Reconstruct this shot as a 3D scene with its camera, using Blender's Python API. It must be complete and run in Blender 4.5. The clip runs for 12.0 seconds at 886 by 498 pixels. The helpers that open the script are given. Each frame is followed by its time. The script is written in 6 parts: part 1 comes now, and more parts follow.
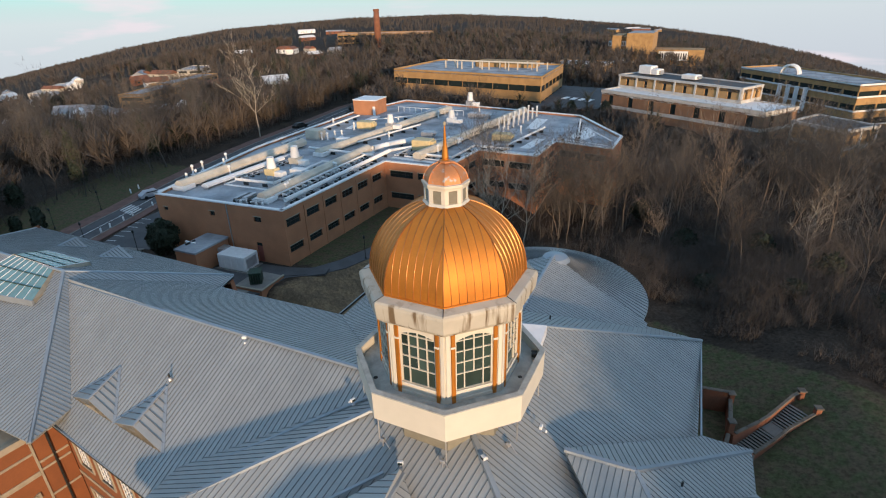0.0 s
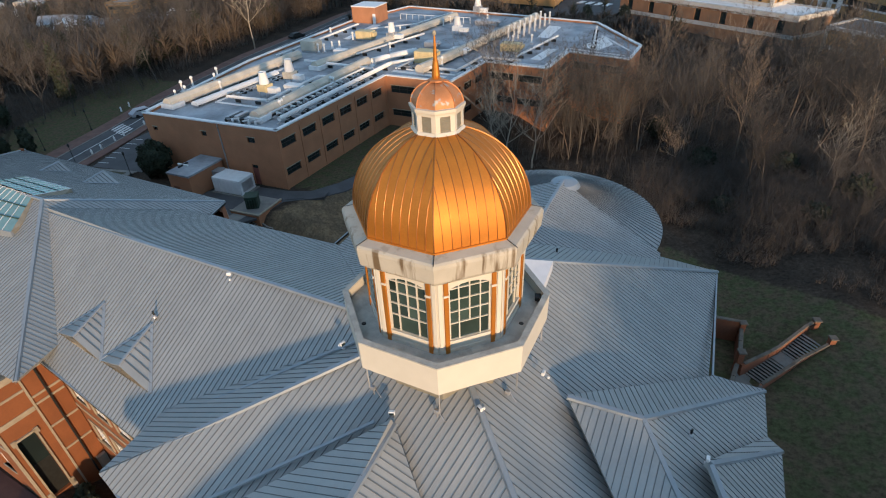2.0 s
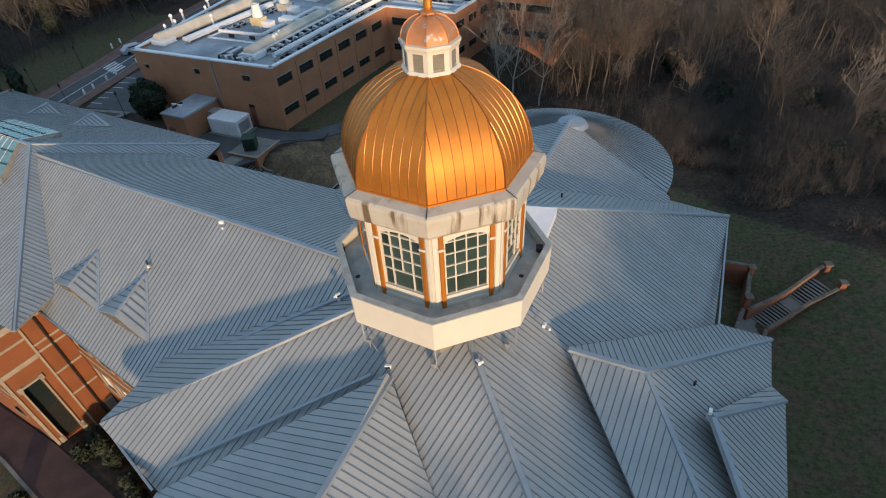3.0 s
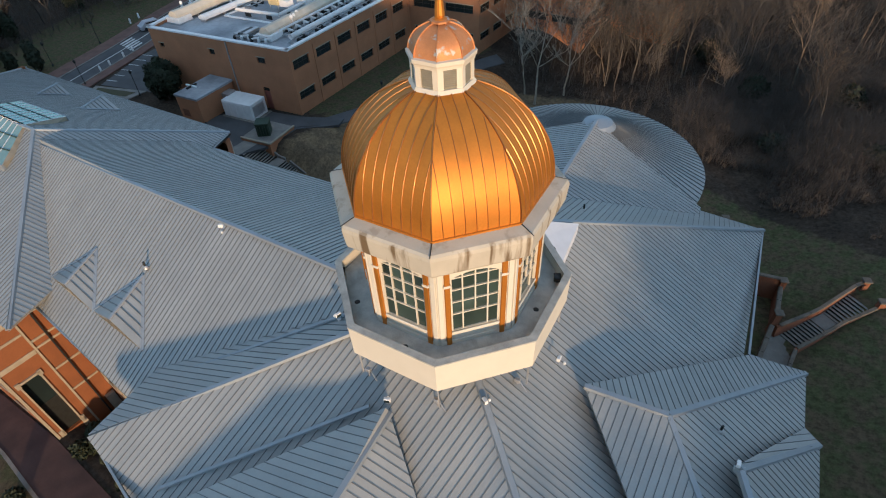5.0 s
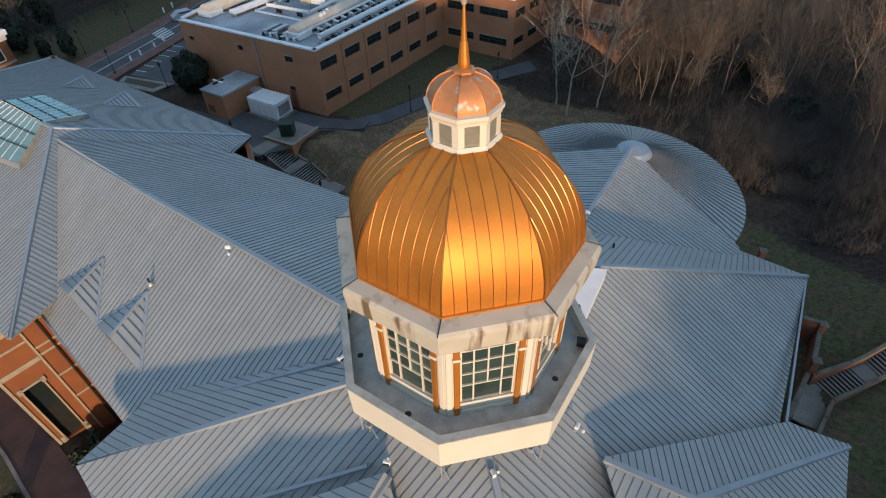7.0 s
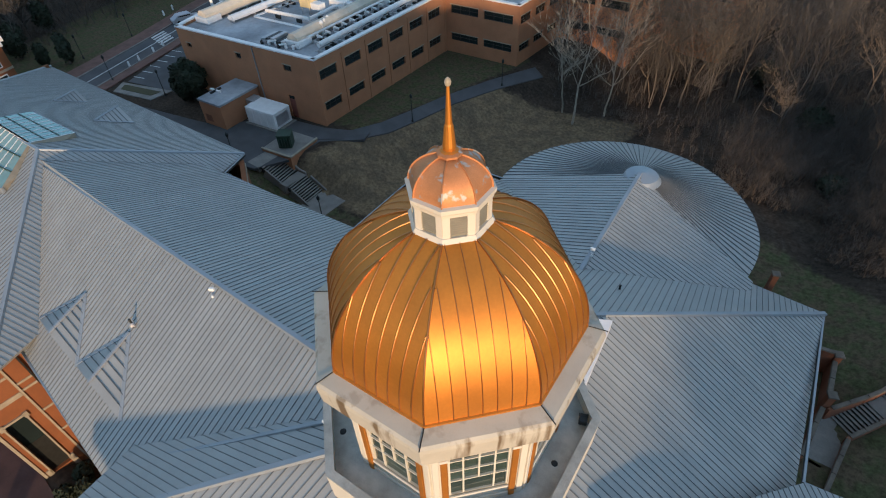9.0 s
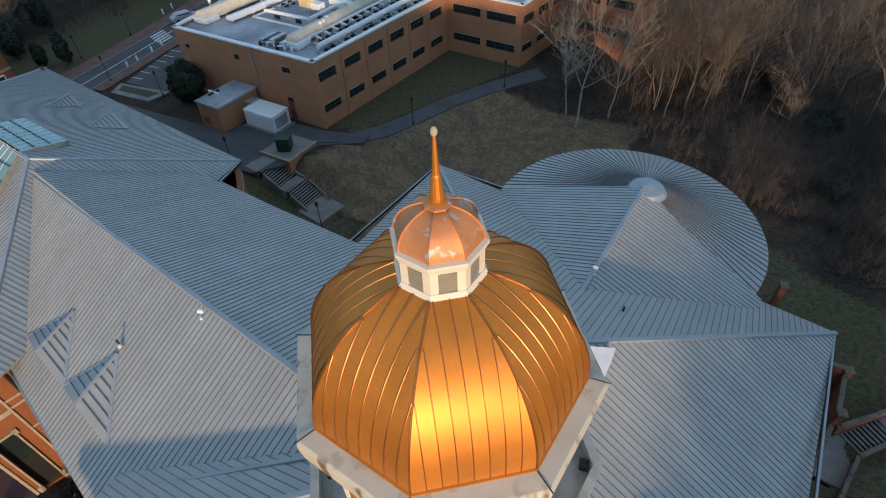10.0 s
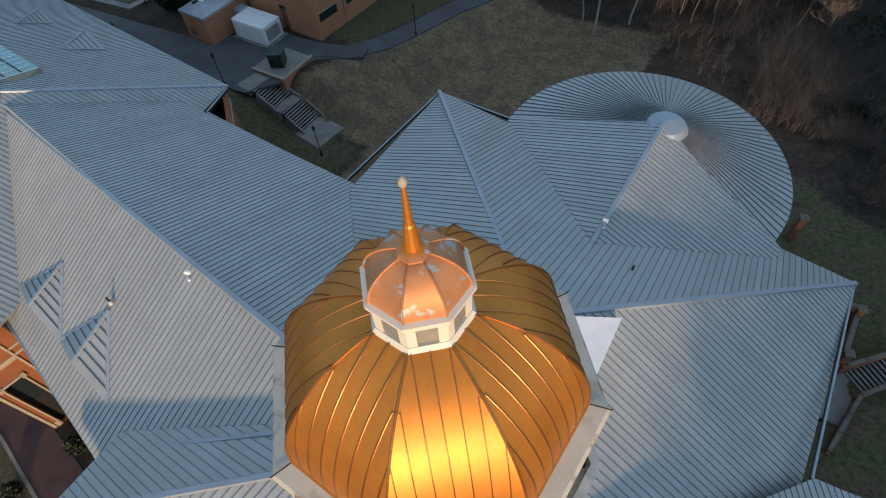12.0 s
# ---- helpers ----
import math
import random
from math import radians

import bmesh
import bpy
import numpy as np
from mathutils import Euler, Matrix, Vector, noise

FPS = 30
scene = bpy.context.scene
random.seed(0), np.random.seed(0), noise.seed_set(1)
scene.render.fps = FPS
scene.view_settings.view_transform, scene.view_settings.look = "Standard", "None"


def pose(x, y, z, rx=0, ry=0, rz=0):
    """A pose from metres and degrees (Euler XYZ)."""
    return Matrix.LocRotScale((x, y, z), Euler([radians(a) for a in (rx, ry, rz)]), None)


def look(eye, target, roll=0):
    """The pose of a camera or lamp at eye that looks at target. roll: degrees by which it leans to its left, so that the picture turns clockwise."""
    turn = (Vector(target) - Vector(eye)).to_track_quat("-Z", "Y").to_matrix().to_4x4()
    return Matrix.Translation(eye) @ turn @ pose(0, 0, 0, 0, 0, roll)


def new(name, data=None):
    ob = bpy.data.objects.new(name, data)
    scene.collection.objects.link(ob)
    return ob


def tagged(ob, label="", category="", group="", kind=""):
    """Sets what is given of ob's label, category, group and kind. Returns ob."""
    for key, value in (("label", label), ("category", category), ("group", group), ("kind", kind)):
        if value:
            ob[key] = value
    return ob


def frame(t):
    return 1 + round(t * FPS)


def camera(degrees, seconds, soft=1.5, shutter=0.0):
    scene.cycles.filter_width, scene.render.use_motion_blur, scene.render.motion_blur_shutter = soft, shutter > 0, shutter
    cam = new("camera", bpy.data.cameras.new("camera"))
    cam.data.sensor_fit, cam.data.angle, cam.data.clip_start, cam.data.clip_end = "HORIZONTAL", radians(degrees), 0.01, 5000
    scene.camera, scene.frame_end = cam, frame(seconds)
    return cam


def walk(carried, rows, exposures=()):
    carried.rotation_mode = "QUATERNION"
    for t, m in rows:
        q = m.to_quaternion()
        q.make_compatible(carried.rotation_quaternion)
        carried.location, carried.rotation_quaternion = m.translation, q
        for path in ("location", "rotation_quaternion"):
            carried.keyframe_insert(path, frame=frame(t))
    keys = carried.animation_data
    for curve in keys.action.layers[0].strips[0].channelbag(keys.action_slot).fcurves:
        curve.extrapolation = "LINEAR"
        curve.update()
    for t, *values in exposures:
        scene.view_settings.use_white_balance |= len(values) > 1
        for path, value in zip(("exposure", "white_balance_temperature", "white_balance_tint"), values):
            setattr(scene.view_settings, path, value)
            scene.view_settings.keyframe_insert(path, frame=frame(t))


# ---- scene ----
cam = camera(78.99, 12.0, 1.1)
PATH = [
    (0, (9.220, -19.080, 32.945), (5.229, -10.936, 28.733), -1.47),
    (0.5, (9.080, -18.505, 32.898), (5.088, -10.431, 28.553), -1.52),
    (1, (8.892, -17.728, 32.627), (4.962, -9.917, 27.774), -1.80),
    (1.5, (8.721, -16.977, 32.388), (4.862, -9.450, 27.054), -2.09),
    (2, (8.542, -16.302, 32.365), (4.706, -8.919, 26.817), -2.31),
    (2.5, (8.474, -15.687, 32.137), (4.728, -8.645, 26.105), -2.91),
    (3, (8.378, -15.081, 32.043), (4.699, -8.376, 25.600), -3.35),
    (3.2, (8.279, -14.640, 32.146), (4.488, -8.046, 25.654), -2.98),
    (4.8, (7.617, -13.008, 31.931), (3.858, -6.548, 25.287), -3.10),
    (5, (7.491, -12.637, 32.089), (3.630, -6.307, 25.379), -3.05),
    (5.5, (7.008, -12.104, 32.173), (2.919, -5.952, 25.432), -1.76),
    (6, (6.786, -11.485, 32.234), (2.646, -5.377, 25.485), -1.71),
    (6.5, (6.574, -10.863, 32.302), (2.415, -4.777, 25.544), -1.85),
    (7, (6.358, -10.245, 32.405), (2.182, -4.185, 25.634), -1.95),
    (7.2, (6.321, -10.011, 32.476), (2.096, -3.984, 25.706), -2.06),
    (8.8, (5.419, -7.975, 33.019), (1.180, -2.035, 26.181), -2.12),
    (9, (5.305, -7.739, 33.046), (1.075, -1.798, 26.203), -2.30),
    (9.5, (5.057, -7.087, 33.184), (0.810, -1.180, 26.323), -2.42),
    (10, (4.724, -6.326, 33.272), (0.477, -0.478, 26.361), -2.54),
    (10.5, (4.446, -5.642, 33.403), (0.264, 0.057, 26.329), -2.84),
    (11, (4.108, -4.972, 33.540), (0.023, 0.480, 26.219), -3.18),
    (11.5, (3.803, -4.260, 33.658), (-0.073, 0.742, 25.915), -3.82),
    (12, (3.497, -3.604, 33.681), (-0.163, 0.990, 25.588), -4.61),
]
walk(cam, [(t, look(eye, target, roll)) for t, eye, target, roll in PATH], [(0, 0.85), (5, 0.82), (9, 0.82), (12, 0.9)])

# ---- world, sun ----
SUN = Vector((0.678, -0.727, 0.112)).normalized()
world = bpy.data.worlds.new("sky")
world.use_nodes = True
scene.world = world
wn = world.node_tree
sky = wn.nodes.new("ShaderNodeTexSky")
sky.sky_type, sky.sun_disc = "NISHITA", False
sky.sun_elevation, sky.sun_rotation = math.asin(SUN.z), math.atan2(SUN.x, SUN.y)
sky.air_density, sky.dust_density, sky.ozone_density = 1.0, 0.1, 3.0
wn.nodes["Background"].inputs[1].default_value = 0.18
# thin streaks of evening cloud over the whole sky
spot, stretch, streak = wn.nodes.new("ShaderNodeTexCoord"), wn.nodes.new("ShaderNodeMapping"), wn.nodes.new("ShaderNodeTexNoise")
stretch.inputs["Rotation"].default_value = (0.1, 0.05, 0.5)
stretch.inputs["Scale"].default_value = (1.6, 3.2, 16.0)
streak.inputs["Scale"].default_value, streak.inputs["Detail"].default_value = 1.4, 6
veil, cloud, both = wn.nodes.new("ShaderNodeMapRange"), wn.nodes.new("ShaderNodeBackground"), wn.nodes.new("ShaderNodeMixShader")
veil.inputs[1].default_value, veil.inputs[2].default_value, veil.inputs[3].default_value, veil.inputs[4].default_value = 0.48, 0.66, 0.0, 0.85
cloud.inputs[0].default_value, cloud.inputs[1].default_value = (1.0, 0.87, 0.93, 1), 0.50
wn.links.new(spot.outputs["Generated"], stretch.inputs["Vector"])
wn.links.new(stretch.outputs[0], streak.inputs["Vector"])
wn.links.new(streak.outputs[0], veil.inputs[0])
# the streaks thicken into pale haze towards the horizon
height, haze, thick = wn.nodes.new("ShaderNodeSeparateXYZ"), wn.nodes.new("ShaderNodeMapRange"), wn.nodes.new("ShaderNodeMath")
haze.inputs[1].default_value, haze.inputs[2].default_value, haze.inputs[3].default_value, haze.inputs[4].default_value = -0.02, 0.025, 0.5, 0.0
thick.operation = "MAXIMUM"
wn.links.new(spot.outputs["Generated"], height.inputs[0])
wn.links.new(height.outputs[2], haze.inputs[0])
wn.links.new(veil.outputs[0], thick.inputs[0])
wn.links.new(haze.outputs[0], thick.inputs[1])
wn.links.new(thick.outputs[0], both.inputs[0])
# clear evening blue away from the sun
blue, wash = wn.nodes.new("ShaderNodeBackground"), wn.nodes.new("ShaderNodeMixShader")
blue.inputs[0].default_value, blue.inputs[1].default_value, wash.inputs[0].default_value = (0.165, 0.305, 0.425, 1), 1.13, 0.6
wn.links.new(wn.nodes["Background"].outputs[0], wash.inputs[1])
wn.links.new(blue.outputs[0], wash.inputs[2])
wn.links.new(wash.outputs[0], both.inputs[1])
wn.links.new(cloud.outputs[0], both.inputs[2])
wn.links.new(both.outputs[0], wn.nodes["World Output"].inputs[0])
cool = wn.nodes.new("ShaderNodeMix")
cool.data_type, cool.blend_type = "RGBA", "MULTIPLY"
cool.inputs[0].default_value, cool.inputs[7].default_value = 1.0, (0.56, 0.96, 1.2, 1)
wn.links.new(sky.outputs[0], cool.inputs[6])
wn.links.new(cool.outputs[2], wn.nodes["Background"].inputs[0])
sun = new("sun", bpy.data.lights.new("sun", "SUN"))
sun.data.energy, sun.data.angle, sun.data.color = 2.95, radians(3), (1.0, 0.69, 0.43)
sun.matrix_world = Matrix.Translation((60, -120, 60)) @ (-SUN).to_track_quat("-Z", "Y").to_matrix().to_4x4()


# ---- materials ----
def material(name, colour, rough=0.7, metal=0.0, vary=0.25, scale=3.0, bump=0.15, tint=None, island=0.0, fine=40.0):
    """A surface with colour changes at two scales, fine relief and, where asked, a shade of its own for each piece."""
    m = bpy.data.materials.new(name)
    m.use_nodes = True
    t = m.node_tree
    n, l = t.nodes, t.links
    b = n["Principled BSDF"]
    co = n.new("ShaderNodeTexCoord")
    big, small = n.new("ShaderNodeTexNoise"), n.new("ShaderNodeTexNoise")
    big.inputs["Scale"].default_value, big.inputs["Detail"].default_value = scale, 5
    small.inputs["Scale"].default_value, small.inputs["Detail"].default_value = fine, 3
    geo = n.new("ShaderNodeNewGeometry")
    for k in (big, small):
        l.new(geo.outputs["Position"], k.inputs["Vector"])
    ramp = n.new("ShaderNodeMix")
    ramp.data_type = "RGBA"
    other = tint or tuple(c * (1 - vary) for c in colour)
    ramp.inputs[6].default_value, ramp.inputs[7].default_value = (*other, 1), (*colour, 1)
    sharp = n.new("ShaderNodeMapRange")
    sharp.inputs[1].default_value, sharp.inputs[2].default_value = 0.35, 0.65
    l.new(big.outputs[0], sharp.inputs[0])
    l.new(sharp.outputs[0], ramp.inputs[0])
    grain = n.new("ShaderNodeMapRange")
    grain.inputs[3].default_value, grain.inputs[4].default_value = 1 - vary * 0.7, 1 + vary * 0.7
    l.new(small.outputs[0], grain.inputs[0])
    value = grain.outputs[0]
    if island:
        info = n.new("ShaderNodeObjectInfo")
        shade = n.new("ShaderNodeMapRange")
        shade.inputs[3].default_value, shade.inputs[4].default_value = 1 - island, 1 + island
        l.new(info.outputs["Random"], shade.inputs[0])
        mul = n.new("ShaderNodeMath")
        mul.operation = "MULTIPLY"
        l.new(value, mul.inputs[0])
        l.new(shade.outputs[0], mul.inputs[1])
        value = mul.outputs[0]
    hsv = n.new("ShaderNodeHueSaturation")
    l.new(ramp.outputs[2], hsv.inputs["Color"])
    l.new(value, hsv.inputs["Value"])
    l.new(hsv.outputs[0], b.inputs["Base Color"])
    b.inputs["Roughness"].default_value, b.inputs["Metallic"].default_value = rough, metal
    if bump:
        bp = n.new("ShaderNodeBump")
        bp.inputs["Strength"].default_value, bp.inputs["Distance"].default_value = bump, 0.02
        l.new(small.outputs[0], bp.inputs["Height"])
        l.new(bp.outputs[0], b.inputs["Normal"])
    return m


ROOF = material("painted_standing_seam", (0.338, 0.346, 0.333), 0.45, 0.2, 0.10, 0.6, 0.03, island=0.05, fine=9)
# seam ribs coloured darker than the pans to stand for their shade
SEAMS = material("shade_dark_seam_metal", (0.14, 0.15, 0.155), 0.55, 0.2, 0.2, 1.0, 0.03)
CAP = material("ridge_metal", (0.31, 0.34, 0.36), 0.45, 0.35, 0.12, 1.0, 0.03)
COPPER = material("bright_copper", (0.575, 0.212, 0.03), 0.5, 0.6, 0.16, 1.1, 0.015, island=0.06, fine=14)
COPPERSEAM = material("dark_copper_seam", (0.48, 0.21, 0.075), 0.36, 0.9, 0.2, 3, 0.0)
CREAM = material("cream_paint", (0.60, 0.555, 0.46), 0.6, 0, 0.05, 1.5, 0.05)
BRICK = material("red_brick", (0.43, 0.19, 0.092), 0.85, 0, 0.16, 0.5, 0.1, fine=7)
REDBRICK = material("deep_red_brick", (0.23, 0.078, 0.026), 0.85, 0, 0.18, 0.8, 0.1, fine=9)
GLASS = material("window_glass", (0.02, 0.03, 0.03), 0.06, 0, 0.2, 0.5, 0)
GRASS = material("winter_grass", (0.075, 0.062, 0.03), 0.95, 0, 0.35, 0.12, 0.3, tint=(0.045, 0.05, 0.022), fine=3)
FLATROOF = material("flat_roof_membrane", (0.40, 0.42, 0.44), 0.8, 0, 0.3, 0.22, 0.1, tint=(0.19, 0.20, 0.21), fine=2.5)
STONE = material("limestone", (0.35, 0.30, 0.22), 0.8, 0, 0.2, 2.0, 0.1)


# ---- mesh tools ----
def mesh_of(name, verts, faces, mat, smooth=False, trim=None, start=0):
    """A mesh; faces from number start on take the trim material and stay flat."""
    me = bpy.data.meshes.new(name)
    me.from_pydata([tuple(v) for v in verts], [], faces)
    me.materials.append(mat)
    if trim:
        me.materials.append(trim)
        me.polygons.foreach_set("material_index", [int(i >= start) for i in range(len(faces))])
    if smooth:
        me.polygons.foreach_set("use_smooth", [True] * len(me.polygons))
    me.update()
    return me


def part(name, me, parent, label=""):
    ob = new(name, me)
    ob.parent = parent
    return tagged(ob, label)


def box_data(x0, y0, z0, x1, y1, z1):
    v = [(x, y, z) for z in (z0, z1) for y in (y0, y1) for x in (x0, x1)]
    return v, [(0, 2, 3, 1), (4, 5, 7, 6), (0, 1, 5, 4), (2, 6, 7, 3), (0, 4, 6, 2), (1, 3, 7, 5)]


def joined(pieces):
    verts, faces = [], []
    for v, f in pieces:
        k = len(verts)
        verts += list(v)
        faces += [tuple(i + k for i in q) for q in f]
    return verts, faces


def bar_data(a, b, width, height, up=Vector((0, 0, 1))):
    """A bar from a to b, standing on that line."""
    a, b = Vector(a), Vector(b)
    d = (b - a).normalized()
    s = d.cross(up).normalized() * width / 2
    h = s.cross(d).normalized() * height
    v = [a - s, a + s, a + s * 0.7 + h, a - s * 0.7 + h, b - s, b + s, b + s * 0.7 + h, b - s * 0.7 + h]
    return v, [(0, 1, 2, 3), (7, 6, 5, 4), (0, 4, 5, 1), (1, 5, 6, 2), (2, 6, 7, 3), (3, 7, 4, 0)]


def prism_data(ring, z0, z1):
    n = len(ring)
    v = [(p[0], p[1], z0) for p in ring] + [(p[0], p[1], z1) for p in ring]
    return v, [tuple(range(n - 1, -1, -1)), tuple(range(n, 2 * n))] + [(i, (i + 1) % n, n + (i + 1) % n, n + i) for i in range(n)]


def clipped(poly, axis, low, high):
    """The part of a flat convex polygon of 2D points whose coordinate lies between low and high."""
    for sign, lim in ((1, low), (-1, -high)):
        out = []
        for i, p in enumerate(poly):
            q = poly[(i + 1) % len(poly)]
            dp, dq = sign * p[axis] - lim, sign * q[axis] - lim
            if dp >= 0:
                out.append(p)
            if (dp < 0) != (dq < 0):
                k = dp / (dp - dq)
                out.append((p[0] + (q[0] - p[0]) * k, p[1] + (q[1] - p[1]) * k))
        poly = out
        if len(poly) < 3:
            return []
    return poly


SEAM = 0.31


def roof_slope(roof, corners, label=""):
    """One sheet-metal slope under a roof: a deck and its standing-seam pans. The first two corners are the eave."""
    c = [Vector(p) for p in corners]
    mid = sum(c, Vector()) / len(c)
    nrm = Vector()
    for i in range(len(c)):
        nrm += (c[i] - mid).cross(c[(i + 1) % len(c)] - mid)
    nrm.normalize()
    if nrm.z < 0:
        nrm = -nrm
    ex = (c[1] - c[0])
    ex = (ex - nrm * ex.dot(nrm)).normalized()
    ey = nrm.cross(ex)
    flat = [((p - mid).dot(ex), (p - mid).dot(ey)) for p in c]
    place = lambda p, h=0.0: mid + ex * p[0] + ey * p[1] + nrm * h  # noqa: E731
    n = len(c)
    deck = [place(p, -0.01) for p in flat] + [place(p, -0.22) for p in flat]
    faces = [tuple(range(n)), tuple(range(2 * n - 1, n - 1, -1))] + [(i, n + i, n + (i + 1) % n, (i + 1) % n) for i in range(n)]
    slope = part("slope", mesh_of("slope", deck, faces, ROOF), roof, label)
    low, high = min(p[0] for p in flat), max(p[0] for p in flat)
    k = 0
    while low + k * SEAM < high:
        strip = clipped(flat, 0, low + k * SEAM, min(low + (k + 1) * SEAM, high))
        k += 1
        if len(strip) < 3:
            continue
        m = len(strip)
        v = [place(p, 0.02) for p in strip] + [place(p, -0.01) for p in strip]
        f = [tuple(range(m)), tuple(range(2 * m - 1, m - 1, -1))] + [(i, m + i, m + (i + 1) % m, (i + 1) % m) for i in range(m)]
        plain = len(f)
        x = low + (k - 1) * SEAM
        on = [p for p in strip if abs(p[0] - x) < 1e-4]
        if len(on) >= 2:
            a, b = min(on, key=lambda p: p[1]), max(on, key=lambda p: p[1])
            if b[1] - a[1] > 0.15:
                v, f = joined([(v, f), bar_data(place(a, 0.015), place(b, 0.015), 0.026, 0.033, nrm)])
        part("pan", mesh_of("pan", v, f, ROOF, False, SEAMS, plain), slope)
    return slope


def roof(name, label, slopes, caps):
    top = tagged(new(name), label, "roof", kind="structure")
    for s in slopes:
        roof_slope(top, s)
    for a, b in caps:
        part("ridge_cap", mesh_of("ridge_cap", *bar_data(Vector(a) + Vector((0, 0, -0.02)), Vector(b) + Vector((0, 0, -0.02)), 0.3, 0.11), CAP), top)
    return top


# ---- ground ----
def ground_material():
    """Leaf litter, dry grass and green grass, blended raggedly by how much of each grows at a place."""
    m = material("winter_ground", (0.062, 0.046, 0.034), 0.95, 0, 0.4, 0.25, 0.4, tint=(0.036, 0.029, 0.023), fine=4)
    t = m.node_tree
    n, l = t.nodes, t.links
    att, parts = n.new("ShaderNodeAttribute"), n.new("ShaderNodeSeparateColor")
    att.attribute_name = "cover"
    l.new(att.outputs["Color"], parts.inputs[0])
    geo = n.new("ShaderNodeNewGeometry")
    last = next(k for k in n if k.type == "HUE_SAT").outputs[0]
    for i, (a, b, size) in enumerate((((0.175, 0.125, 0.075), (0.125, 0.093, 0.06), 0.6), ((0.070, 0.074, 0.036), (0.092, 0.071, 0.045), 0.9))):
        tex, fine, add, edge = n.new("ShaderNodeTexNoise"), n.new("ShaderNodeTexNoise"), n.new("ShaderNodeMath"), n.new("ShaderNodeMapRange")
        tex.inputs["Scale"].default_value, tex.inputs["Detail"].default_value = size, 6
        fine.inputs["Scale"].default_value, fine.inputs["Detail"].default_value = 1.1, 8
        for k in (tex, fine):
            l.new(geo.outputs["Position"], k.inputs["Vector"])
        add.operation = "ADD"
        l.new(parts.outputs[i], add.inputs[0])
        l.new(fine.outputs[0], add.inputs[1])
        edge.inputs[1].default_value, edge.inputs[2].default_value = 0.85, 1.2
        l.new(add.outputs[0], edge.inputs[0])
        tone, blend = n.new("ShaderNodeMix"), n.new("ShaderNodeMix")
        tone.data_type = blend.data_type = "RGBA"
        tone.inputs[6].default_value, tone.inputs[7].default_value = (*a, 1), (*b, 1)
        patch = n.new("ShaderNodeMapRange")
        patch.inputs[1].default_value, patch.inputs[2].default_value = 0.4, 0.6
        l.new(tex.outputs[0], patch.inputs[0])
        l.new(patch.outputs[0], tone.inputs[0])
        l.new(edge.outputs[0], blend.inputs[0])
        l.new(last, blend.inputs[6])
        l.new(tone.outputs[2], blend.inputs[7])
        last = blend.outputs[2]
    tuft, rough, mottle = n.new("ShaderNodeTexNoise"), n.new("ShaderNodeMapRange"), n.new("ShaderNodeHueSaturation")
    tuft.inputs["Scale"].default_value, tuft.inputs["Detail"].default_value, tuft.inputs["Roughness"].default_value = 2.6, 9, 0.75
    rough.inputs[1].default_value, rough.inputs[2].default_value, rough.inputs[3].default_value, rough.inputs[4].default_value = 0.3, 0.7, 0.45, 1.6
    l.new(geo.outputs["Position"], tuft.inputs["Vector"])
    l.new(tuft.outputs[0], rough.inputs[0])
    l.new(rough.outputs[0], mottle.inputs["Value"])
    l.new(last, mottle.inputs["Color"])
    l.new(mottle.outputs[0], n["Principled BSDF"].inputs["Base Color"])
    n["Principled BSDF"].inputs["Specular IOR Level"].default_value = 0.05
    return m


def dip(az):
    """Slope of the far land below level, by direction, shaped to fit the camera's bowed horizon."""
    a = math.degrees(az)
    pts = ((-180, 0.06), (-90, 0.11), (-64, 0.088), (-55, 0.057), (-46, 0.036), (-35, 0.026), (-24, 0.024), (-16, 0.032), (-6, 0.047), (1.5, 0.065), (8, 0.088), (13, 0.112), (30, 0.13), (180, 0.06))
    for (a0, d0), (a1, d1) in zip(pts, pts[1:]):
        if a0 <= a <= a1:
            k = (a - a0) / (a1 - a0)
            return d0 + (d1 - d0) * k
    return 0.05


def ease(k):
    k = max(0.0, min(1.0, k))
    return k * k * (3 - 2 * k)


def land(x, y):
    r = math.hypot(x, y)
    z = -2.8 * ease((x + 36 + 6.5 * ease((26.5 - y) / 3) - max(0.0, y - 30) * 0.35) / 9) * ease((170 - r) / 60)
    z *= 1 - 0.55 * ease((-6.5 - y) / 3) * ease((-7 - x) / 5)
    z += 3.0 * ease((x - 16.5 + (y - 22) * 0.3) / 13) * ease((170 - r) / 60) * ease((x - 13) / 3)
    if r > 130:
        far = (dip(math.atan2(x, y)) * 2600 - 33) / 2470
        z -= (r - 130) * far
        z += 2.5 * noise.noise((x / 160, y / 160, 3)) * min(1, (r - 130) / 120)
    return z


def inside_by(d, soft=1.5):
    """1 well inside an edge, 0 well outside."""
    return ease(0.5 + d / (2 * soft))


def cover(x, y):
    """How much dry grass and green grass grows at a place."""
    court = min(x + 34 - (y - 34) * 0.34, 53 + 0.25 * (x + 20) - y, -8.5 - x + max(0, 40 - y) * 0.35, y - 14)
    lab = min(-34.6 + (y - 34) * 0.33 - x, x + 40, y - 32.5, 60 - y)
    side = min(x - 7, 41.5 - max(0, x - 8) * 0.52 - y, 46 - x)
    road = min(-80.5 - (y - 23) * 0.34 - x, x + 94 + (y - 10) * 0.3, 62 - y)
    front = min(-11 - y, x + 70)
    corner = min(23 - y, -26 - x, x + 43, y - 14)
    return inside_by(court) * (1 - inside_by(corner)), max(inside_by(lab), inside_by(side), inside_by(road), inside_by(front), 0.75 * inside_by(corner))


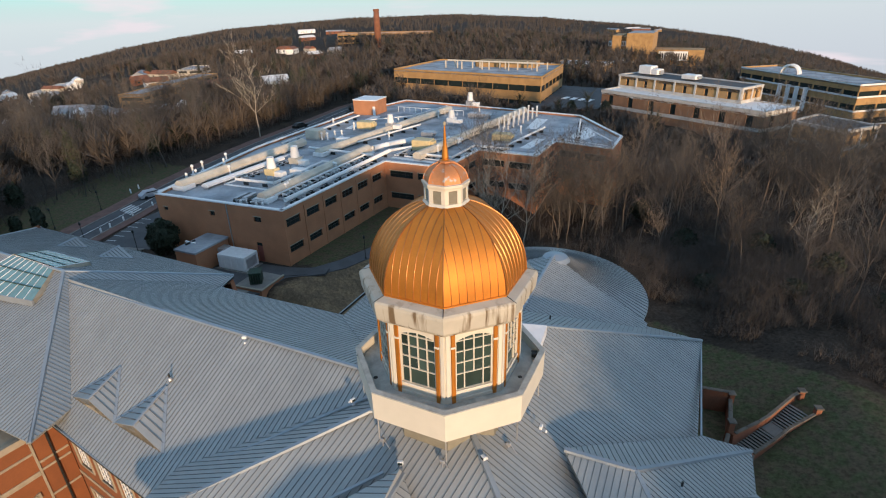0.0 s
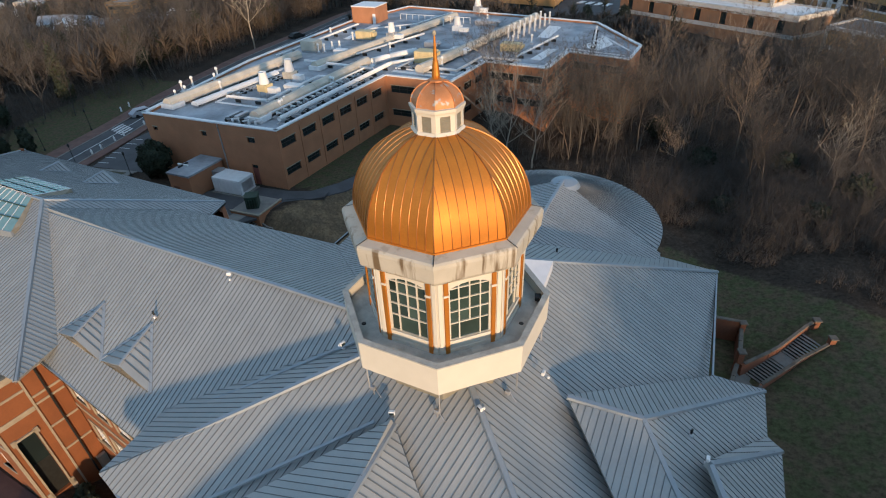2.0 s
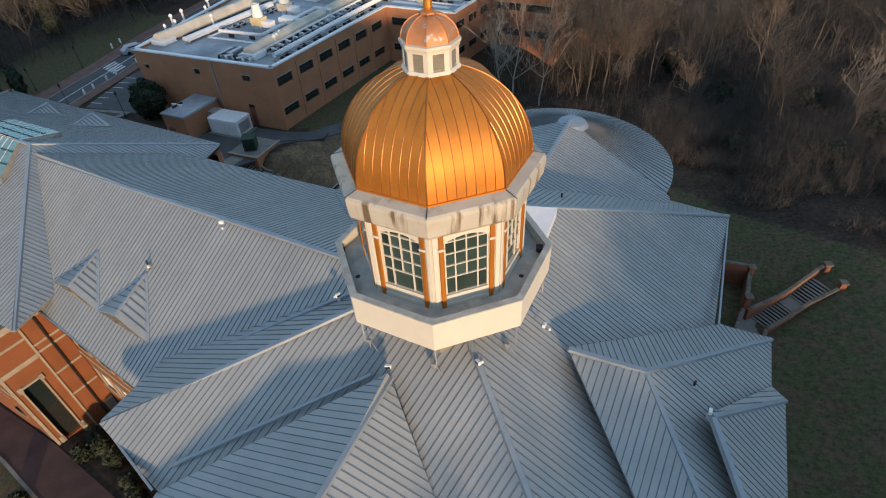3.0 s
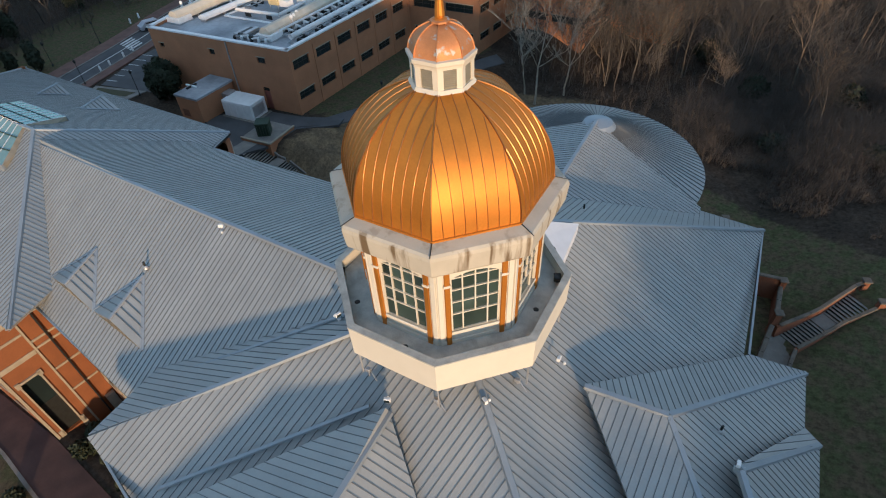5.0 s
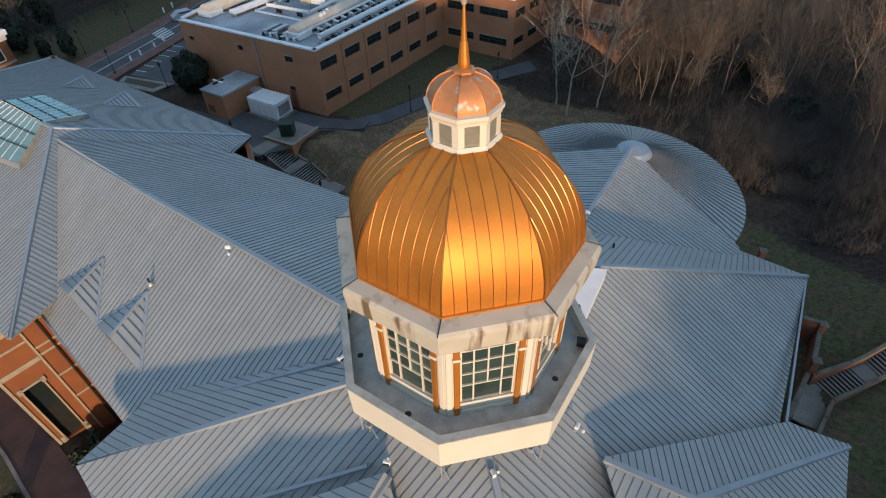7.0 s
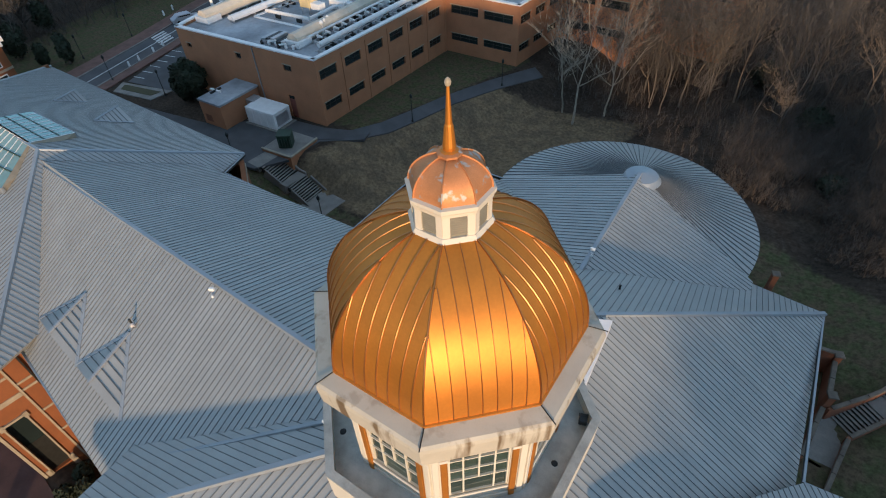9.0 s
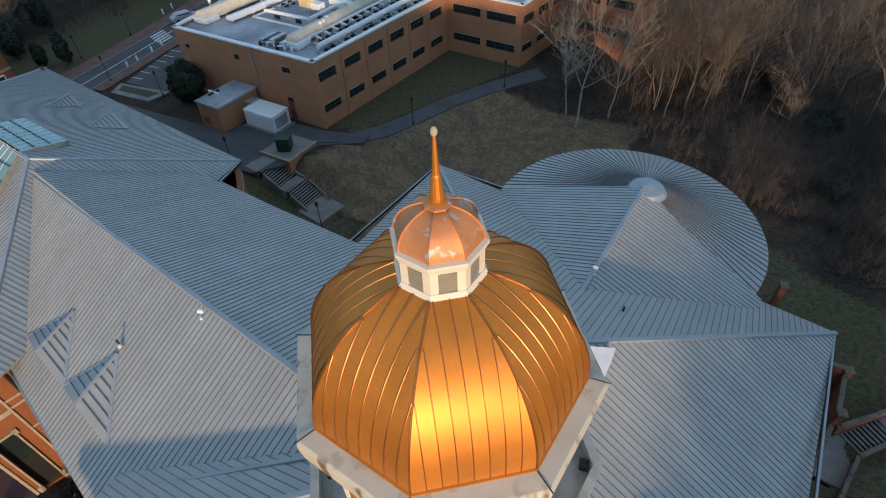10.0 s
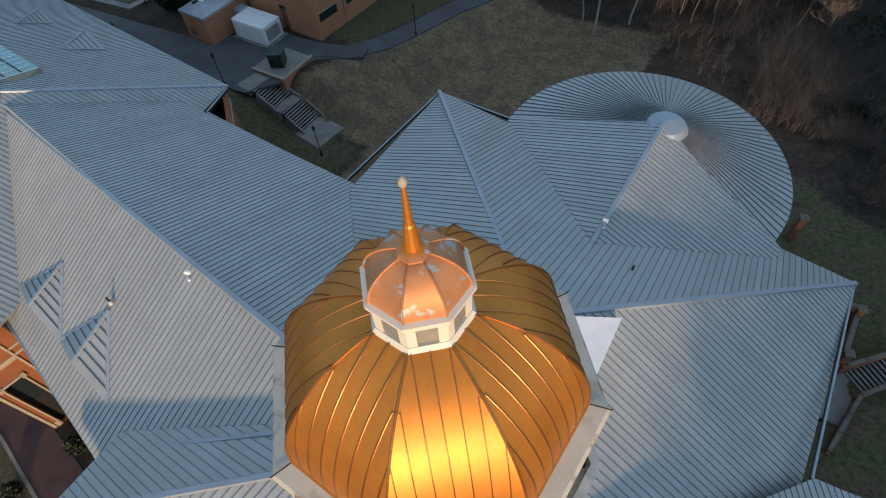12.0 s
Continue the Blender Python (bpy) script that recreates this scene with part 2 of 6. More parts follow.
def make_ground():
    radii = [1.25 * k for k in range(0, 60)] + [75 + 2.5 * k for k in range(22)] + [130 + 10 * k * (1 + 0.05 * k) for k in range(34)] + [800, 1050, 1400, 1900, 2600]
    radii = sorted(set(radii))
    n = 320
    verts = [(0, 0, 0)]
    for r in radii[1:]:
        for k in range(n):
            a = math.tau * k / n
            x, y = r * math.sin(a), r * math.cos(a)
            verts.append((x, y, land(x, y)))
    faces = [(0, 1 + (k + 1) % n, 1 + k) for k in range(n)]
    for i in range(len(radii) - 2):
        for k in range(n):
            a, b = 1 + i * n + k, 1 + i * n + (k + 1) % n
            faces.append((a, b, b + n, a + n))
    me = mesh_of("ground", verts, faces, ground_material(), True)
    grown = me.attributes.new("cover", "FLOAT_COLOR", "POINT")
    grown.data.foreach_set("color", [c for v in verts for c in (*cover(v[0], v[1]), 0.0, 1.0)])
    g = new("ground", me)
    tagged(g, "dull winter grass and leaf litter, far ground bent to fit the camera's view", "ground", kind="structure")


make_ground()

# ---- main building roofs ----
PEAK, PEAK2 = (0, 0, 16.4), (0, 5.6, 16.1)
FL, FR, BR, BL = (-13.0, -10.18, 10.3), (12.3, -11.6, 9.0), (11.83, 20.8, 8.45), (-15.07, 20.7, 10.07)
roof("roof_central", "grey standing-seam metal hip roof under the cupola", [
    (FL, (-8.4, -11.3, 9.95), (8.0, -11.9, 9.1), FR, PEAK), (FR, BR, PEAK2, PEAK), (BR, BL, PEAK2), (BL, FL, PEAK, PEAK2)],
    [(FL, PEAK), (FR, PEAK), (BR, PEAK2), (BL, PEAK2)])
roof("roof_left_wing", "grey standing-seam gable roof of the dormered wing", [
    ((-37, -4.7, 8.9), (-5, -9.0, 9.45), (-3, -0.2, 15.3), (-37, 2.3, 12.7)),
    ((-4, 11.2, 9.5), (-37, 10.5, 10.0), (-37, 2.3, 12.7), (-3, -0.2, 15.3))],
    [((-37, 2.3, 12.7), (-3, -0.2, 15.3))])
PE, PW = (-36.06, 2.68, 13.5), (-52, 3.2, 13.0)
PSE, PNE, PNW, PSW = (-23.4, -8.3, 9.9), (-30.09, 14.14, 8.82), (-64.4, 15.5, 8.0), (-60, -8.5, 9.3)
roof("roof_pavilion", "grey standing-seam hip roof with a skylight on top", [
    (PSE, PNE, PE), (PNE, PNW, PW, PE), (PNW, PSW, PW), (PSW, PSE, PE, PW)],
    [(PSE, PE), (PNE, PE), (PNW, PW), (PE, PW)])
RF, RE, RC, RD, RD2, RC2 = (5.8, 0.3, 13.6), (9.0, 0.85, 13.15), (12.1, 8.9, 9.4), (14.85, 9.7, 8.55), (15.4, -6.2, 8.7), (12.8, -6.3, 9.0)
roof("roof_right_wing", "grey standing-seam hipped roof of the short wing", [
    (RC, RD, RE, RF), (RD, RD2, RE), (RD2, RC2, RF, RE)], [(RF, RE), (RE, RD), (RE, RD2)])
FA, FE, FV, FC, FC2, FV2 = (-0.08, -4.62, 14.32), (0.15, -11.4, 13.95), (-8.2, -11.4, 10.4), (-7.6, -15.8, 9.3), (7.5, -16.5, 8.9), (6.8, -10.3, 9.3)
roof("roof_front_wing", "grey standing-seam hipped roof of the entrance wing", [
    (FV, FC, FE, FA), (FC, FC2, FE), (FC2, FV2, FA, FE)], [(FA, FE), (FE, FC), (FE, FC2)])
AX, AY = -0.45, 22.1
roof("roof_back_wing", "blue-grey standing-seam roof of the wing before the apse", [
    ((8.2, 9, 9.4), (7.8, 20.2, 9.38), (AX, AY, 12.92), (0, 8, 13.2)), ((-9.7, 21.4, 9.6), (-9.4, 9, 9.7), (0, 8, 13.2), (AX, AY, 12.95))],
    [((0, 8, 13.2), (AX, AY, 12.95))])
DARKMETAL = material("dark_metal", (0.03, 0.032, 0.03), 0.5, 0.3, 0.3, 4, 0.05)
WHITE = material("white_coating", (0.78, 0.78, 0.76), 0.55, 0, 0.1, 1.5, 0.05)
LOUVRE = material("louvre_grey_tan", (0.23, 0.21, 0.155), 0.6, 0, 0.15, 3, 0.05)
DECK = material("grey_deck_membrane", (0.47, 0.46, 0.41), 0.8, 0, 0.3, 2.2, 0.1)
FLASH = material("white_flashing", (0.62, 0.64, 0.67), 0.5, 0, 0.08, 2, 0.03)
CUPGLASS = material("green_window_glass", (0.036, 0.058, 0.05), 0.06, 0, 0.25, 0.8, 0, island=0.45)
CUPBLIND = material("dim_blind", (0.12, 0.15, 0.13), 0.8, 0, 0.2, 1.0, 0)
SKYGLASS = material("greenish_skylight_glass", (0.19, 0.32, 0.29), 0.15, 0, 0.12, 1.5, 0, island=0.12)
ASPHALT = material("asphalt", (0.082, 0.083, 0.085), 0.9, 0, 0.3, 0.4, 0.2, fine=12)
CONCRETE = material("concrete", (0.23, 0.215, 0.19), 0.85, 0, 0.3, 0.8, 0.15, fine=10)
PAVER = material("red_brick_paving", (0.085, 0.045, 0.038), 0.9, 0, 0.35, 0.7, 0.2, fine=14)
BRICKWALK = material("worn_brick_walk", (0.16, 0.085, 0.065), 0.9, 0, 0.3, 0.7, 0.2, fine=9)
PAINT = material("road_paint", (0.62, 0.62, 0.6), 0.7, 0, 0.25, 2, 0.1)
BROWNCAP = material("grey_brown_coping", (0.15, 0.127, 0.10), 0.9, 0, 0.35, 1.2, 0.2, fine=8)
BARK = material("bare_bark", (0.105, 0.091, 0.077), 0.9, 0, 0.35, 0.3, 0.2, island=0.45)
# lighter tan copy of the bark, with low sunlight put into its colour
SUNBARK = material("sunlit_tan_bark", (0.21, 0.16, 0.115), 0.9, 0, 0.3, 0.5, 0.2, island=0.25)
PALEBARK = material("pale_sycamore_bark", (0.35, 0.305, 0.24), 0.85, 0, 0.35, 1.5, 0.2)
EVERGREEN = material("dark_evergreen", (0.022, 0.032, 0.014), 0.8, 0, 0.5, 0.8, 0.2, tint=(0.016, 0.024, 0.011), fine=6)
PINEGREEN = material("olive_pine_needles", (0.048, 0.056, 0.022), 0.85, 0, 0.45, 0.6, 0.2, tint=(0.03, 0.038, 0.016), fine=5)
CARPAINT = material("silver_car_paint", (0.5, 0.52, 0.55), 0.3, 0.4, 0.05, 2, 0)
TYRE = material("black_rubber", (0.015, 0.015, 0.015), 0.8, 0, 0.2, 5, 0.1)
TANBRICK = material("tan_brick", (0.42, 0.25, 0.10), 0.85, 0, 0.25, 0.4, 0.1, fine=5)
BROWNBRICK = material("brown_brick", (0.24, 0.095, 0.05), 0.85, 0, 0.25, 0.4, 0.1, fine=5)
PALECONC = material("pale_concrete", (0.52, 0.50, 0.46), 0.75, 0, 0.2, 0.5, 0.05)
DULLBRICK = material("dull_brown_brick", (0.27, 0.145, 0.08), 0.85, 0, 0.25, 0.4, 0.1, fine=5)
BUFF = material("buff_duct_coating", (0.58, 0.52, 0.42), 0.7, 0, 0.2, 0.7, 0.05)
YELLOWISH = material("yellowed_unit_paint", (0.62, 0.50, 0.27), 0.65, 0, 0.2, 0.9, 0.05)
STEEL = material("galvanised_steel", (0.5, 0.5, 0.5), 0.45, 0.6, 0.2, 1.5, 0.05)
TRANSFORMER = material("green_transformer_paint", (0.03, 0.06, 0.04), 0.6, 0, 0.25, 2, 0.05)
DOORRED = material("dull_red_door", (0.24, 0.08, 0.06), 0.6, 0, 0.15, 2, 0.05)


def stained(name, colour):
    """Painted masonry with dark water streaks that run down it."""
    m = material(name, colour, 0.65, 0, 0.12, 1.2, 0.08)
    t = m.node_tree
    n, l = t.nodes, t.links
    geo, vec, tex = n.new("ShaderNodeNewGeometry"), n.new("ShaderNodeVectorMath"), n.new("ShaderNodeTexNoise")
    vec.operation = "MULTIPLY"
    vec.inputs[1].default_value = (2.9, 2.9, 0.16)
    tex.inputs["Scale"].default_value, tex.inputs["Detail"].default_value = 1.0, 6
    l.new(geo.outputs["Position"], vec.inputs[0])
    l.new(vec.outputs[0], tex.inputs["Vector"])
    rng = n.new("ShaderNodeMapRange")
    rng.inputs[1].default_value, rng.inputs[2].default_value = 0.54, 0.66
    l.new(tex.outputs[0], rng.inputs[0])
    mix = n.new("ShaderNodeMix")
    mix.data_type, mix.blend_type = "RGBA", "MULTIPLY"
    old = next(k for k in n if k.type == "HUE_SAT")
    mix.inputs[7].default_value = (0.32, 0.24, 0.16, 1)
    axes, steep, both = n.new("ShaderNodeSeparateXYZ"), n.new("ShaderNodeMapRange"), n.new("ShaderNodeMath")
    steep.inputs[1].default_value, steep.inputs[2].default_value, steep.inputs[3].default_value, steep.inputs[4].default_value = 0.5, 0.95, 1.0, 0.3
    both.operation = "MULTIPLY"
    l.new(geo.outputs["Normal"], axes.inputs[0])
    l.new(axes.outputs[2], steep.inputs[0])
    l.new(rng.outputs[0], both.inputs[0])
    l.new(steep.outputs[0], both.inputs[1])
    l.new(both.outputs[0], mix.inputs[0])
    l.new(old.outputs[0], mix.inputs[6])
    l.new(mix.outputs[2], n["Principled BSDF"].inputs["Base Color"])
    return m


STAINED = stained("stained_cornice_stone", (0.47, 0.43, 0.35))


def tarnished(name):
    """Copper with grey bare patches."""
    m = material(name, (0.60, 0.26, 0.11), 0.6, 0.5, 0.25, 1.6, 0.03)
    t = m.node_tree
    n, l = t.nodes, t.links
    geo, tex, rng = n.new("ShaderNodeNewGeometry"), n.new("ShaderNodeTexNoise"), n.new("ShaderNodeMapRange")
    tex.inputs["Scale"].default_value, tex.inputs["Detail"].default_value = 3.6, 8
    rng.inputs[1].default_value, rng.inputs[2].default_value = 0.59, 0.65
    l.new(geo.outputs["Position"], tex.inputs["Vector"])
    l.new(tex.outputs[0], rng.inputs[0])
    mix = n.new("ShaderNodeMix")
    mix.data_type = "RGBA"
    old = next(k for k in n if k.type == "HUE_SAT")
    mix.inputs[7].default_value = (0.40, 0.38, 0.35, 1)
    l.new(rng.outputs[0], mix.inputs[0])
    l.new(old.outputs[0], mix.inputs[6])
    l.new(mix.outputs[2], n["Principled BSDF"].inputs["Base Color"])
    return m


TARNISHED = tarnished("tarnished_copper")


def thing(name, label, category, group="", at=(0, 0, 0), turn=0.0):
    ob = new(name)
    ob.matrix_basis = pose(*at, 0, 0, turn)
    return tagged(ob, label, category, group)


def boxed(name, parent, mat, x0, y0, z0, x1, y1, z1, label="", bevel=0.02):
    """A box part with slightly rounded edges."""
    bm = bmesh.new()
    bmesh.ops.create_cube(bm, size=1.0, matrix=Matrix.Translation(((x0 + x1) / 2, (y0 + y1) / 2, (z0 + z1) / 2)) @ Matrix.Diagonal((x1 - x0, y1 - y0, z1 - z0, 1)))
    if bevel:
        bmesh.ops.bevel(bm, geom=list(bm.edges), offset=min(bevel, 0.3 * min(x1 - x0, y1 - y0, z1 - z0)), segments=1, affect="EDGES")
    me = bpy.data.meshes.new(name)
    bm.to_mesh(me)
    bm.free()
    me.materials.append(mat)
    return part(name, me, parent, label)


def lathe_data(profile, sides=16, start=0.0, cx=0.0, cy=0.0):
    """Rings of (radius, height), closed at both ends."""
    v, f = [], []
    for r, z in profile:
        for k in range(sides):
            a = start + math.tau * k / sides
            v.append((cx + r * math.cos(a), cy + r * math.sin(a), z))
    for j in range(len(profile) - 1):
        for k in range(sides):
            a, b = j * sides + k, j * sides + (k + 1) % sides
            f.append((a, b, b + sides, a + sides))
    f.append(tuple(range(sides - 1, -1, -1)))
    f.append(tuple(range((len(profile) - 1) * sides, len(profile) * sides)))
    return v, f


def plane_of(p, q, r):
    n = (Vector(q) - Vector(p)).cross(Vector(r) - Vector(p)).normalized()
    return n, n.dot(Vector(p))


def valley(owner, first, second, z0, z1):
    """A flat metal strip along the line in which two slopes meet, between two heights."""
    (n1, d1), (n2, d2) = plane_of(*first), plane_of(*second)
    ends = []
    for z in (z0, z1):
        det = n1.x * n2.y - n1.y * n2.x
        e1, e2 = d1 - n1.z * z, d2 - n2.z * z
        ends.append(Vector(((e1 * n2.y - e2 * n1.y) / det, (n1.x * e2 - n2.x * e1) / det, z + 0.02)))
    part("valley_strip", mesh_of("valley_strip", *bar_data(ends[0], ends[1], 0.2, 0.07), CAP), owner)


valley(bpy.data.objects["roof_left_wing"], (FL, BL, PEAK), ((-37, -4.7, 8.9), (-37, 2.3, 12.7), (-3, -0.2, 15.3)), 10.4, 15.0)
valley(bpy.data.objects["roof_front_wing"], (FV, FE, FA), (FL, (-8.4, -11.3, 9.95), PEAK), 10.5, 13.9)


# ---- apse roof ----
apse = tagged(new("roof_apse"), "rounded blue-grey metal roof over the apse end", "roof", kind="structure")
PANS = 66
A0, A1 = math.atan2(20.4 - AY, 8.5), math.atan2(21.4 - AY, -9.1)
if A1 < 0:
    A1 += math.tau
A0, A1 = A0 - 0.09, A1 + 0.06
for k in range(PANS):
    a, b = A0 + (A1 - A0) * k / PANS, A0 + (A1 - A0) * (k + 1) / PANS
    ring = []
    for ang in (a, b):
        ring.append(((AX + 0.55 * math.cos(ang), AY + 0.55 * math.sin(ang), 12.78), (AX - 0.72 + 8.75 * math.cos(ang), AY + 0.05 + 9.05 * math.sin(ang), 9.42)))
    up = Vector((0, 0, 0.03))
    v = [Vector(ring[0][0]), Vector(ring[0][1]), Vector(ring[1][1]), Vector(ring[1][0])]
    v = [p + up for p in v] + [p - Vector((0, 0, 0.2)) for p in v]
    f = [(0, 1, 2, 3), (7, 6, 5, 4), (0, 4, 5, 1), (1, 5, 6, 2), (2, 6, 7, 3), (3, 7, 4, 0)]
    rib = bar_data(v[0], v[1], 0.04, 0.055)
    part("pan", mesh_of("pan", *joined([(v, f), rib]), ROOF, False, SEAMS, 6), apse)
cap = part("cone_cap", mesh_of("cone_cap", *lathe_data([(1.25, 12.5), (1.0, 12.84), (0.1, 13.02)], 24, 0, AX + 0.12, AY + 0.1), CAP), apse, "smooth round metal cap")

# ---- dormers, skylight and fittings on the roofs ----
def small_gable(roofname, label, tip, left, right, back, cat="dormer"):
    """A low gablet: a front triangle between left and right, its ridge running from tip to back."""
    t = tagged(new(roofname), label, cat, "gablets on the wing roof")
    v = [Vector(p) for p in (left, tip, back, right)]
    dn = Vector((0, 0, 0.5))
    tri = [v[0], v[1], v[2], v[0] - dn, v[1] - dn, v[2] - dn]
    fa = [(0, 1, 2), (5, 4, 3), (0, 3, 4, 1), (1, 4, 5, 2), (2, 5, 3, 0)]
    part("cheek", mesh_of("cheek", tri, fa, ROOF), t)
    tri = [v[1], v[3], v[2], v[1] - dn, v[3] - dn, v[2] - dn]
    part("cheek", mesh_of("cheek", tri, fa, ROOF), t)
    front = [v[0] + Vector((0, 0, -.04)), v[1] + Vector((0, 0, -.04)), v[3] + Vector((0, 0, -.04))]
    mid = sum(front, Vector()) / 3
    front = front + [p - dn for p in front]
    part("front", mesh_of("front", front, [(0, 2, 1), (3, 4, 5), (0, 1, 4, 3), (1, 2, 5, 4), (2, 0, 3, 5)], STONE), t, "pale boarded gable front")
    for q in (v[0], v[3]):
        nrm = (v[2] - v[1]).cross(q - v[1]).normalized()
        if nrm.z < 0:
            nrm = -nrm
        pieces = []
        n = 7
        for i in range(1, n):
            k = i / n
            a = v[1].lerp(v[2], k)
            b = q.lerp(v[2], k)
            pieces.append(bar_data(a + nrm * 0.005, b + nrm * 0.005, 0.04, 0.05, nrm))
        part("seams", mesh_of("seams", *joined(pieces), SEAMS), t)
        part("valley_strip", mesh_of("valley_strip", *bar_data(q + Vector((0, 0, 0.02)), v[2] + Vector((0, 0, 0.02)), 0.22, 0.03), CAP), t)
    part("ridge_cap", mesh_of("ridge_cap", *bar_data(v[1], v[2], 0.2, 0.07), CAP), t)
    return t


def floodlight(at, turn, label="small white floodlight on the metal roof"):
    t = thing("floodlight", label, "floodlight", "floodlights round the cupola", at, turn)
    t.scale = (0.66, 0.66, 0.72)
    boxed("base", t, STEEL, -0.12, -0.12, 0, 0.12, 0.12, 0.05)
    boxed("post", t, STEEL, -0.025, -0.025, 0.04, 0.025, 0.025, 0.36)
    boxed("head", t, WHITE, -0.2, -0.13, 0.3, 0.2, 0.1, 0.56, "white lamp housing", 0.04)
    boxed("lens", t, GLASS, -0.16, 0.1, 0.34, 0.16, 0.12, 0.52)
    part("junction_ball", mesh_of("junction_ball", *lathe_data([(0.03, 0.0), (0.09, 0.03), (0.1, 0.1), (0.06, 0.18), (0.01, 0.2)], 10, 0, 0.1, -0.38), WHITE), t)
    return t


def vent_pipe(at):
    t = thing("vent_pipe", "dark plumbing vent pipe through the metal roof", "vent pipe", "roof vent pipes", at)
    part("pipe", mesh_of("pipe", *lathe_data([(0.055, -0.2), (0.055, 0.4), (0.04, 0.4)], 10), DARKMETAL), t)
    part("boot", mesh_of("boot", *lathe_data([(0.16, -0.06), (0.12, 0.05), (0.06, 0.12)], 12), STEEL), t)


# ---- cupola ----
A8 = [radians(-67.5 + 45 * k) for k in range(8)]


def ring8(r, z):
    return [Vector((r * math.cos(a), r * math.sin(a), z)) for a in A8]


def shell8(profile):
    """An eight-sided body from (corner radius, height) rings, closed at both ends."""
    v = [p for r, z in profile for p in ring8(r, z)]
    f = [(j * 8 + k, j * 8 + (k + 1) % 8, (j + 1) * 8 + (k + 1) % 8, (j + 1) * 8 + k) for j in range(len(profile) - 1) for k in range(8)]
    f += [tuple(range(7, -1, -1)), tuple(range(len(v) - 8, len(v)))]
    return v, f


def tube8(profile):
    """The same with the last ring joined to the first: a hollow ring."""
    v = [p for r, z in profile for p in ring8(r, z)]
    m = len(profile)
    return v, [(j * 8 + k, j * 8 + (k + 1) % 8, ((j + 1) % m) * 8 + (k + 1) % 8, ((j + 1) % m) * 8 + k) for j in range(m) for k in range(8)]


cupola = thing("cupola", "eight-sided cream cupola with tall windows under a copper dome", "cupola", at=(0.12, -0.10, 0.05))
part("base_drum", mesh_of("base_drum", *shell8([(2.95, 13.2), (2.95, 16.25), (4.25, 16.49)]), LOUVRE), cupola, "tan weathered base")
part("parapet", mesh_of("parapet", *tube8([(4.46, 16.48), (4.48, 17.86), (4.26, 17.86), (4.24, 16.5)]), CREAM), cupola, "smooth cream parapet wall")
part("coping", mesh_of("coping", *tube8([(4.50, 17.85), (4.50, 17.91), (4.22, 17.92), (4.22, 17.85)]), DECK), cupola, "grey metal coping")
part("deck", mesh_of("deck", *shell8([(4.27, 16.5), (4.27, 17.4), (3.0, 17.47)]), DECK), cupola, "grey walkway membrane")
WR, WZ0, WZ1 = 3.3, 16.4, 21.3
WAP, WHALF = WR * math.cos(radians(22.5)), WR * math.sin(radians(22.5))


glaze = random.Random(5)


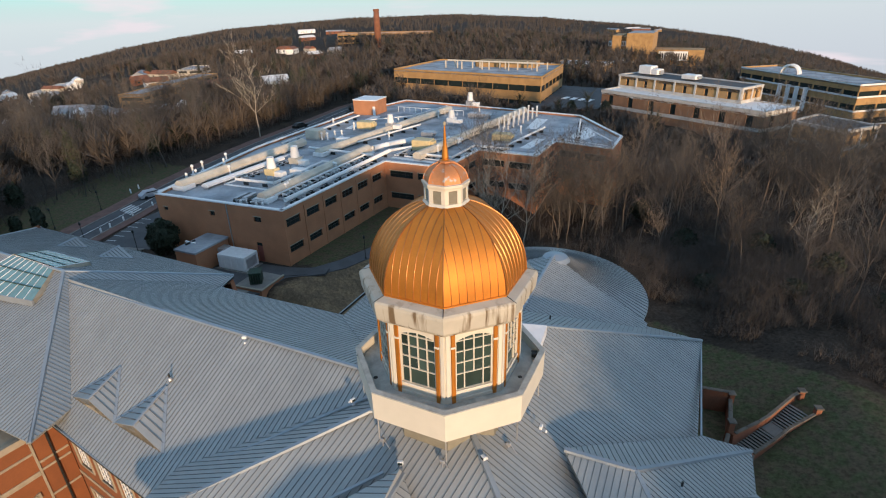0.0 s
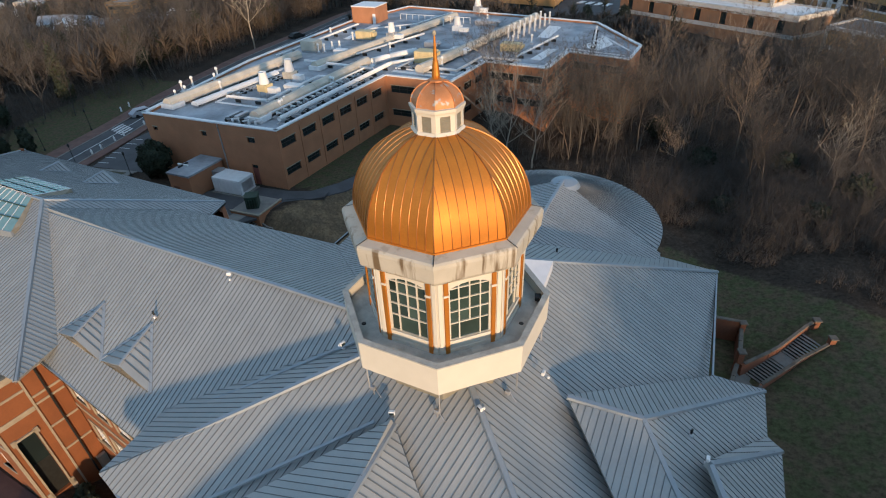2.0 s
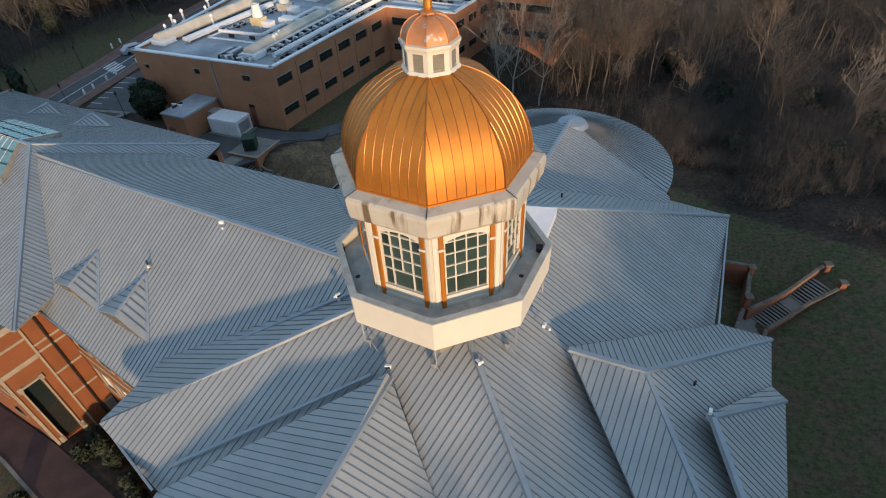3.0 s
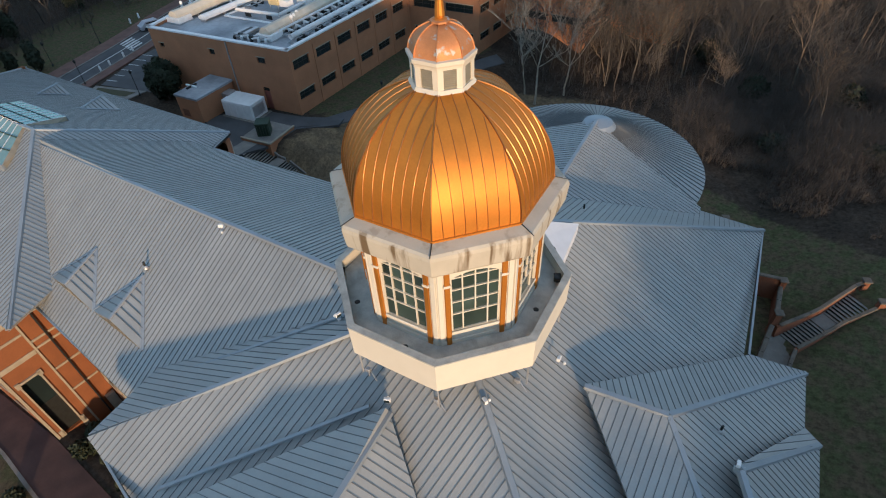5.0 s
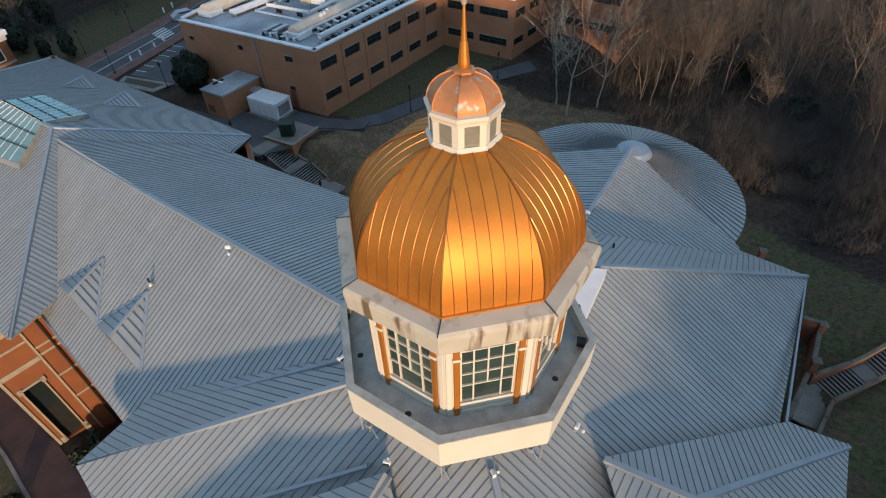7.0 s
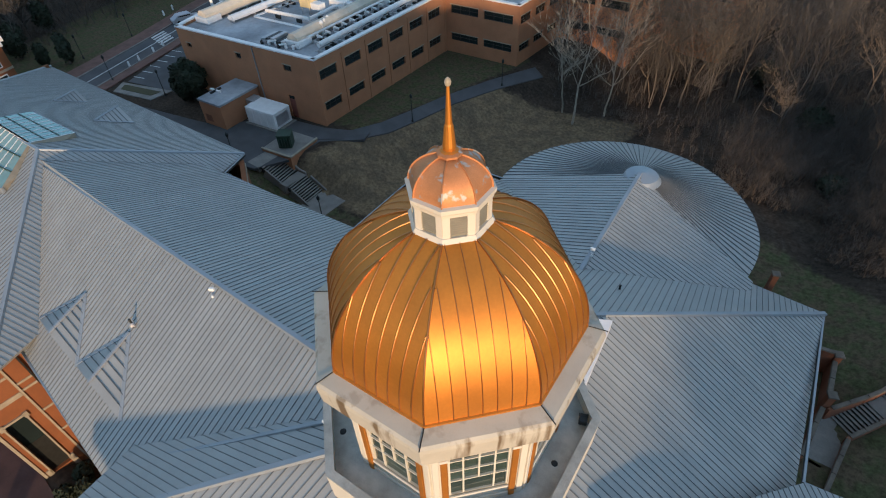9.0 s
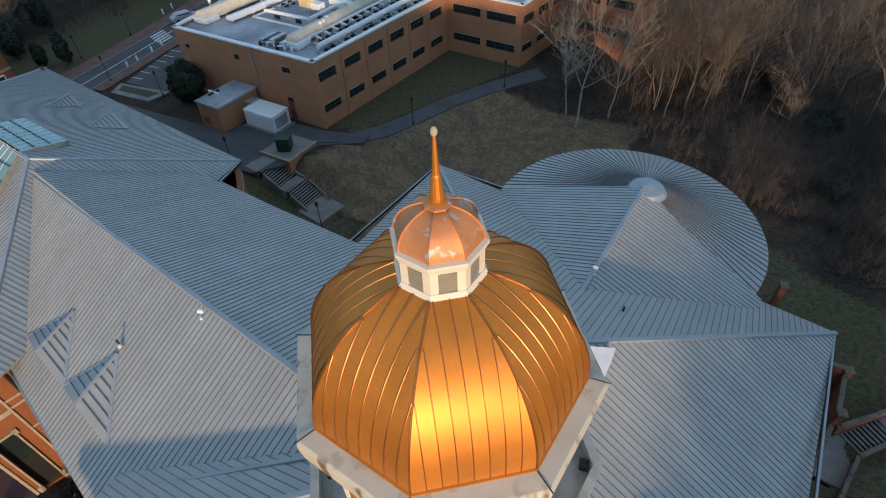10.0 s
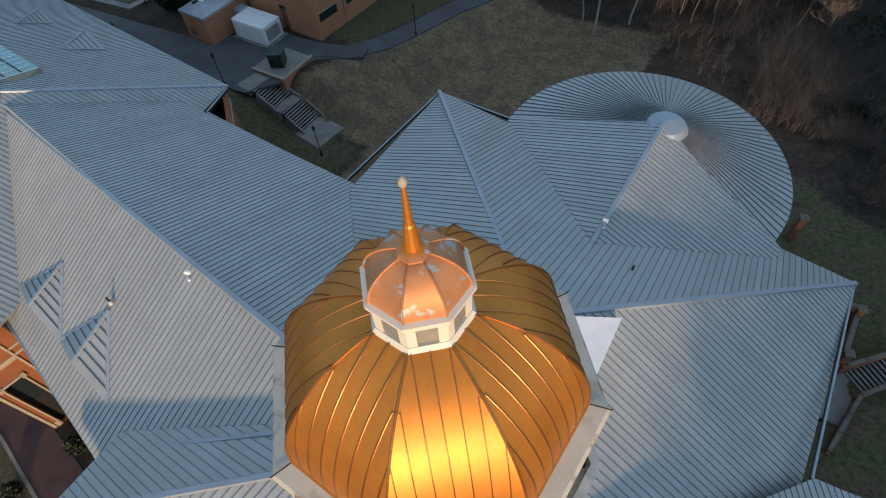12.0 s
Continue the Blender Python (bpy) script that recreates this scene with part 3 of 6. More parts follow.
def cupola_side(k):
    """One wall of the cupola, in the plane of its facet: x along, y outward, z up."""
    w, ow, oz0, oz1 = WHALF, 0.82, 18.02, 20.45
    pieces = [box_data(-w, -0.3, WZ0, -ow, 0, WZ1), box_data(ow, -0.3, WZ0, w, 0, WZ1), box_data(-ow, -0.3, WZ0, ow, 0, oz0), box_data(-ow, -0.3, oz1 + 0.2, ow, 0, WZ1)]
    n = 10
    for i in range(n):
        x0, x1 = -ow + 2 * ow * i / n, -ow + 2 * ow * (i + 1) / n
        h0, h1 = (oz1 + 0.2 * (1 - (x / ow) ** 2) - 0.001 for x in (x0, x1))
        v = [(x0, -0.3, h0), (x1, -0.3, h1), (x1, -0.3, oz1 + 0.2), (x0, -0.3, oz1 + 0.2), (x0, 0, h0), (x1, 0, h1), (x1, 0, oz1 + 0.2), (x0, 0, oz1 + 0.2)]
        pieces.append((v, [(0, 1, 2, 3), (7, 6, 5, 4), (0, 4, 5, 1), (2, 6, 7, 3)]))
    face = part("wall", mesh_of("wall", *joined(pieces), CREAM), cupola)
    face.matrix_basis = pose(0, 0, 0, 0, 0, -45 + 45 * k - 90) @ Matrix.Translation((0, WAP, 0))
    boxed("plinth", face, CREAM, -w + 0.02, 0, WZ0, w - 0.02, 0.05, 17.62)
    boxed("sill", face, CREAM, -ow - 0.02, -0.05, oz0 - 0.08, ow + 0.02, 0.06, oz0)
    for s in (-1, 1):
        x0, x1 = sorted((s * (ow + 0.02), s * (ow + 0.2)))
        boxed("copper_strip", face, COPPER, x0, 0.002, WZ0 + 0.06, x1, 0.08, 20.85, "copper pilaster strip")
        boxed("capital", face, CREAM, x0 - 0.03, 0.0, 20.2, x1 + 0.03, 0.11, 20.3)
        x0, x1 = sorted((s * (w - 0.2), s * (w - 0.02)))
        boxed("corner_pilaster", face, CREAM, x0, 0.0, 17.62, x1, 0.06, 21.25)
    bars = []
    rows = [oz0, 18.82, 19.38, 19.93, 20.45]
    cols = (-0.79, -0.42, 0.0, 0.42, 0.79)
    for i, x in enumerate(cols):
        bars.append(box_data(x - 0.024, -0.085, rows[1] if i == 2 else rows[0], x + 0.024, -0.02, oz1 + 0.19 * (1 - (x / ow) ** 2)))
    for z in rows:
        bars.append(box_data(-ow, -0.083, z - 0.022, ow, -0.022, z + 0.022))
    part("window_frame", mesh_of("window_frame", *joined(bars), CREAM), face, "cream muntin bars")
    part("backing", mesh_of("backing", *box_data(-ow - 0.05, -0.29, oz0 - 0.03, ow + 0.05, -0.26, oz1 + 0.24), CUPBLIND), face, "dim drawn blind behind the glass")
    for r, (z0, z1) in enumerate(zip(rows, rows[1:] + [oz1 + 0.2])):
        for x0, x1 in ((cols[0], cols[1]), (cols[1], cols[3]), (cols[3], cols[4])) if r == 0 else zip(cols, cols[1:]):
            lean, swing = glaze.uniform(-0.008, 0.008), glaze.uniform(-0.008, 0.008)
            v = [(x, -0.075 + d + lean * a + swing * b, z) for d in (0, -0.012) for x, z, a, b in ((x0, z0, -1, -1), (x1, z0, -1, 1), (x1, z1, 1, 1), (x0, z1, 1, -1))]
            part("pane", mesh_of("pane", v, [(0, 1, 2, 3), (7, 6, 5, 4), (0, 4, 5, 1), (1, 5, 6, 2), (2, 6, 7, 3), (3, 7, 4, 0)], CUPGLASS), face)


for k in range(8):
    cupola_side(k)
part("cornice", mesh_of("cornice", *shell8([(3.25, 20.98), (3.62, 21.02), (3.70, 21.12), (3.84, 21.22), (3.89, 21.3), (3.95, 21.9), (3.93, 22.02), (3.86, 22.09), (3.40, 22.2), (3.2, 22.2)]), STAINED), cupola, "water-stained stone cornice")
for k in range(8):
    a, b = ring8(3.41, 22.21)[k], ring8(3.965, 22.09)[k]
    part("joint", mesh_of("joint", *bar_data(a, b, 0.03, 0.012), DARKMETAL), cupola)

# the dome: eight gores of copper pans, the seams running straight up each gore
DOME = []
for i in range(19):
    q = radians(74.5) * i / 18
    DOME.append((3.42 * math.cos(q) ** 0.94, 22.18 + 3.28 * math.sin(q)))
TAN = math.tan(radians(22.5))
COS = math.cos(radians(22.5))


def dome_gore(owner, profile, turn, pans, mat, rib=0.028):
    core = []
    half0 = profile[0][0] * COS * TAN
    gore = None
    for k in range(pans):
        s0, s1 = -half0 + 2 * half0 * k / pans, -half0 + 2 * half0 * (k + 1) / pans
        v, f, line = [], [], []
        for r, z in profile:
            ap = r * COS
            h = ap * TAN
            a, b = max(-h, min(h, s0)), max(-h, min(h, s1))
            if b - a < 1e-4:
                break
            v += [(a, ap, z), (b, ap, z)]
            if k and abs(s0) < h:
                line.append(Vector((s0, ap, z)))
        for j in range(len(v) // 2 - 1):
            f.append((2 * j + 1, 2 * j, 2 * j + 2, 2 * j + 3))
        pieces = [(v, f)]
        sv = []
        for j, p in enumerate(line):
            d = line[min(j + 1, len(line) - 1)] - line[max(j - 1, 0)]
            out = Vector((0, d.z, -d.y)).normalized() if len(line) > 1 else Vector((0, 1, 0))
            side = Vector((rib / 2, 0, 0))
            sv += [p - side - out * 0.01, p - side * 0.5 + out * rib, p + side * 0.5 + out * rib, p + side - out * 0.01]
        if len(line) > 1:
            pieces.append((sv, [(4 * j + i, 4 * j + i + 1, 4 * j + i + 5, 4 * j + i + 4) for j in range(len(line) - 1) for i in range(3)]))
        if len(v) < 4:
            continue
        if gore is None:
            gore = part("gore", mesh_of("gore", *joined(pieces), mat, True, COPPERSEAM, len(f)), owner)
            gore.matrix_basis = pose(0, 0, 0, 0, 0, turn - 90)
        else:
            part("copper_pan", mesh_of("copper_pan", *joined(pieces), mat, True, COPPERSEAM, len(f)), gore)
    return gore


def hip_rib(owner, profile, a, mat, width=0.06):
    pts = [Vector((r * math.cos(a), r * math.sin(a), z)) for r, z in profile]
    out = Vector((math.cos(a), math.sin(a), 0.6)).normalized()
    part("hip_rib", mesh_of("hip_rib", *joined([bar_data(p, q, width, 0.035, out) for p, q in zip(pts, pts[1:])]), mat), owner)


for k in range(8):
    dome_gore(cupola, DOME, -45 + 45 * k, 8, COPPER)
    hip_rib(cupola, DOME, A8[k], COPPERSEAM, 0.035)
part("dome_core", mesh_of("dome_core", *shell8([(r - 0.012, z - 0.004) for r, z in DOME]), COPPER), cupola)
part("dome_skirt", mesh_of("dome_skirt", *tube8([(3.47, 22.16), (3.47, 22.24), (3.40, 22.26), (3.40, 22.16)]), COPPER), cupola)

# the lantern and spire
lantern = part("lantern", mesh_of("lantern", *shell8([(0.9, 25.0), (0.9, 25.3), (0.86, 25.45), (0.86, 26.1)]), LOUVRE), cupola, "cream louvred lantern")
part("lantern_base", mesh_of("lantern_base", *tube8([(1.0, 25.22), (1.0, 25.34), (0.93, 25.44), (0.8, 25.44), (0.8, 25.22)]), CREAM), lantern)
part("lantern_cornice", mesh_of("lantern_cornice", *tube8([(0.93, 26.0), (0.95, 26.08), (0.99, 26.14), (1.0, 26.24), (0.82, 26.27), (0.8, 26.0)]), CREAM), lantern)
for k in range(8):
    p, q = ring8(0.9, 0)[k], ring8(0.9, 0)[(k + 1) % 8]
    d = (q - p).normalized()
    nrm = Vector((d.y, -d.x, 0))
    if nrm.dot(p) < 0:
        nrm = -nrm
    for base, sgn in ((p, 1), (q, -1)):
        a, b = base, base + d * sgn * 0.16
        ring = [a - nrm * 0.08, b - nrm * 0.08, b + nrm * 0.012, a + nrm * 0.012]
        part("corner_post", mesh_of("corner_post", *prism_data(ring, 25.4, 26.05), CREAM), lantern)
    slats = []
    for i in range(9):
        z = 25.5 + i * 0.056
        a, b = p + d * 0.16 - nrm * 0.01, q - d * 0.16 - nrm * 0.01
        v = [a + Vector((0, 0, z)), b + Vector((0, 0, z)), b + nrm * -0.035 + Vector((0, 0, z + 0.04)), a + nrm * -0.035 + Vector((0, 0, z + 0.04))]
        v += [w + Vector((0, 0, 0.012)) for w in v]
        slats.append((v, [(0, 1, 2, 3), (7, 6, 5, 4), (0, 4, 5, 1), (1, 5, 6, 2), (2, 6, 7, 3), (3, 7, 4, 0)]))
    part("louvre", mesh_of("louvre", *joined(slats), LOUVRE), lantern)
SMALL = [(0.90 * math.cos(radians(78) * i / 10) ** 0.95, 26.24 + 0.74 * math.sin(radians(78) * i / 10)) for i in range(11)]
for k in range(8):
    dome_gore(cupola, SMALL, -45 + 45 * k, 1, TARNISHED)
    hip_rib(cupola, SMALL, A8[k], TARNISHED, 0.022)
spire = part("spire", mesh_of("spire", *lathe_data([(0.2, 26.98), (0.2, 27.06), (0.13, 27.09), (0.14, 27.16), (0.095, 27.62), (0.075, 27.66), (0.028, 28.46)], 12), COPPER), cupola, "tapered copper spire")
part("collar", mesh_of("collar", *shell8([(0.28, 26.98), (0.28, 27.03), (0.2, 27.06)]), TARNISHED), spire)
part("finial_ball", mesh_of("finial_ball", *lathe_data([(0.02, 28.42), (0.055, 28.45), (0.068, 28.51), (0.05, 28.57), (0.012, 28.6)], 12), STONE), spire, "pale worn ball")
for k in range(8):
    m = ring8(3.95, 0)[k]
    part("guy_bracket", mesh_of("guy_bracket", *bar_data((m.x * 1.08, m.y * 1.08, 15.2), (m.x * 1.08, m.y * 1.08, 16.6), 0.05, 0.05, Vector((m.x, m.y, 0)).normalized()), STEEL), cupola)

for x, y, turn in ((4.0, 1.55, 20), (-3.95, -1.95, 200), (3.3, 2.9, 40)):
    t = thing("deck_floodlight", "black floodlight on the grey cupola walkway", "floodlight", "floodlights on the cupola walkway", (x * 0.95, y * 0.95, 17.42), turn)
    boxed("stand", t, DARKMETAL, -0.03, -0.03, 0, 0.03, 0.03, 0.15)
    boxed("head", t, DARKMETAL, -0.13, -0.1, 0.12, 0.13, 0.1, 0.34, "", 0.03)
    boxed("visor", t, DARKMETAL, -0.14, 0.08, 0.3, 0.14, 0.2, 0.35)

for x, y in ((3.62, -0.15), (0.35, -3.72), (-2.32, -2.8)):
    t = thing("deck_drain", "small black drain in the grey walkway", "drain", "walkway drains", (x, y, 17.41))
    part("grate", mesh_of("grate", *lathe_data([(0.11, 0), (0.11, 0.06), (0.07, 0.09), (0.02, 0.09)], 12), DARKMETAL), t)
    part("collar", mesh_of("collar", *lathe_data([(0.17, 0), (0.17, 0.035), (0.11, 0.05)], 12), STEEL), t)

# ---- fittings on the main roofs ----
for at, turn in (((2.95, -2.85, 14.55), 150), ((4.55, 0.6, 13.95), 90), ((-0.35, -4.35, 14.25), 200), ((-13.7, 0.1, 14.42), 30), ((-0.1, 13.4, 13.2), 0), ((-4.4, -2.0, 14.5), 250), ((11.75, 0.55, 12.1), 90)):
    floodlight(at, turn)
for x, y, z in ((-1.62, -3.7, 14.62), (1.27, -3.46, 14.3), (3.55, -1.2, 14.2)):
    t = thing("junction_box", "small grey junction box on a short roof post", "junction box", "roof junction boxes", (x, y, z - 0.2))
    part("post", mesh_of("post", *lathe_data([(0.03, 0), (0.03, 0.34)], 8), STEEL), t)
    boxed("box", t, STEEL, -0.11, -0.08, 0.32, 0.11, 0.08, 0.5, "weathered grey box", 0.02)
    part("conduit", mesh_of("conduit", *bar_data((0.1, 0, 0.36), (0.42, -0.1, 0.06), 0.04, 0.04), STEEL), t)
for at in ((-17.66, -2.6, 12.3), (2.04, 11.7, 13.1), (11.1, 2.2, 11.6), (-31.6, 6.6, 10.7), (-6.3, 18.1, 10.2)):
    vent_pipe(at)
saddle = tagged(new("flashing_saddle"), "white membrane saddle behind the cupola on the ridge", "flashing")
sv = [(0.9, 4.6, 15.7), (3.0, 4.6, 14.95), (2.75, 8.0, 15.1), (0.6, 6.2, 15.9)]
part("membrane", mesh_of("membrane", sv + [(x, y, z - 0.6) for x, y, z in sv], [(0, 1, 2, 3), (7, 6, 5, 4), (0, 4, 5, 1), (1, 5, 6, 2), (2, 6, 7, 3), (3, 7, 4, 0)], FLASH), saddle)
small_gable("gablet", "small metal gablet with a pale front on the wing roof", (-22.4, -5.05, 10.95), (-25.0, -4.7, 10.07), (-19.8, -5.35, 10.25), (-22.6, -2.55, 11.62))
small_gable("gablet", "small metal gablet with a pale front on the wing roof", (-17.43, -5.6, 11.2), (-20.0, -5.3, 10.26), (-14.86, -5.9, 10.46), (-17.7, -2.9, 11.94))
small_gable("gablet", "small metal gablet on the far slope of the pavilion", (-42.7, 11.6, 10.85), (-40.6, 11.4, 9.95), (-44.9, 11.8, 9.75), (-42.0, 9.0, 10.88))
small_gable("gablet", "small metal gablet on the far slope of the pavilion", (-49.5, 11.5, 10.7), (-48.2, 11.5, 9.8), (-51.0, 11.7, 9.6), (-49.0, 9.2, 10.72))

# glazed skylight on the pavilion
skylight = thing("skylight", "greenish glazed skylight with pale frame on the roof", "skylight")
SK = [Vector(p) for p in ((-35.0, -0.6, 12.75), (-43.2, -1.6, 12.65), (-43.6, 2.95, 13.5), (-37.5, 2.8, 13.5), (-38.1, 5.95, 12.5), (-44.6, 5.95, 12.45))]
for quad in ((SK[1], SK[0], SK[3], SK[2]), (SK[4], SK[5], SK[2], SK[3])):
    n = 9
    for k in (1, 2):
        part("purlin", mesh_of("purlin", *bar_data(quad[0].lerp(quad[3], k / 3), quad[1].lerp(quad[2], k / 3), 0.1, 0.06), TRANSFORMER), skylight)
    for i in range(n):
        for j in range(3):
            c = []
            for u, w in ((i, j), (i + 1, j), (i + 1, j + 1), (i, j + 1)):
                c.append(quad[0].lerp(quad[1], u / n).lerp(quad[3].lerp(quad[2], u / n), w / 3))
            nrm = (c[1] - c[0]).cross(c[3] - c[0]).normalized()
            if nrm.length < 0.5:
                continue
            v = c + [p - nrm * 0.03 for p in c]
            part("pane", mesh_of("pane", v, [(0, 1, 2, 3), (7, 6, 5, 4), (0, 4, 5, 1), (1, 5, 6, 2), (2, 6, 7, 3), (3, 7, 4, 0)], SKYGLASS), skylight)
        a, b = quad[0].lerp(quad[1], i / n), quad[3].lerp(quad[2], i / n)
        part("glazing_bar", mesh_of("glazing_bar", *bar_data(a, b, 0.06, 0.04), WHITE), skylight)
    part("kerb", mesh_of("kerb", *bar_data(quad[0] - Vector((0, 0, 0.5)), quad[1] - Vector((0, 0, 0.5)), 0.2, 0.5), CAP), skylight)
    part("ridge_bar", mesh_of("ridge_bar", *bar_data(quad[2], quad[3], 0.16, 0.06), WHITE), skylight)
part("end_panel", mesh_of("end_panel", [SK[0], SK[3], SK[4], SK[0] - Vector((0, 0, 1)), SK[3] - Vector((0, 0, 1)), SK[4] - Vector((0, 0, 1))], [(0, 2, 1), (3, 4, 5), (0, 1, 4, 3), (1, 2, 5, 4), (2, 0, 3, 5)], STONE), skylight)


# ---- walls ----
def wall_with_openings(name, a, b, z0, z1, openings, mat, parent=None, thick=0.35, label="", kind=""):
    """A straight wall from a to b; openings are (from, to, low, high) in metres along it, cut right through. The outside is on its right."""
    a, b = Vector((*a, 0)), Vector((*b, 0))
    d = b - a
    length = d.length
    xs = sorted({0.0, length, *(v for o in openings for v in o[:2])})
    zs = sorted({z0, z1, *(v for o in openings for v in o[2:4])})
    pieces = []
    for x0, x1 in zip(xs, xs[1:]):
        run = None
        for p, q in zip(zs, zs[1:]):
            mx, mz = (x0 + x1) / 2, (p + q) / 2
            if any(o[0] < mx < o[1] and o[2] < mz < o[3] for o in openings):
                run = None
                continue
            if run:
                run[1] = q
            else:
                run = [p, q]
                pieces.append((x0, x1, run))
    data = joined([box_data(x0, 0, r[0], x1, thick, r[1]) for x0, x1, r in pieces])
    ob = new(name, mesh_of(name, *data, mat))
    ob.parent = parent
    ob.matrix_basis = Matrix.Translation(a) @ pose(0, 0, 0, 0, 0, math.degrees(math.atan2(d.y, d.x)))
    return tagged(ob, label, kind=kind)


def window_in(owner, x0, x1, z0, z1, cols=2, rows=1, mat=None, depth=0.16, sill=True, name="window", glass=None):
    """A window set into an opening of a wall made by wall_with_openings."""
    mat = mat or DARKMETAL
    bars = [box_data(x0, depth, z0, x0 + 0.06, depth + 0.07, z1), box_data(x1 - 0.06, depth, z0, x1, depth + 0.07, z1),
            box_data(x0, depth, z0, x1, depth + 0.07, z0 + 0.06), box_data(x0, depth, z1 - 0.06, x1, depth + 0.07, z1)]
    for i in range(1, cols):
        x = x0 + (x1 - x0) * i / cols
        bars.append(box_data(x - 0.03, depth, z0, x + 0.03, depth + 0.07, z1))
    for i in range(1, rows):
        z = z0 + (z1 - z0) * i / rows
        bars.append(box_data(x0, depth, z - 0.025, x1, depth + 0.07, z + 0.025))
    pane = part("window_pane", mesh_of("window_pane", *box_data(x0, depth + 0.04, z0, x1, depth + 0.06, z1), glass or GLASS), owner)
    part("window_frame", mesh_of("window_frame", *joined(bars), mat), owner)
    if sill:
        part("window_sill", mesh_of("window_sill", *box_data(x0 - 0.08, -0.06, z0 - 0.12, x1 + 0.08, depth, z0), STONE), owner)
        part("lintel", mesh_of("lintel", *box_data(x0 - 0.08, -0.03, z1, x1 + 0.08, depth, z1 + 0.1), STONE), owner)


def banded_wall(name, a, b, z0, z1, openings, bands, label):
    w = wall_with_openings(name, a, b, z0, z1, openings, REDBRICK, label=label, kind="structure")
    tagged(w, category="wall")
    length = (Vector(b) - Vector(a)).length
    for z, h in bands:
        x = 0.0
        cuts = sorted((o[0], o[1]) for o in openings if o[2] < z + h and o[3] > z)
        for c0, c1 in cuts + [(length, length)]:
            if c0 - x > 0.05:
                part("stone_band", mesh_of("stone_band", *box_data(x, -0.05, z, c0, 0.1, z + h), STONE), w)
            x = c1
    return w


BASE = -3.0
# left wing front wall with two rows of white-framed windows
op = [(0.9 + 2.6 * i, 2.5 + 2.6 * i, z, z + 2.0) for i in range(4) for z in (1.2, 5.6)]
w = banded_wall("wall_left_wing", (-25.2, -5.75), (-13.6, -7.25), BASE, 9.1, op, [(0.6, 0.25), (4.3, 0.3), (8.0, 0.25)], "red brick wall with stone bands and white-framed windows")
for x0, x1, z0, z1 in op:
    window_in(w, x0, x1, z0, z1, 4, 5, WHITE, 0.06)
    for a0, a1, c0, c1 in ((x0 - 0.16, x0, z0, z1), (x1, x1 + 0.16, z0, z1), (x0 - 0.16, x1 + 0.16, z1, z1 + 0.22)):
        part("window_surround", mesh_of("window_surround", *box_data(a0, -0.07, c0, a1, 0.1, c1), STONE), w, "pale stone window surround")
# pavilion end wall with the entrance portal
STEP = -1.25
op = [(0.5, 1.65, STEP, 4.5)]
w = banded_wall("wall_entrance", (-25.7, -10.0), (-25.3, -5.75), BASE, 9.0, op, [(8.6, 0.2)], "red brick entrance wall with limestone bands and portal")
for x0, x1, z0, z1 in ((0.12, 2.3, 7.55, 7.72), (0.12, 2.3, 5.85, 6.2), (2.44, 4.2, 6.7, 6.86), (2.44, 4.2, 6.1, 6.26), (2.44, 4.2, 3.9, 4.06), (2.44, 4.2, 1.6, 1.76)):
    part("stone_band", mesh_of("stone_band", *box_data(x0, -0.05, z0, x1, 0.1, z1), STONE), w)
for x0, x1, z0, z1 in ((0.4, 0.5, STEP, 4.5), (1.65, 1.75, STEP, 4.5), (0.4, 1.75, 4.5, 4.66), (0.28, 0.54, 4.3, 4.75), (1.61, 1.87, 4.3, 4.75), (0.2, 0.52, BASE, -0.7), (1.63, 1.95, BASE, -0.7)):
    part("portal_stone", mesh_of("portal_stone", *box_data(x0, -0.1 - 0.01 * (z1 - z0 < 1), z0, x1, 0.1, z1), STONE), w)
part("stone_strip", mesh_of("stone_strip", *box_data(2.32, -0.08, BASE, 2.44, 0.1, 8.55), STONE), w)
part("corner_stone", mesh_of("corner_stone", *box_data(-0.04, -0.06, BASE, 0.12, 0.1, 8.55), STONE), w)
part("base_block", mesh_of("base_block", *box_data(3.6, -0.25, BASE, 4.2, 0.1, -0.6), STONE), w, "pale stone base block")
part("downspout", mesh_of("downspout", *box_data(3.28, -0.14, BASE, 3.38, -0.02, 8.9), DARKMETAL), w, "dark metal downspout")
part("entrance_door", mesh_of("entrance_door", *box_data(0.5, 0.25, STEP, 1.65, 0.3, 1.9), DARKMETAL), w, "dark glazed entrance door")
part("transom_pane", mesh_of("transom_pane", *box_data(0.5, 0.26, 1.9, 1.65, 0.29, 4.5), GLASS), w)
t = tagged(new("porch_roof"), "flat pale stone roof slab behind the entrance cornice", "roof", kind="structure")
part("slab", mesh_of("slab", *prism_data([(-25.85, -10.1), (-25.45, -5.9), (-57.0, -4.4), (-59.3, -8.7)], 8.75, 9.02), STONE), t)
part("cornice", mesh_of("cornice", *bar_data((-25.8, -10.1, 8.7), (-25.4, -5.9, 8.7), 0.45, 0.36), STONE), t)
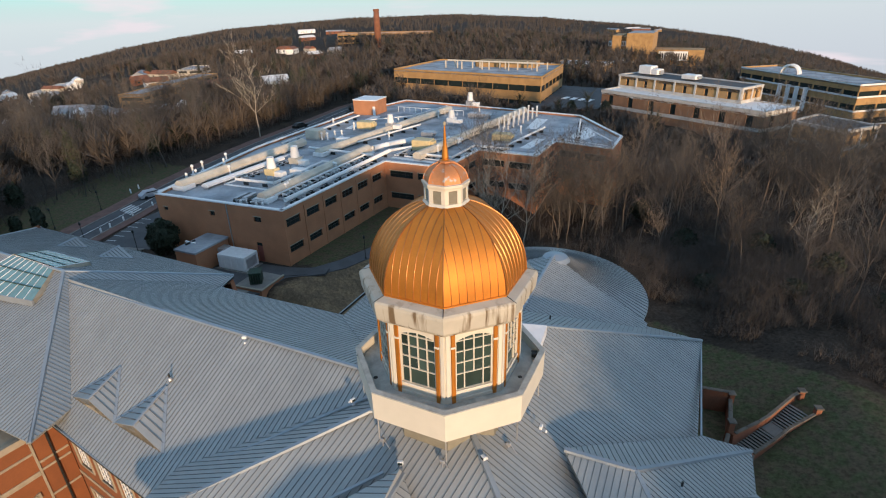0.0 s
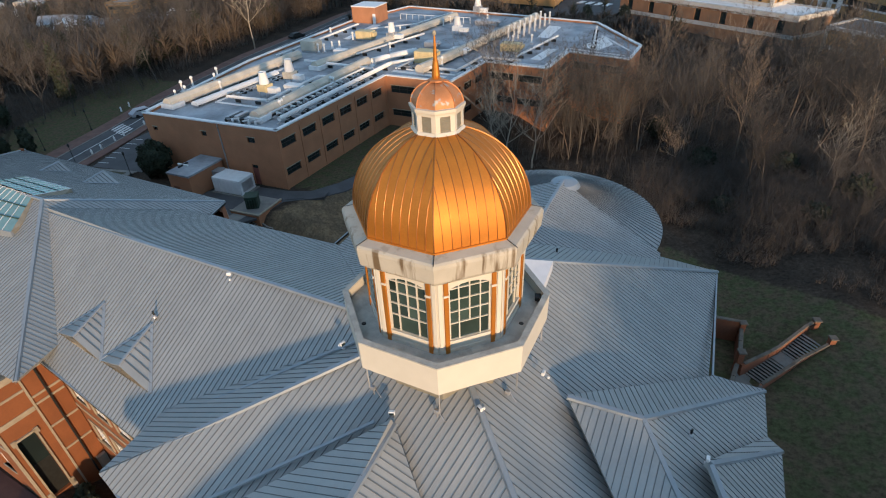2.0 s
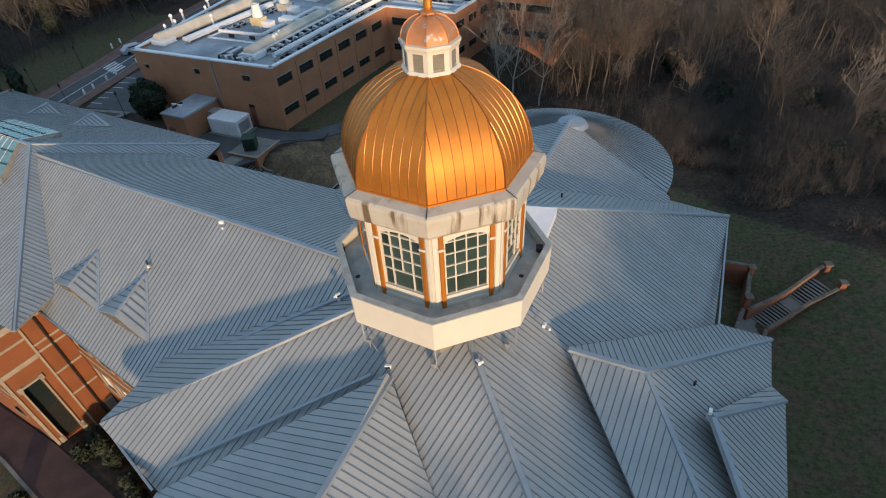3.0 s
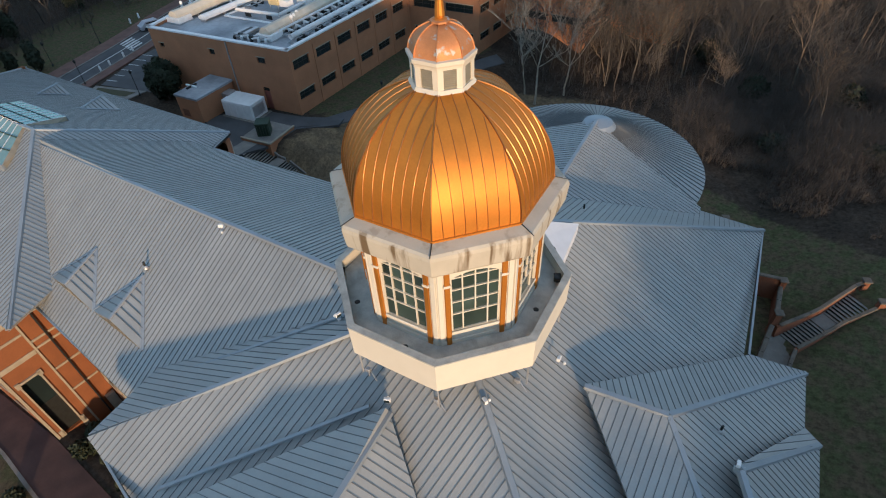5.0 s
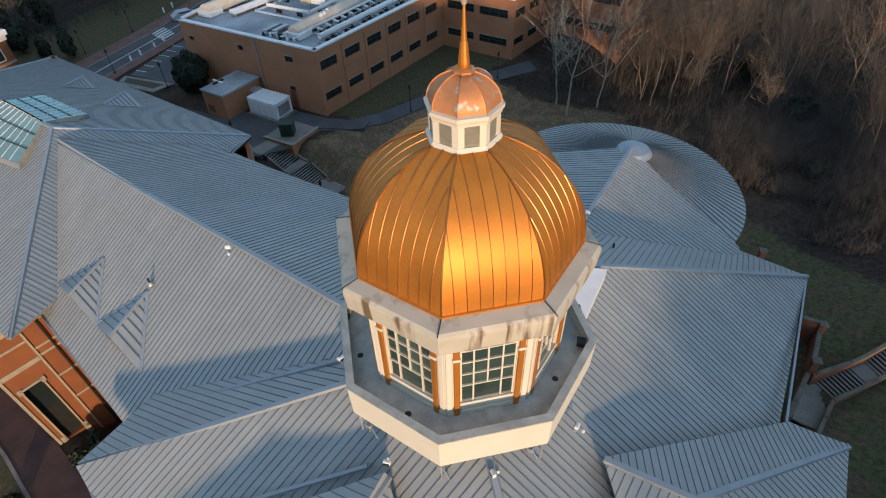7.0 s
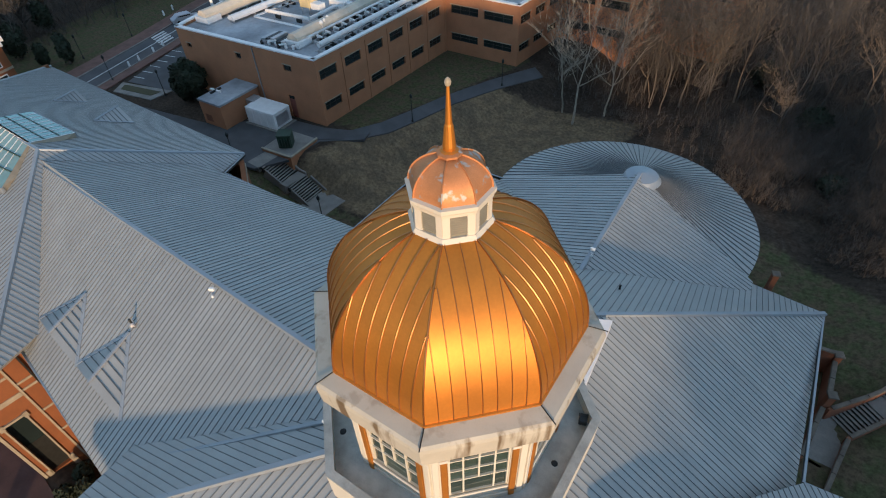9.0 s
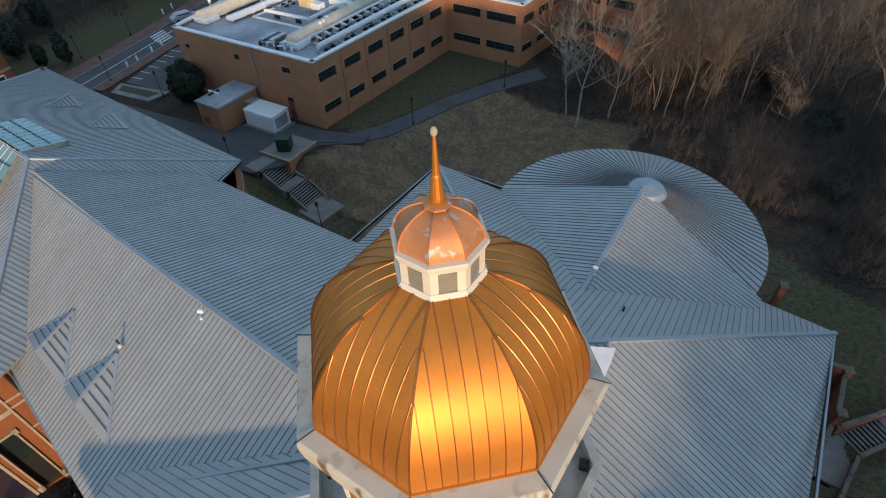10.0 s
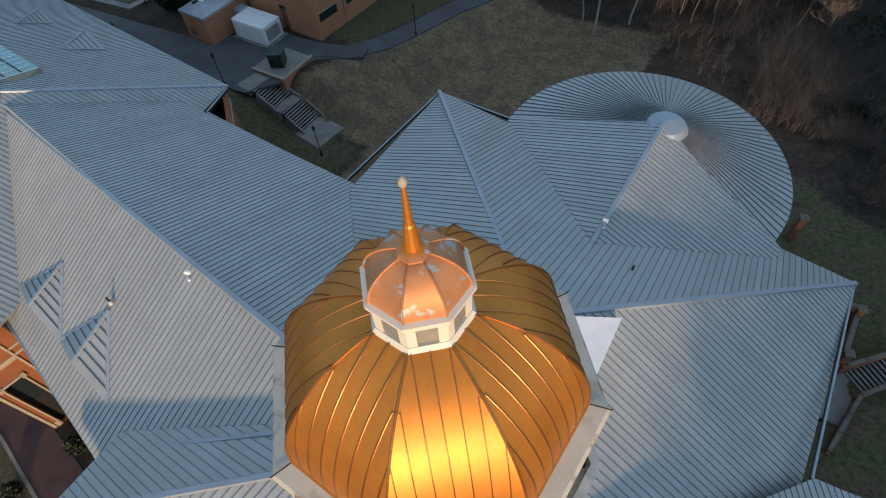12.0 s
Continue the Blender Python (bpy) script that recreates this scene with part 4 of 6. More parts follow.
SHADES = [
    ("wall_pavilion_front", (-59.5, -8.6), (-25.7, -10.0), 9.0), ("wall_pavilion_side", (-25.3, 10.4), (-29.6, 13.6), 8.7),
    ("wall_pavilion_back", (-29.6, 13.6), (-63.8, 15.0), 8.2), ("wall_pavilion_end", (-63.8, 15.0), (-59.5, -8.6), 8.5),
    ("wall_left_wing_back", (-14.9, 10.6), (-29.0, 10.3), 9.3), ("wall_central_left", (-13.9, 19.6), (-14.6, 10.4), 9.4),
    ("wall_central_back", (11.3, 20.5), (-14.0, 19.7), 8.6), ("wall_central_right", (11.5, -11.0), (11.3, 20.5), 8.5),
    ("wall_central_front", (-12.1, -10.2), (11.5, -11.0), 9.2), ("wall_central_corner", (-13.6, -7.2), (-12.1, -10.2), 9.4),
    ("wall_right_wing_back", (14.3, 9.0), (11.4, 8.2), 8.6), ("wall_right_wing_end", (14.8, -5.7), (14.3, 9.0), 8.5), ("wall_right_wing_front", (11.4, -5.8), (14.8, -5.7), 8.6),
    ("wall_front_wing_left", (-8.0, -11.0), (-7.2, -15.4), 9.0), ("wall_front_wing_end", (-7.2, -15.4), (7.1, -16.0), 8.8), ("wall_front_wing_right", (7.1, -16.0), (6.9, -10.6), 8.8)]
for name, a, b, top in SHADES:
    length = (Vector(b) - Vector(a)).length
    n = int(length // 3.6)
    op = [(1.0 + (length - 2.0) * (i + 0.5) / n - 0.75, 1.0 + (length - 2.0) * (i + 0.5) / n + 0.75, z, z + 2.1) for i in range(n) for z in (0.8, 5.0)] if n > 1 else []
    w = banded_wall(name, a, b, BASE, top, op, [(4.2, 0.3), (top - 0.6, 0.25)], "red brick wall with pale stone bands and tall windows")
    for x0, x1, z0, z1 in op:
        window_in(w, x0, x1, z0, z1, 2, 3, WHITE)
# apse wall: short straight lengths round the curve
n = 18
for i in range(n):
    a, b = (A0 + (A1 - A0) * k / n for k in (i, i + 1))
    p, q = ((AX - 0.72 + 8.4 * math.cos(t), AY + 0.05 + 8.7 * math.sin(t)) for t in (a, b))
    banded_wall("wall_apse", p, q, BASE, 9.1, [], [(4.2, 0.3), (8.5, 0.25)], "curved red brick apse wall with stone bands")


def gutter(a, b):
    g = tagged(new("gutter"), "metal eaves gutter along the roof edge", "gutter", "eaves gutters", "structure")
    a, b = Vector(a), Vector(b)
    part("trough", mesh_of("trough", *bar_data(a - Vector((0, 0, 0.25)), b - Vector((0, 0, 0.25)), 0.12, 0.16), DARKMETAL), g)
    part("lip", mesh_of("lip", *bar_data(a - Vector((0, 0, 0.09)), b - Vector((0, 0, 0.09)), 0.12, 0.04), CAP), g)


for a, b in ((RD, RD2), (BR, RC), (RC, RD), (FL, FV), ((-25.1, -6.3, 9.2), (-14, -7.8, 9.4)), ((-15.6, 11.1, 9.45), (-28.1, 10.8, 9.68)), (PNE, PNW), (BL, (-15.6, 11.1, 9.45)), ((-28.1, 10.8, 9.68), PNE), (BL, (-9.7, 21.4, 9.6))):
    gutter(a, b)
# raised gablet roof on the end of the right wing
GA, GT, GN, GT2 = (11.7, 0.5, 12.15), (15.55, 5.6, 8.75), (14.95, 6.2, 8.85), (15.9, -4.6, 8.75)
roof("roof_end_gablet", "low metal hip set on the end of the short wing", [
    (GT, GT2, (11.9, 0.45, 12.25)), (GN, GT, (11.9, 0.45, 12.25), GA)], [(GT, (11.9, 0.45, 12.25)), (GT2, (11.9, 0.45, 12.25))])

# ---- laboratory building ----
LAB = [(-61.5, 29.9), (-39.0, 31.4), (-38.6, 57.0), (-27.2, 57.2), (-26.5, 69.5), (-15.6, 68.9), (-15.3, 80.3), (-4.6, 78.4), (-4.4, 88.6), (-16.2, 106.2), (-33.0, 108.6), (-65.3, 112.5), (-69.4, 92.6), (-67.2, 56.8)]
lab = thing("laboratory_building", "two-storey red brick laboratory building with a crowded flat roof", "building")
LABTOP = 8.1


def lab_wall(i, openings):
    a, b = LAB[i], LAB[(i + 1) % len(LAB)]
    w = wall_with_openings("brick_wall", a, b, -3, LABTOP, openings, BRICK, lab)
    for x0, x1, z0, z1 in openings:
        if z0 < 0.3:
            part("door_leaf", mesh_of("door_leaf", *box_data(x0, 0.1, z0, x1, 0.16, z1 - 0.5), DOORRED), w, "dull red metal door")
            part("transom", mesh_of("transom", *box_data(x0, 0.12, z1 - 0.5, x1, 0.15, z1), GLASS), w)
        else:
            window_in(w, x0, x1, z0, z1, 3 if x1 - x0 > 2 else 2, 2 if x1 - x0 > 2 else 1, sill=False)
            part("lintel", mesh_of("lintel", *box_data(x0 - 0.1, -0.04, z1, x1 + 0.1, 0.2, z1 + 0.12), STONE), w, "pale stone lintel")
    length = (Vector(b) - Vector(a)).length
    part("coping", mesh_of("coping", *box_data(-0.05, -0.1, LABTOP, length + 0.05, 0.45, LABTOP + 0.18), WHITE), w, "white parapet coping")
    return w


def even(length, n, w, rows, first=0.5):
    pitch = (length - first) / n
    return [(first + pitch * i, first + pitch * i + w, z0, z1) for i in range(n) for z0, z1 in rows]


ROWS = ((1.75, 2.8), (5.55, 6.7))
w = lab_wall(0, [(1.2, 2.0, 5.8, 6.35), (9.9, 10.8, 6.0, 6.7), (17.6, 18.8, 6.0, 6.75), (17.3, 18.3, 0.0, 2.9)])
part("downpipe", mesh_of("downpipe", *box_data(13.1, -0.14, 0.3, 13.22, -0.02, 8.0), STEEL), w, "galvanised downpipe")
w = lab_wall(1, even(25.6, 6, 2.75, ROWS))
for i in range(7):
    x = 0.1 + (25.6 - 0.5) / 6 * i + 0.05
    part("pilaster", mesh_of("pilaster", *box_data(x - 0.15, -0.08, -0.5, x + 0.15, 0, LABTOP - 0.6), BRICK), w)
lab_wall(2, even(11.4, 2, 4.4, ROWS, 0.8))
lab_wall(3, even(12.3, 3, 2.7, ROWS))
lab_wall(4, even(10.9, 2, 4.2, ROWS, 0.8))
lab_wall(5, even(11.4, 3, 2.7, ROWS))
lab_wall(6, even(10.9, 2, 4.0, ROWS, 1.0))
for i in range(7, 14):
    lab_wall(i, [])
inner = []
for i in range(len(LAB)):
    p, q, r = (Vector(LAB[(i + k) % len(LAB)]) for k in (-1, 0, 1))
    m, n = (q - p).normalized(), (r - q).normalized()
    side = (Vector((-m.y, m.x)) + Vector((-n.y, n.x)))
    inner.append(tuple(q + side * (0.25 * 2 / side.length_squared)))
v, f = prism_data(inner, 7.2, 7.75)
part("flat_roof", mesh_of("flat_roof", v, f, FLATROOF), lab, "grey roof membrane with white patches")


def lab_unit(name, label, cat, x, y, turn=0.0, group=""):
    return thing(name, label, cat, group, (x, y, 7.75), turn)


def duct(a, b, width, height, mat=BUFF):
    a, b = Vector(a), Vector(b)
    d = b - a
    t = lab_unit("roof_duct", "long buff insulated air duct on the flat roof", "duct", a.x, a.y, math.degrees(math.atan2(d.y, d.x)), "roof ducts")
    L, h = d.length, width / 2
    ring = [(-h, 0.35), (h, 0.35), (h, height * 0.7), (h * 0.35, height), (-h * 0.35, height), (-h, height * 0.7)]
    n = len(ring)
    steps = max(2, int(L / 3.0))
    for i in range(steps):
        x0, x1 = L * i / steps + 0.01, L * (i + 1) / steps - 0.01
        vv = [(x0, y, z) for y, z in ring] + [(x1, y, z) for y, z in ring]
        ff = [tuple(range(n)), tuple(range(2 * n - 1, n - 1, -1))] + [(k, n + k, n + (k + 1) % n, (k + 1) % n) for k in range(n)]
        part("duct_section", mesh_of("duct_section", vv, ff, mat), t)
        part("support", mesh_of("support", *box_data(x0 + 0.1, -h * 0.8, 0, x0 + 0.25, h * 0.8, 0.36), STEEL), t)


duct((-60.2, 33.2), (-60.0, 62.0), 1.7, 1.5)
duct((-44.4, 33.6), (-45.4, 62.2), 1.6, 1.5)
duct((-52.4, 56.7), (-47.8, 103.0), 1.6, 1.4)
duct((-34.4, 60.6), (-30.0, 107.0), 1.7, 1.5)
duct((-57.0, 35.0), (-56.6, 52.0), 1.2, 0.9, WHITE)


for x, y in ((-60.2, 33.9), (-44.4, 34.3), (-52.3, 57.4)):
    t = lab_unit("duct_plinth", "white boxed plinth under the end of a duct", "duct plinth", x, y, 2, "duct plinths")
    boxed("box", t, WHITE, -1.15, -1.0, 0, 1.15, 1.3, 0.75, "", 0.03)
    boxed("kerb", t, STEEL, -1.25, -1.1, 0, 1.25, 1.4, 0.12)


def white_pipe(points, r=0.32):
    t = lab_unit("white_pipe", "thick white insulated pipe on roof supports", "pipe", 0, 0, 0, "roof pipes")
    for p, q in zip(points, points[1:]):
        p, q = Vector((*p, 0.75)), Vector((*q, 0.75))
        d = (q - p).normalized()
        s = d.cross(Vector((0, 0, 1))).normalized()
        n = 10
        vv = [c + (s * math.cos(math.tau * k / n) + Vector((0, 0, 1)) * math.sin(math.tau * k / n)) * r for c in (p - d * r * 0.6, q + d * r * 0.6) for k in range(n)]
        part("pipe_run", mesh_of("pipe_run", vv, [(k, (k + 1) % n, n + (k + 1) % n, n + k) for k in range(n)] + [tuple(range(n)), tuple(range(2 * n - 1, n - 1, -1))], WHITE, True), t)
        m = int((q - p).length / 3.2)
        for i in range(m):
            c = p + (q - p) * ((i + 0.5) / m)
            part("pipe_stand", mesh_of("pipe_stand", *box_data(c.x - 0.45, c.y - 0.08, 0, c.x + 0.45, c.y + 0.08, 0.45), DARKMETAL), t)


white_pipe([(-40.8, 34.4), (-40.9, 62.4), (-37.5, 66.8)])
white_pipe([(-54.5, 39.0), (-47.5, 39.6), (-47.9, 52.0), (-45.5, 52.2)], 0.22)
white_pipe([(-56.0, 59.0), (-42.0, 58.5)], 0.26)
white_pipe([(-35.5, 62.5), (-28.5, 62.2), (-28.0, 71.0), (-21.0, 71.0)], 0.2)
white_pipe([(-22.5, 73.5), (-20.2, 90.0)], 0.2)
white_pipe([(-12.0, 84.0), (-15.0, 100.0)], 0.18)
white_pipe([(-63.5, 60.0), (-64.5, 88.0)], 0.2)


def exhaust_fan(x, y, h=3.6, base=YELLOWISH, turn=0.0):
    t = lab_unit("exhaust_fan", "pale laboratory exhaust fan with a tapered stack", "exhaust fan", x, y, turn, "roof exhaust fans")
    for sx in (-0.7, 0.7):
        for sy in (-0.7, 0.7):
            boxed("leg", t, STEEL, sx - 0.06, sy - 0.06, 0, sx + 0.06, sy + 0.06, h * 0.3)
    boxed("fan_box", t, base, -0.85, -0.85, h * 0.24, 0.85, 0.85, h * 0.52, "", 0.05)
    part("flue", mesh_of("flue", *lathe_data([(0.7, h * 0.5), (0.75, h * 0.58), (0.55, h * 0.98), (0.6, h), (0.4, h), (0.4, h * 0.9)], 16), WHITE, True), t, "tapered white stack")
    boxed("inlet", t, WHITE, 0.8, -0.55, h * 0.2, 2.4, 0.55, h * 0.42)


exhaust_fan(-50.6, 42.8)
exhaust_fan(-51.2, 49.2, 3.8, BUFF)
exhaust_fan(-50.3, 78.8, 3.6, STEEL)
exhaust_fan(-44.4, 108.0, 4.0, STEEL)
exhaust_fan(-40.6, 88.5, 3.4, WHITE)


def air_unit(x, y, lx, ly, h, mat, label="boxy rooftop air handling unit", turn=0.0):
    t = lab_unit("air_unit", label, "air handler", x, y, turn, "roof air units")
    boxed("kerb", t, STEEL, -lx / 2 + 0.1, -ly / 2 + 0.1, 0, lx / 2 - 0.1, ly / 2 - 0.1, 0.3)
    boxed("casing", t, mat, -lx / 2, -ly / 2, 0.28, lx / 2, ly / 2, h, "", 0.12)
    boxed("access_panel", t, mat, -lx * 0.2, -ly / 2 - 0.03, 0.5, lx * 0.2, -ly / 2 + 0.02, h - 0.3)
    boxed("intake_hood", t, mat, lx / 2 - 0.02, -ly * 0.3, 0.8, lx / 2 + 0.5, ly * 0.3, h - 0.2, "", 0.05)


for args in ((-61.3, 67.4, 3.2, 2.4, 2.1, BUFF), (-56.4, 78.7, 3.6, 2.2, 1.8, YELLOWISH), (-36.4, 66.9, 3.6, 2.6, 2.2, YELLOWISH), (-25.4, 78.7, 3.6, 2.2, 1.6, YELLOWISH), (-53.5, 66.0, 2.4, 1.6, 1.3, WHITE), (-33.5, 74.0, 3.0, 1.8, 1.2, WHITE), (-40.5, 77.0, 2.6, 2.0, 1.2, STEEL), (-47.6, 45.5, 2.6, 1.6, 1.4, WHITE), (-38.0, 98.0, 5.0, 2.0, 1.2, STEEL)):
    air_unit(*args, turn=4)
for i in range(7):
    for j in range(2):
        x, y = -29.4 + j * 2.0 + i * 0.25, 88.0 + i * 2.6
        t = lab_unit("flue", "slim pale exhaust flue on the flat roof", "flue", x, y, 0, "roof flues")
        part("pipe", mesh_of("pipe", *lathe_data([(0.2, 0), (0.2, 2.3), (0.26, 2.35), (0.26, 2.5), (0.12, 2.5)], 12), WHITE, True), t)
        part("flange", mesh_of("flange", *lathe_data([(0.34, 0), (0.34, 0.12), (0.2, 0.16)], 12), STEEL), t)
for x, y in ((-62.3, 36.5), (-62.6, 38.6), (-63.4, 45.2), (-44.2, 38.9), (-44.6, 39.9), (-43.6, 50.0), (-58.0, 69.5), (-57.0, 70.5), (-53.0, 84.0), (-52.0, 85.0), (-66.0, 80.0), (-39.5, 102.0)):
    t = lab_unit("roof_vent", "small white conical roof vent", "roof vent", x, y, 0, "small roof vents")
    part("cone", mesh_of("cone", *lathe_data([(0.32, 0), (0.3, 0.3), (0.14, 1.2), (0.2, 1.25), (0.2, 1.5), (0.05, 1.65)], 12), WHITE, True), t)
    part("kerb", mesh_of("kerb", *box_data(-0.4, -0.4, 0, 0.4, 0.4, 0.15), STEEL), t)
t = lab_unit("pipe_cluster", "cluster of white valves and small pipes on the roof", "pipes", -46.0, 32.8, 3)
for i in range(6):
    a = (-2.4 + i * 0.9, -0.3 + 0.25 * (i % 3), 0.2 + 0.1 * (i % 2))
    part("small_pipe", mesh_of("small_pipe", *bar_data(a, (a[0] + 1.1, a[1] + 0.5 - 0.3 * (i % 2), a[2] + 0.25), 0.16, 0.16), WHITE if i % 2 else STEEL), t)
    part("valve", mesh_of("valve", *lathe_data([(0.18, 0), (0.2, 0.3), (0.08, 0.5)], 10, 0, a[0], a[1]), DARKMETAL if i % 3 == 0 else WHITE), t)
t = lab_unit("stair_penthouse", "small brick stair penthouse on the flat roof", "penthouse", -66.0, 95.5, 5)
boxed("brick_body", t, BRICK, -3, -3, 0, 3, 3, 3.4)
boxed("cap", t, WHITE, -3.1, -3.1, 3.38, 3.1, 3.1, 3.6)
boxed("door", t, WHITE, 2.2, -3.06, 0, 3.0 - 0.1, -2.98, 2.1)
t = thing("roof_railing", "thin white railing round a roof well", "railing")
for k in range(12):
    x = -60 + k * 1.6
    boxed("post", t, WHITE, x - 0.05, 98.95, 7.75, x + 0.05, 99.05, 9.0, "", 0)
part("rail", mesh_of("rail", *bar_data((-60, 99, 8.9), (-42.4, 99, 8.9), 0.1, 0.1), WHITE), t)
for a, b in (((-56, 38), (-47.5, 38.4)), ((-56, 38), (-55.6, 52)), ((-40.0, 62.5), (-28.5, 62)), ((-28.5, 62), (-28, 72)), ((-28, 72), (-17, 71.5)), ((-17, 71.5), (-16.5, 84)), ((-16.0, 84), (-6, 82)), ((-13, 96), (-6, 86))):
    t = tagged(new("roof_curb"), "low white curb line on the flat roof", "curb", "roof curb lines")
    part("strip", mesh_of("strip", *bar_data((*a, 7.74), (*b, 7.74), 0.4, 0.14), WHITE), t)

# ---- things beside the laboratory ----


def cable_tray(points, group="roof cable trays"):
    """A ladder-like tray: two rails on short feet, with rungs."""
    t = lab_unit("cable_tray", "dark ladder-like pipe tray on the flat roof", "cable tray", 0, 0, 0, group)
    for p, q in zip(points, points[1:]):
        p, q = Vector((*p, 0.3)), Vector((*q, 0.3))
        d = (q - p).normalized()
        s = Vector((-d.y, d.x, 0)) * 0.5
        for k in (-1, 1):
            part("rail", mesh_of("rail", *bar_data(p + s * k, q + s * k, 0.1, 0.12), STEEL), t)
        n = int((q - p).length / 1.1)
        for i in range(n):
            c = p + (q - p) * ((i + 0.5) / n)
            part("rung", mesh_of("rung", *bar_data(c - s * 1.1 - Vector((0, 0, 0.3)), c + s * 1.1 - Vector((0, 0, 0.3)), 0.35, 0.34), DARKMETAL if i % 3 else STEEL), t)


cable_tray([(-40.1, 33.4), (-40.0, 56.0)])
cable_tray([(-42.4, 35.0), (-42.6, 60.0)])
cable_tray([(-55.2, 41.0), (-54.8, 55.0)])
cable_tray([(-38.5, 63.4), (-30.5, 63.2)])


def roof_patch(ring, h=0.03):
    t = lab_unit("roof_patch", "pale patch of newer membrane on the flat roof", "roof patch", 0, 0, 0, "roof patches")
    part("membrane", mesh_of("membrane", *prism_data(ring, -0.05, h), WHITE), t)


for k, ring in enumerate(([(-14.5, 86.5), (-11.3, 84.2), (-9.6, 90.0), (-12.6, 95.6)], [(-24.5, 91.0), (-22.2, 91.0), (-22.6, 101.5), (-25.4, 102.0)], [(-39.6, 60.4), (-29.6, 60.0), (-29.6, 60.9), (-39.6, 61.4)],
                          [(-61.5, 78.0), (-60.0, 78.0), (-61.0, 92.0), (-63.0, 92.0)], [(-49.0, 61.0), (-44.0, 61.0), (-44.4, 63.4), (-49.0, 63.0)], [(-47.0, 36.0), (-46.0, 36.0), (-46.4, 56.0), (-47.2, 56.0)],
                          [(-20.6, 75.0), (-18.6, 75.0), (-18.2, 83.0), (-19.8, 83.0)], [(-58.6, 36.0), (-57.9, 36.0), (-58.2, 58.0), (-58.8, 58.0)])):
    roof_patch(ring, 0.03 + 0.004 * k)
white_pipe([(-44.4, 63.0), (-43.4, 66.0), (-40.9, 71.0)], 0.55)
white_pipe([(-43.5, 35.2), (-43.6, 59.5)], 0.14)
white_pipe([(-38.4, 60.2), (-37.8, 72.0), (-33.0, 75.0)], 0.16)
white_pipe([(-50.0, 66.0), (-46.0, 84.0)], 0.18)
white_pipe([(-60.0, 84.0), (-52.0, 92.0), (-50.0, 106.0)], 0.16)
for i in range(16):
    t = lab_unit("pipe_outlet", "short white bent pipe beside the duct", "pipe outlet", -43.2 - 0.05 * i, 36.5 + i * 1.5, 0, "bent pipe outlets")
    part("riser", mesh_of("riser", *lathe_data([(0.12, 0), (0.12, 0.55)], 8), WHITE, True), t)
    part("elbow", mesh_of("elbow", *bar_data((-0.1, 0, 0.5), (0.75, 0, 0.42), 0.22, 0.2), WHITE), t)
for x, y in ((-43.9, 38.1), (-44.0, 49.9), (-65.0, 40.0), (-65.4, 42.4), (-65.6, 47.8), (-59.3, 66.9), (-58.3, 67.4), (-58.6, 77.3), (-59.0, 42.1), (-46.7, 72.0), (-33.0, 66.0), (-27.0, 84.0), (-24.0, 86.0), (-47.0, 95.0)):
    t = lab_unit("vent_stub", "stubby white vent pipe on the flat roof", "vent pipe", x, y, 0, "vent stubs")
    part("pipe", mesh_of("pipe", *lathe_data([(0.3, 0), (0.22, 0.15), (0.16, 0.3), (0.16, 1.3), (0.28, 1.35), (0.24, 1.6), (0.04, 1.75)], 10), WHITE, True), t)
    part("collar", mesh_of("collar", *lathe_data([(0.42, 0), (0.42, 0.1), (0.25, 0.14)], 10), STEEL), t)
t = lab_unit("condenser_rack", "dark rack of pipes and condensers near the roof edge", "condenser rack", -47.0, 34.0, 3)
for i in range(5):
    boxed("coil_box", t, DARKMETAL if i % 2 else STEEL, -1.9 + i * 0.8, -1.2, 0.15, -1.3 + i * 0.8, 1.2, 0.55 + 0.12 * (i % 3), "", 0.03)
for k in (-1.0, 0.0, 1.0):
    part("rail", mesh_of("rail", *bar_data((-2.2, k, 0.0), (2.2, k, 0.0), 0.12, 0.16), STEEL), t)
annex = thing("brick_annex", "small flat-roofed brick annex beside the laboratory", "annex", at=(-51.5, 26.0, -0.1), turn=2)
boxed("brick_body", annex, BRICK, -1.0, -1.6, 0, 2.7, 4.3, 3.1, "", 0)
boxed("flat_roof", annex, FLATROOF, -1.1, -1.7, 3.08, 2.8, 4.4, 3.35, "dull grey flat roof")
boxed("roof_pipe", annex, WHITE, -1.4, 0.6, 3.34, 0.4, 0.85, 3.55)
boxed("roof_pipe", annex, DARKMETAL, -0.6, -0.1, 3.34, -0.35, 1.5, 3.55)
boxed("vent_panel", annex, BROWNBRICK, -0.5, -1.64, 0.6, 0.6, -1.59, 1.5)
gen = thing("generator", "white boxed standby generator on a concrete pad", "generator", at=(-45.6, 28.6, -0.02), turn=4)
gen.scale = (0.9, 0.9, 0.96)
boxed("pad", gen, CONCRETE, -2.9, -1.8, 0, 2.9, 1.9, 0.15)
boxed("enclosure", gen, WHITE, -2.6, -1.5, 0.15, 2.5, 1.6, 2.3, "", 0.06)
boxed("louvre_grille", gen, STEEL, 2.48, -1.1, 0.5, 2.54, 1.1, 1.9, "grey louvre grille")
boxed("exhaust_box", gen, STEEL, -3.6, -0.2, 1.0, -2.4, 1.4, 2.5)
for i in range(4):
    boxed("door_panel", gen, WHITE, -2.4 + i * 1.2, -1.53, 0.35, -1.3 + i * 1.2, -1.49, 2.1)
tr = thing("transformer", "dark green transformer box on a walled concrete pad", "transformer", at=(-39.6, 25.6, 0.35), turn=35)
boxed("cabinet", tr, TRANSFORMER, -0.75, -0.75, 0, 0.75, 0.75, 1.5, "", 0.05)
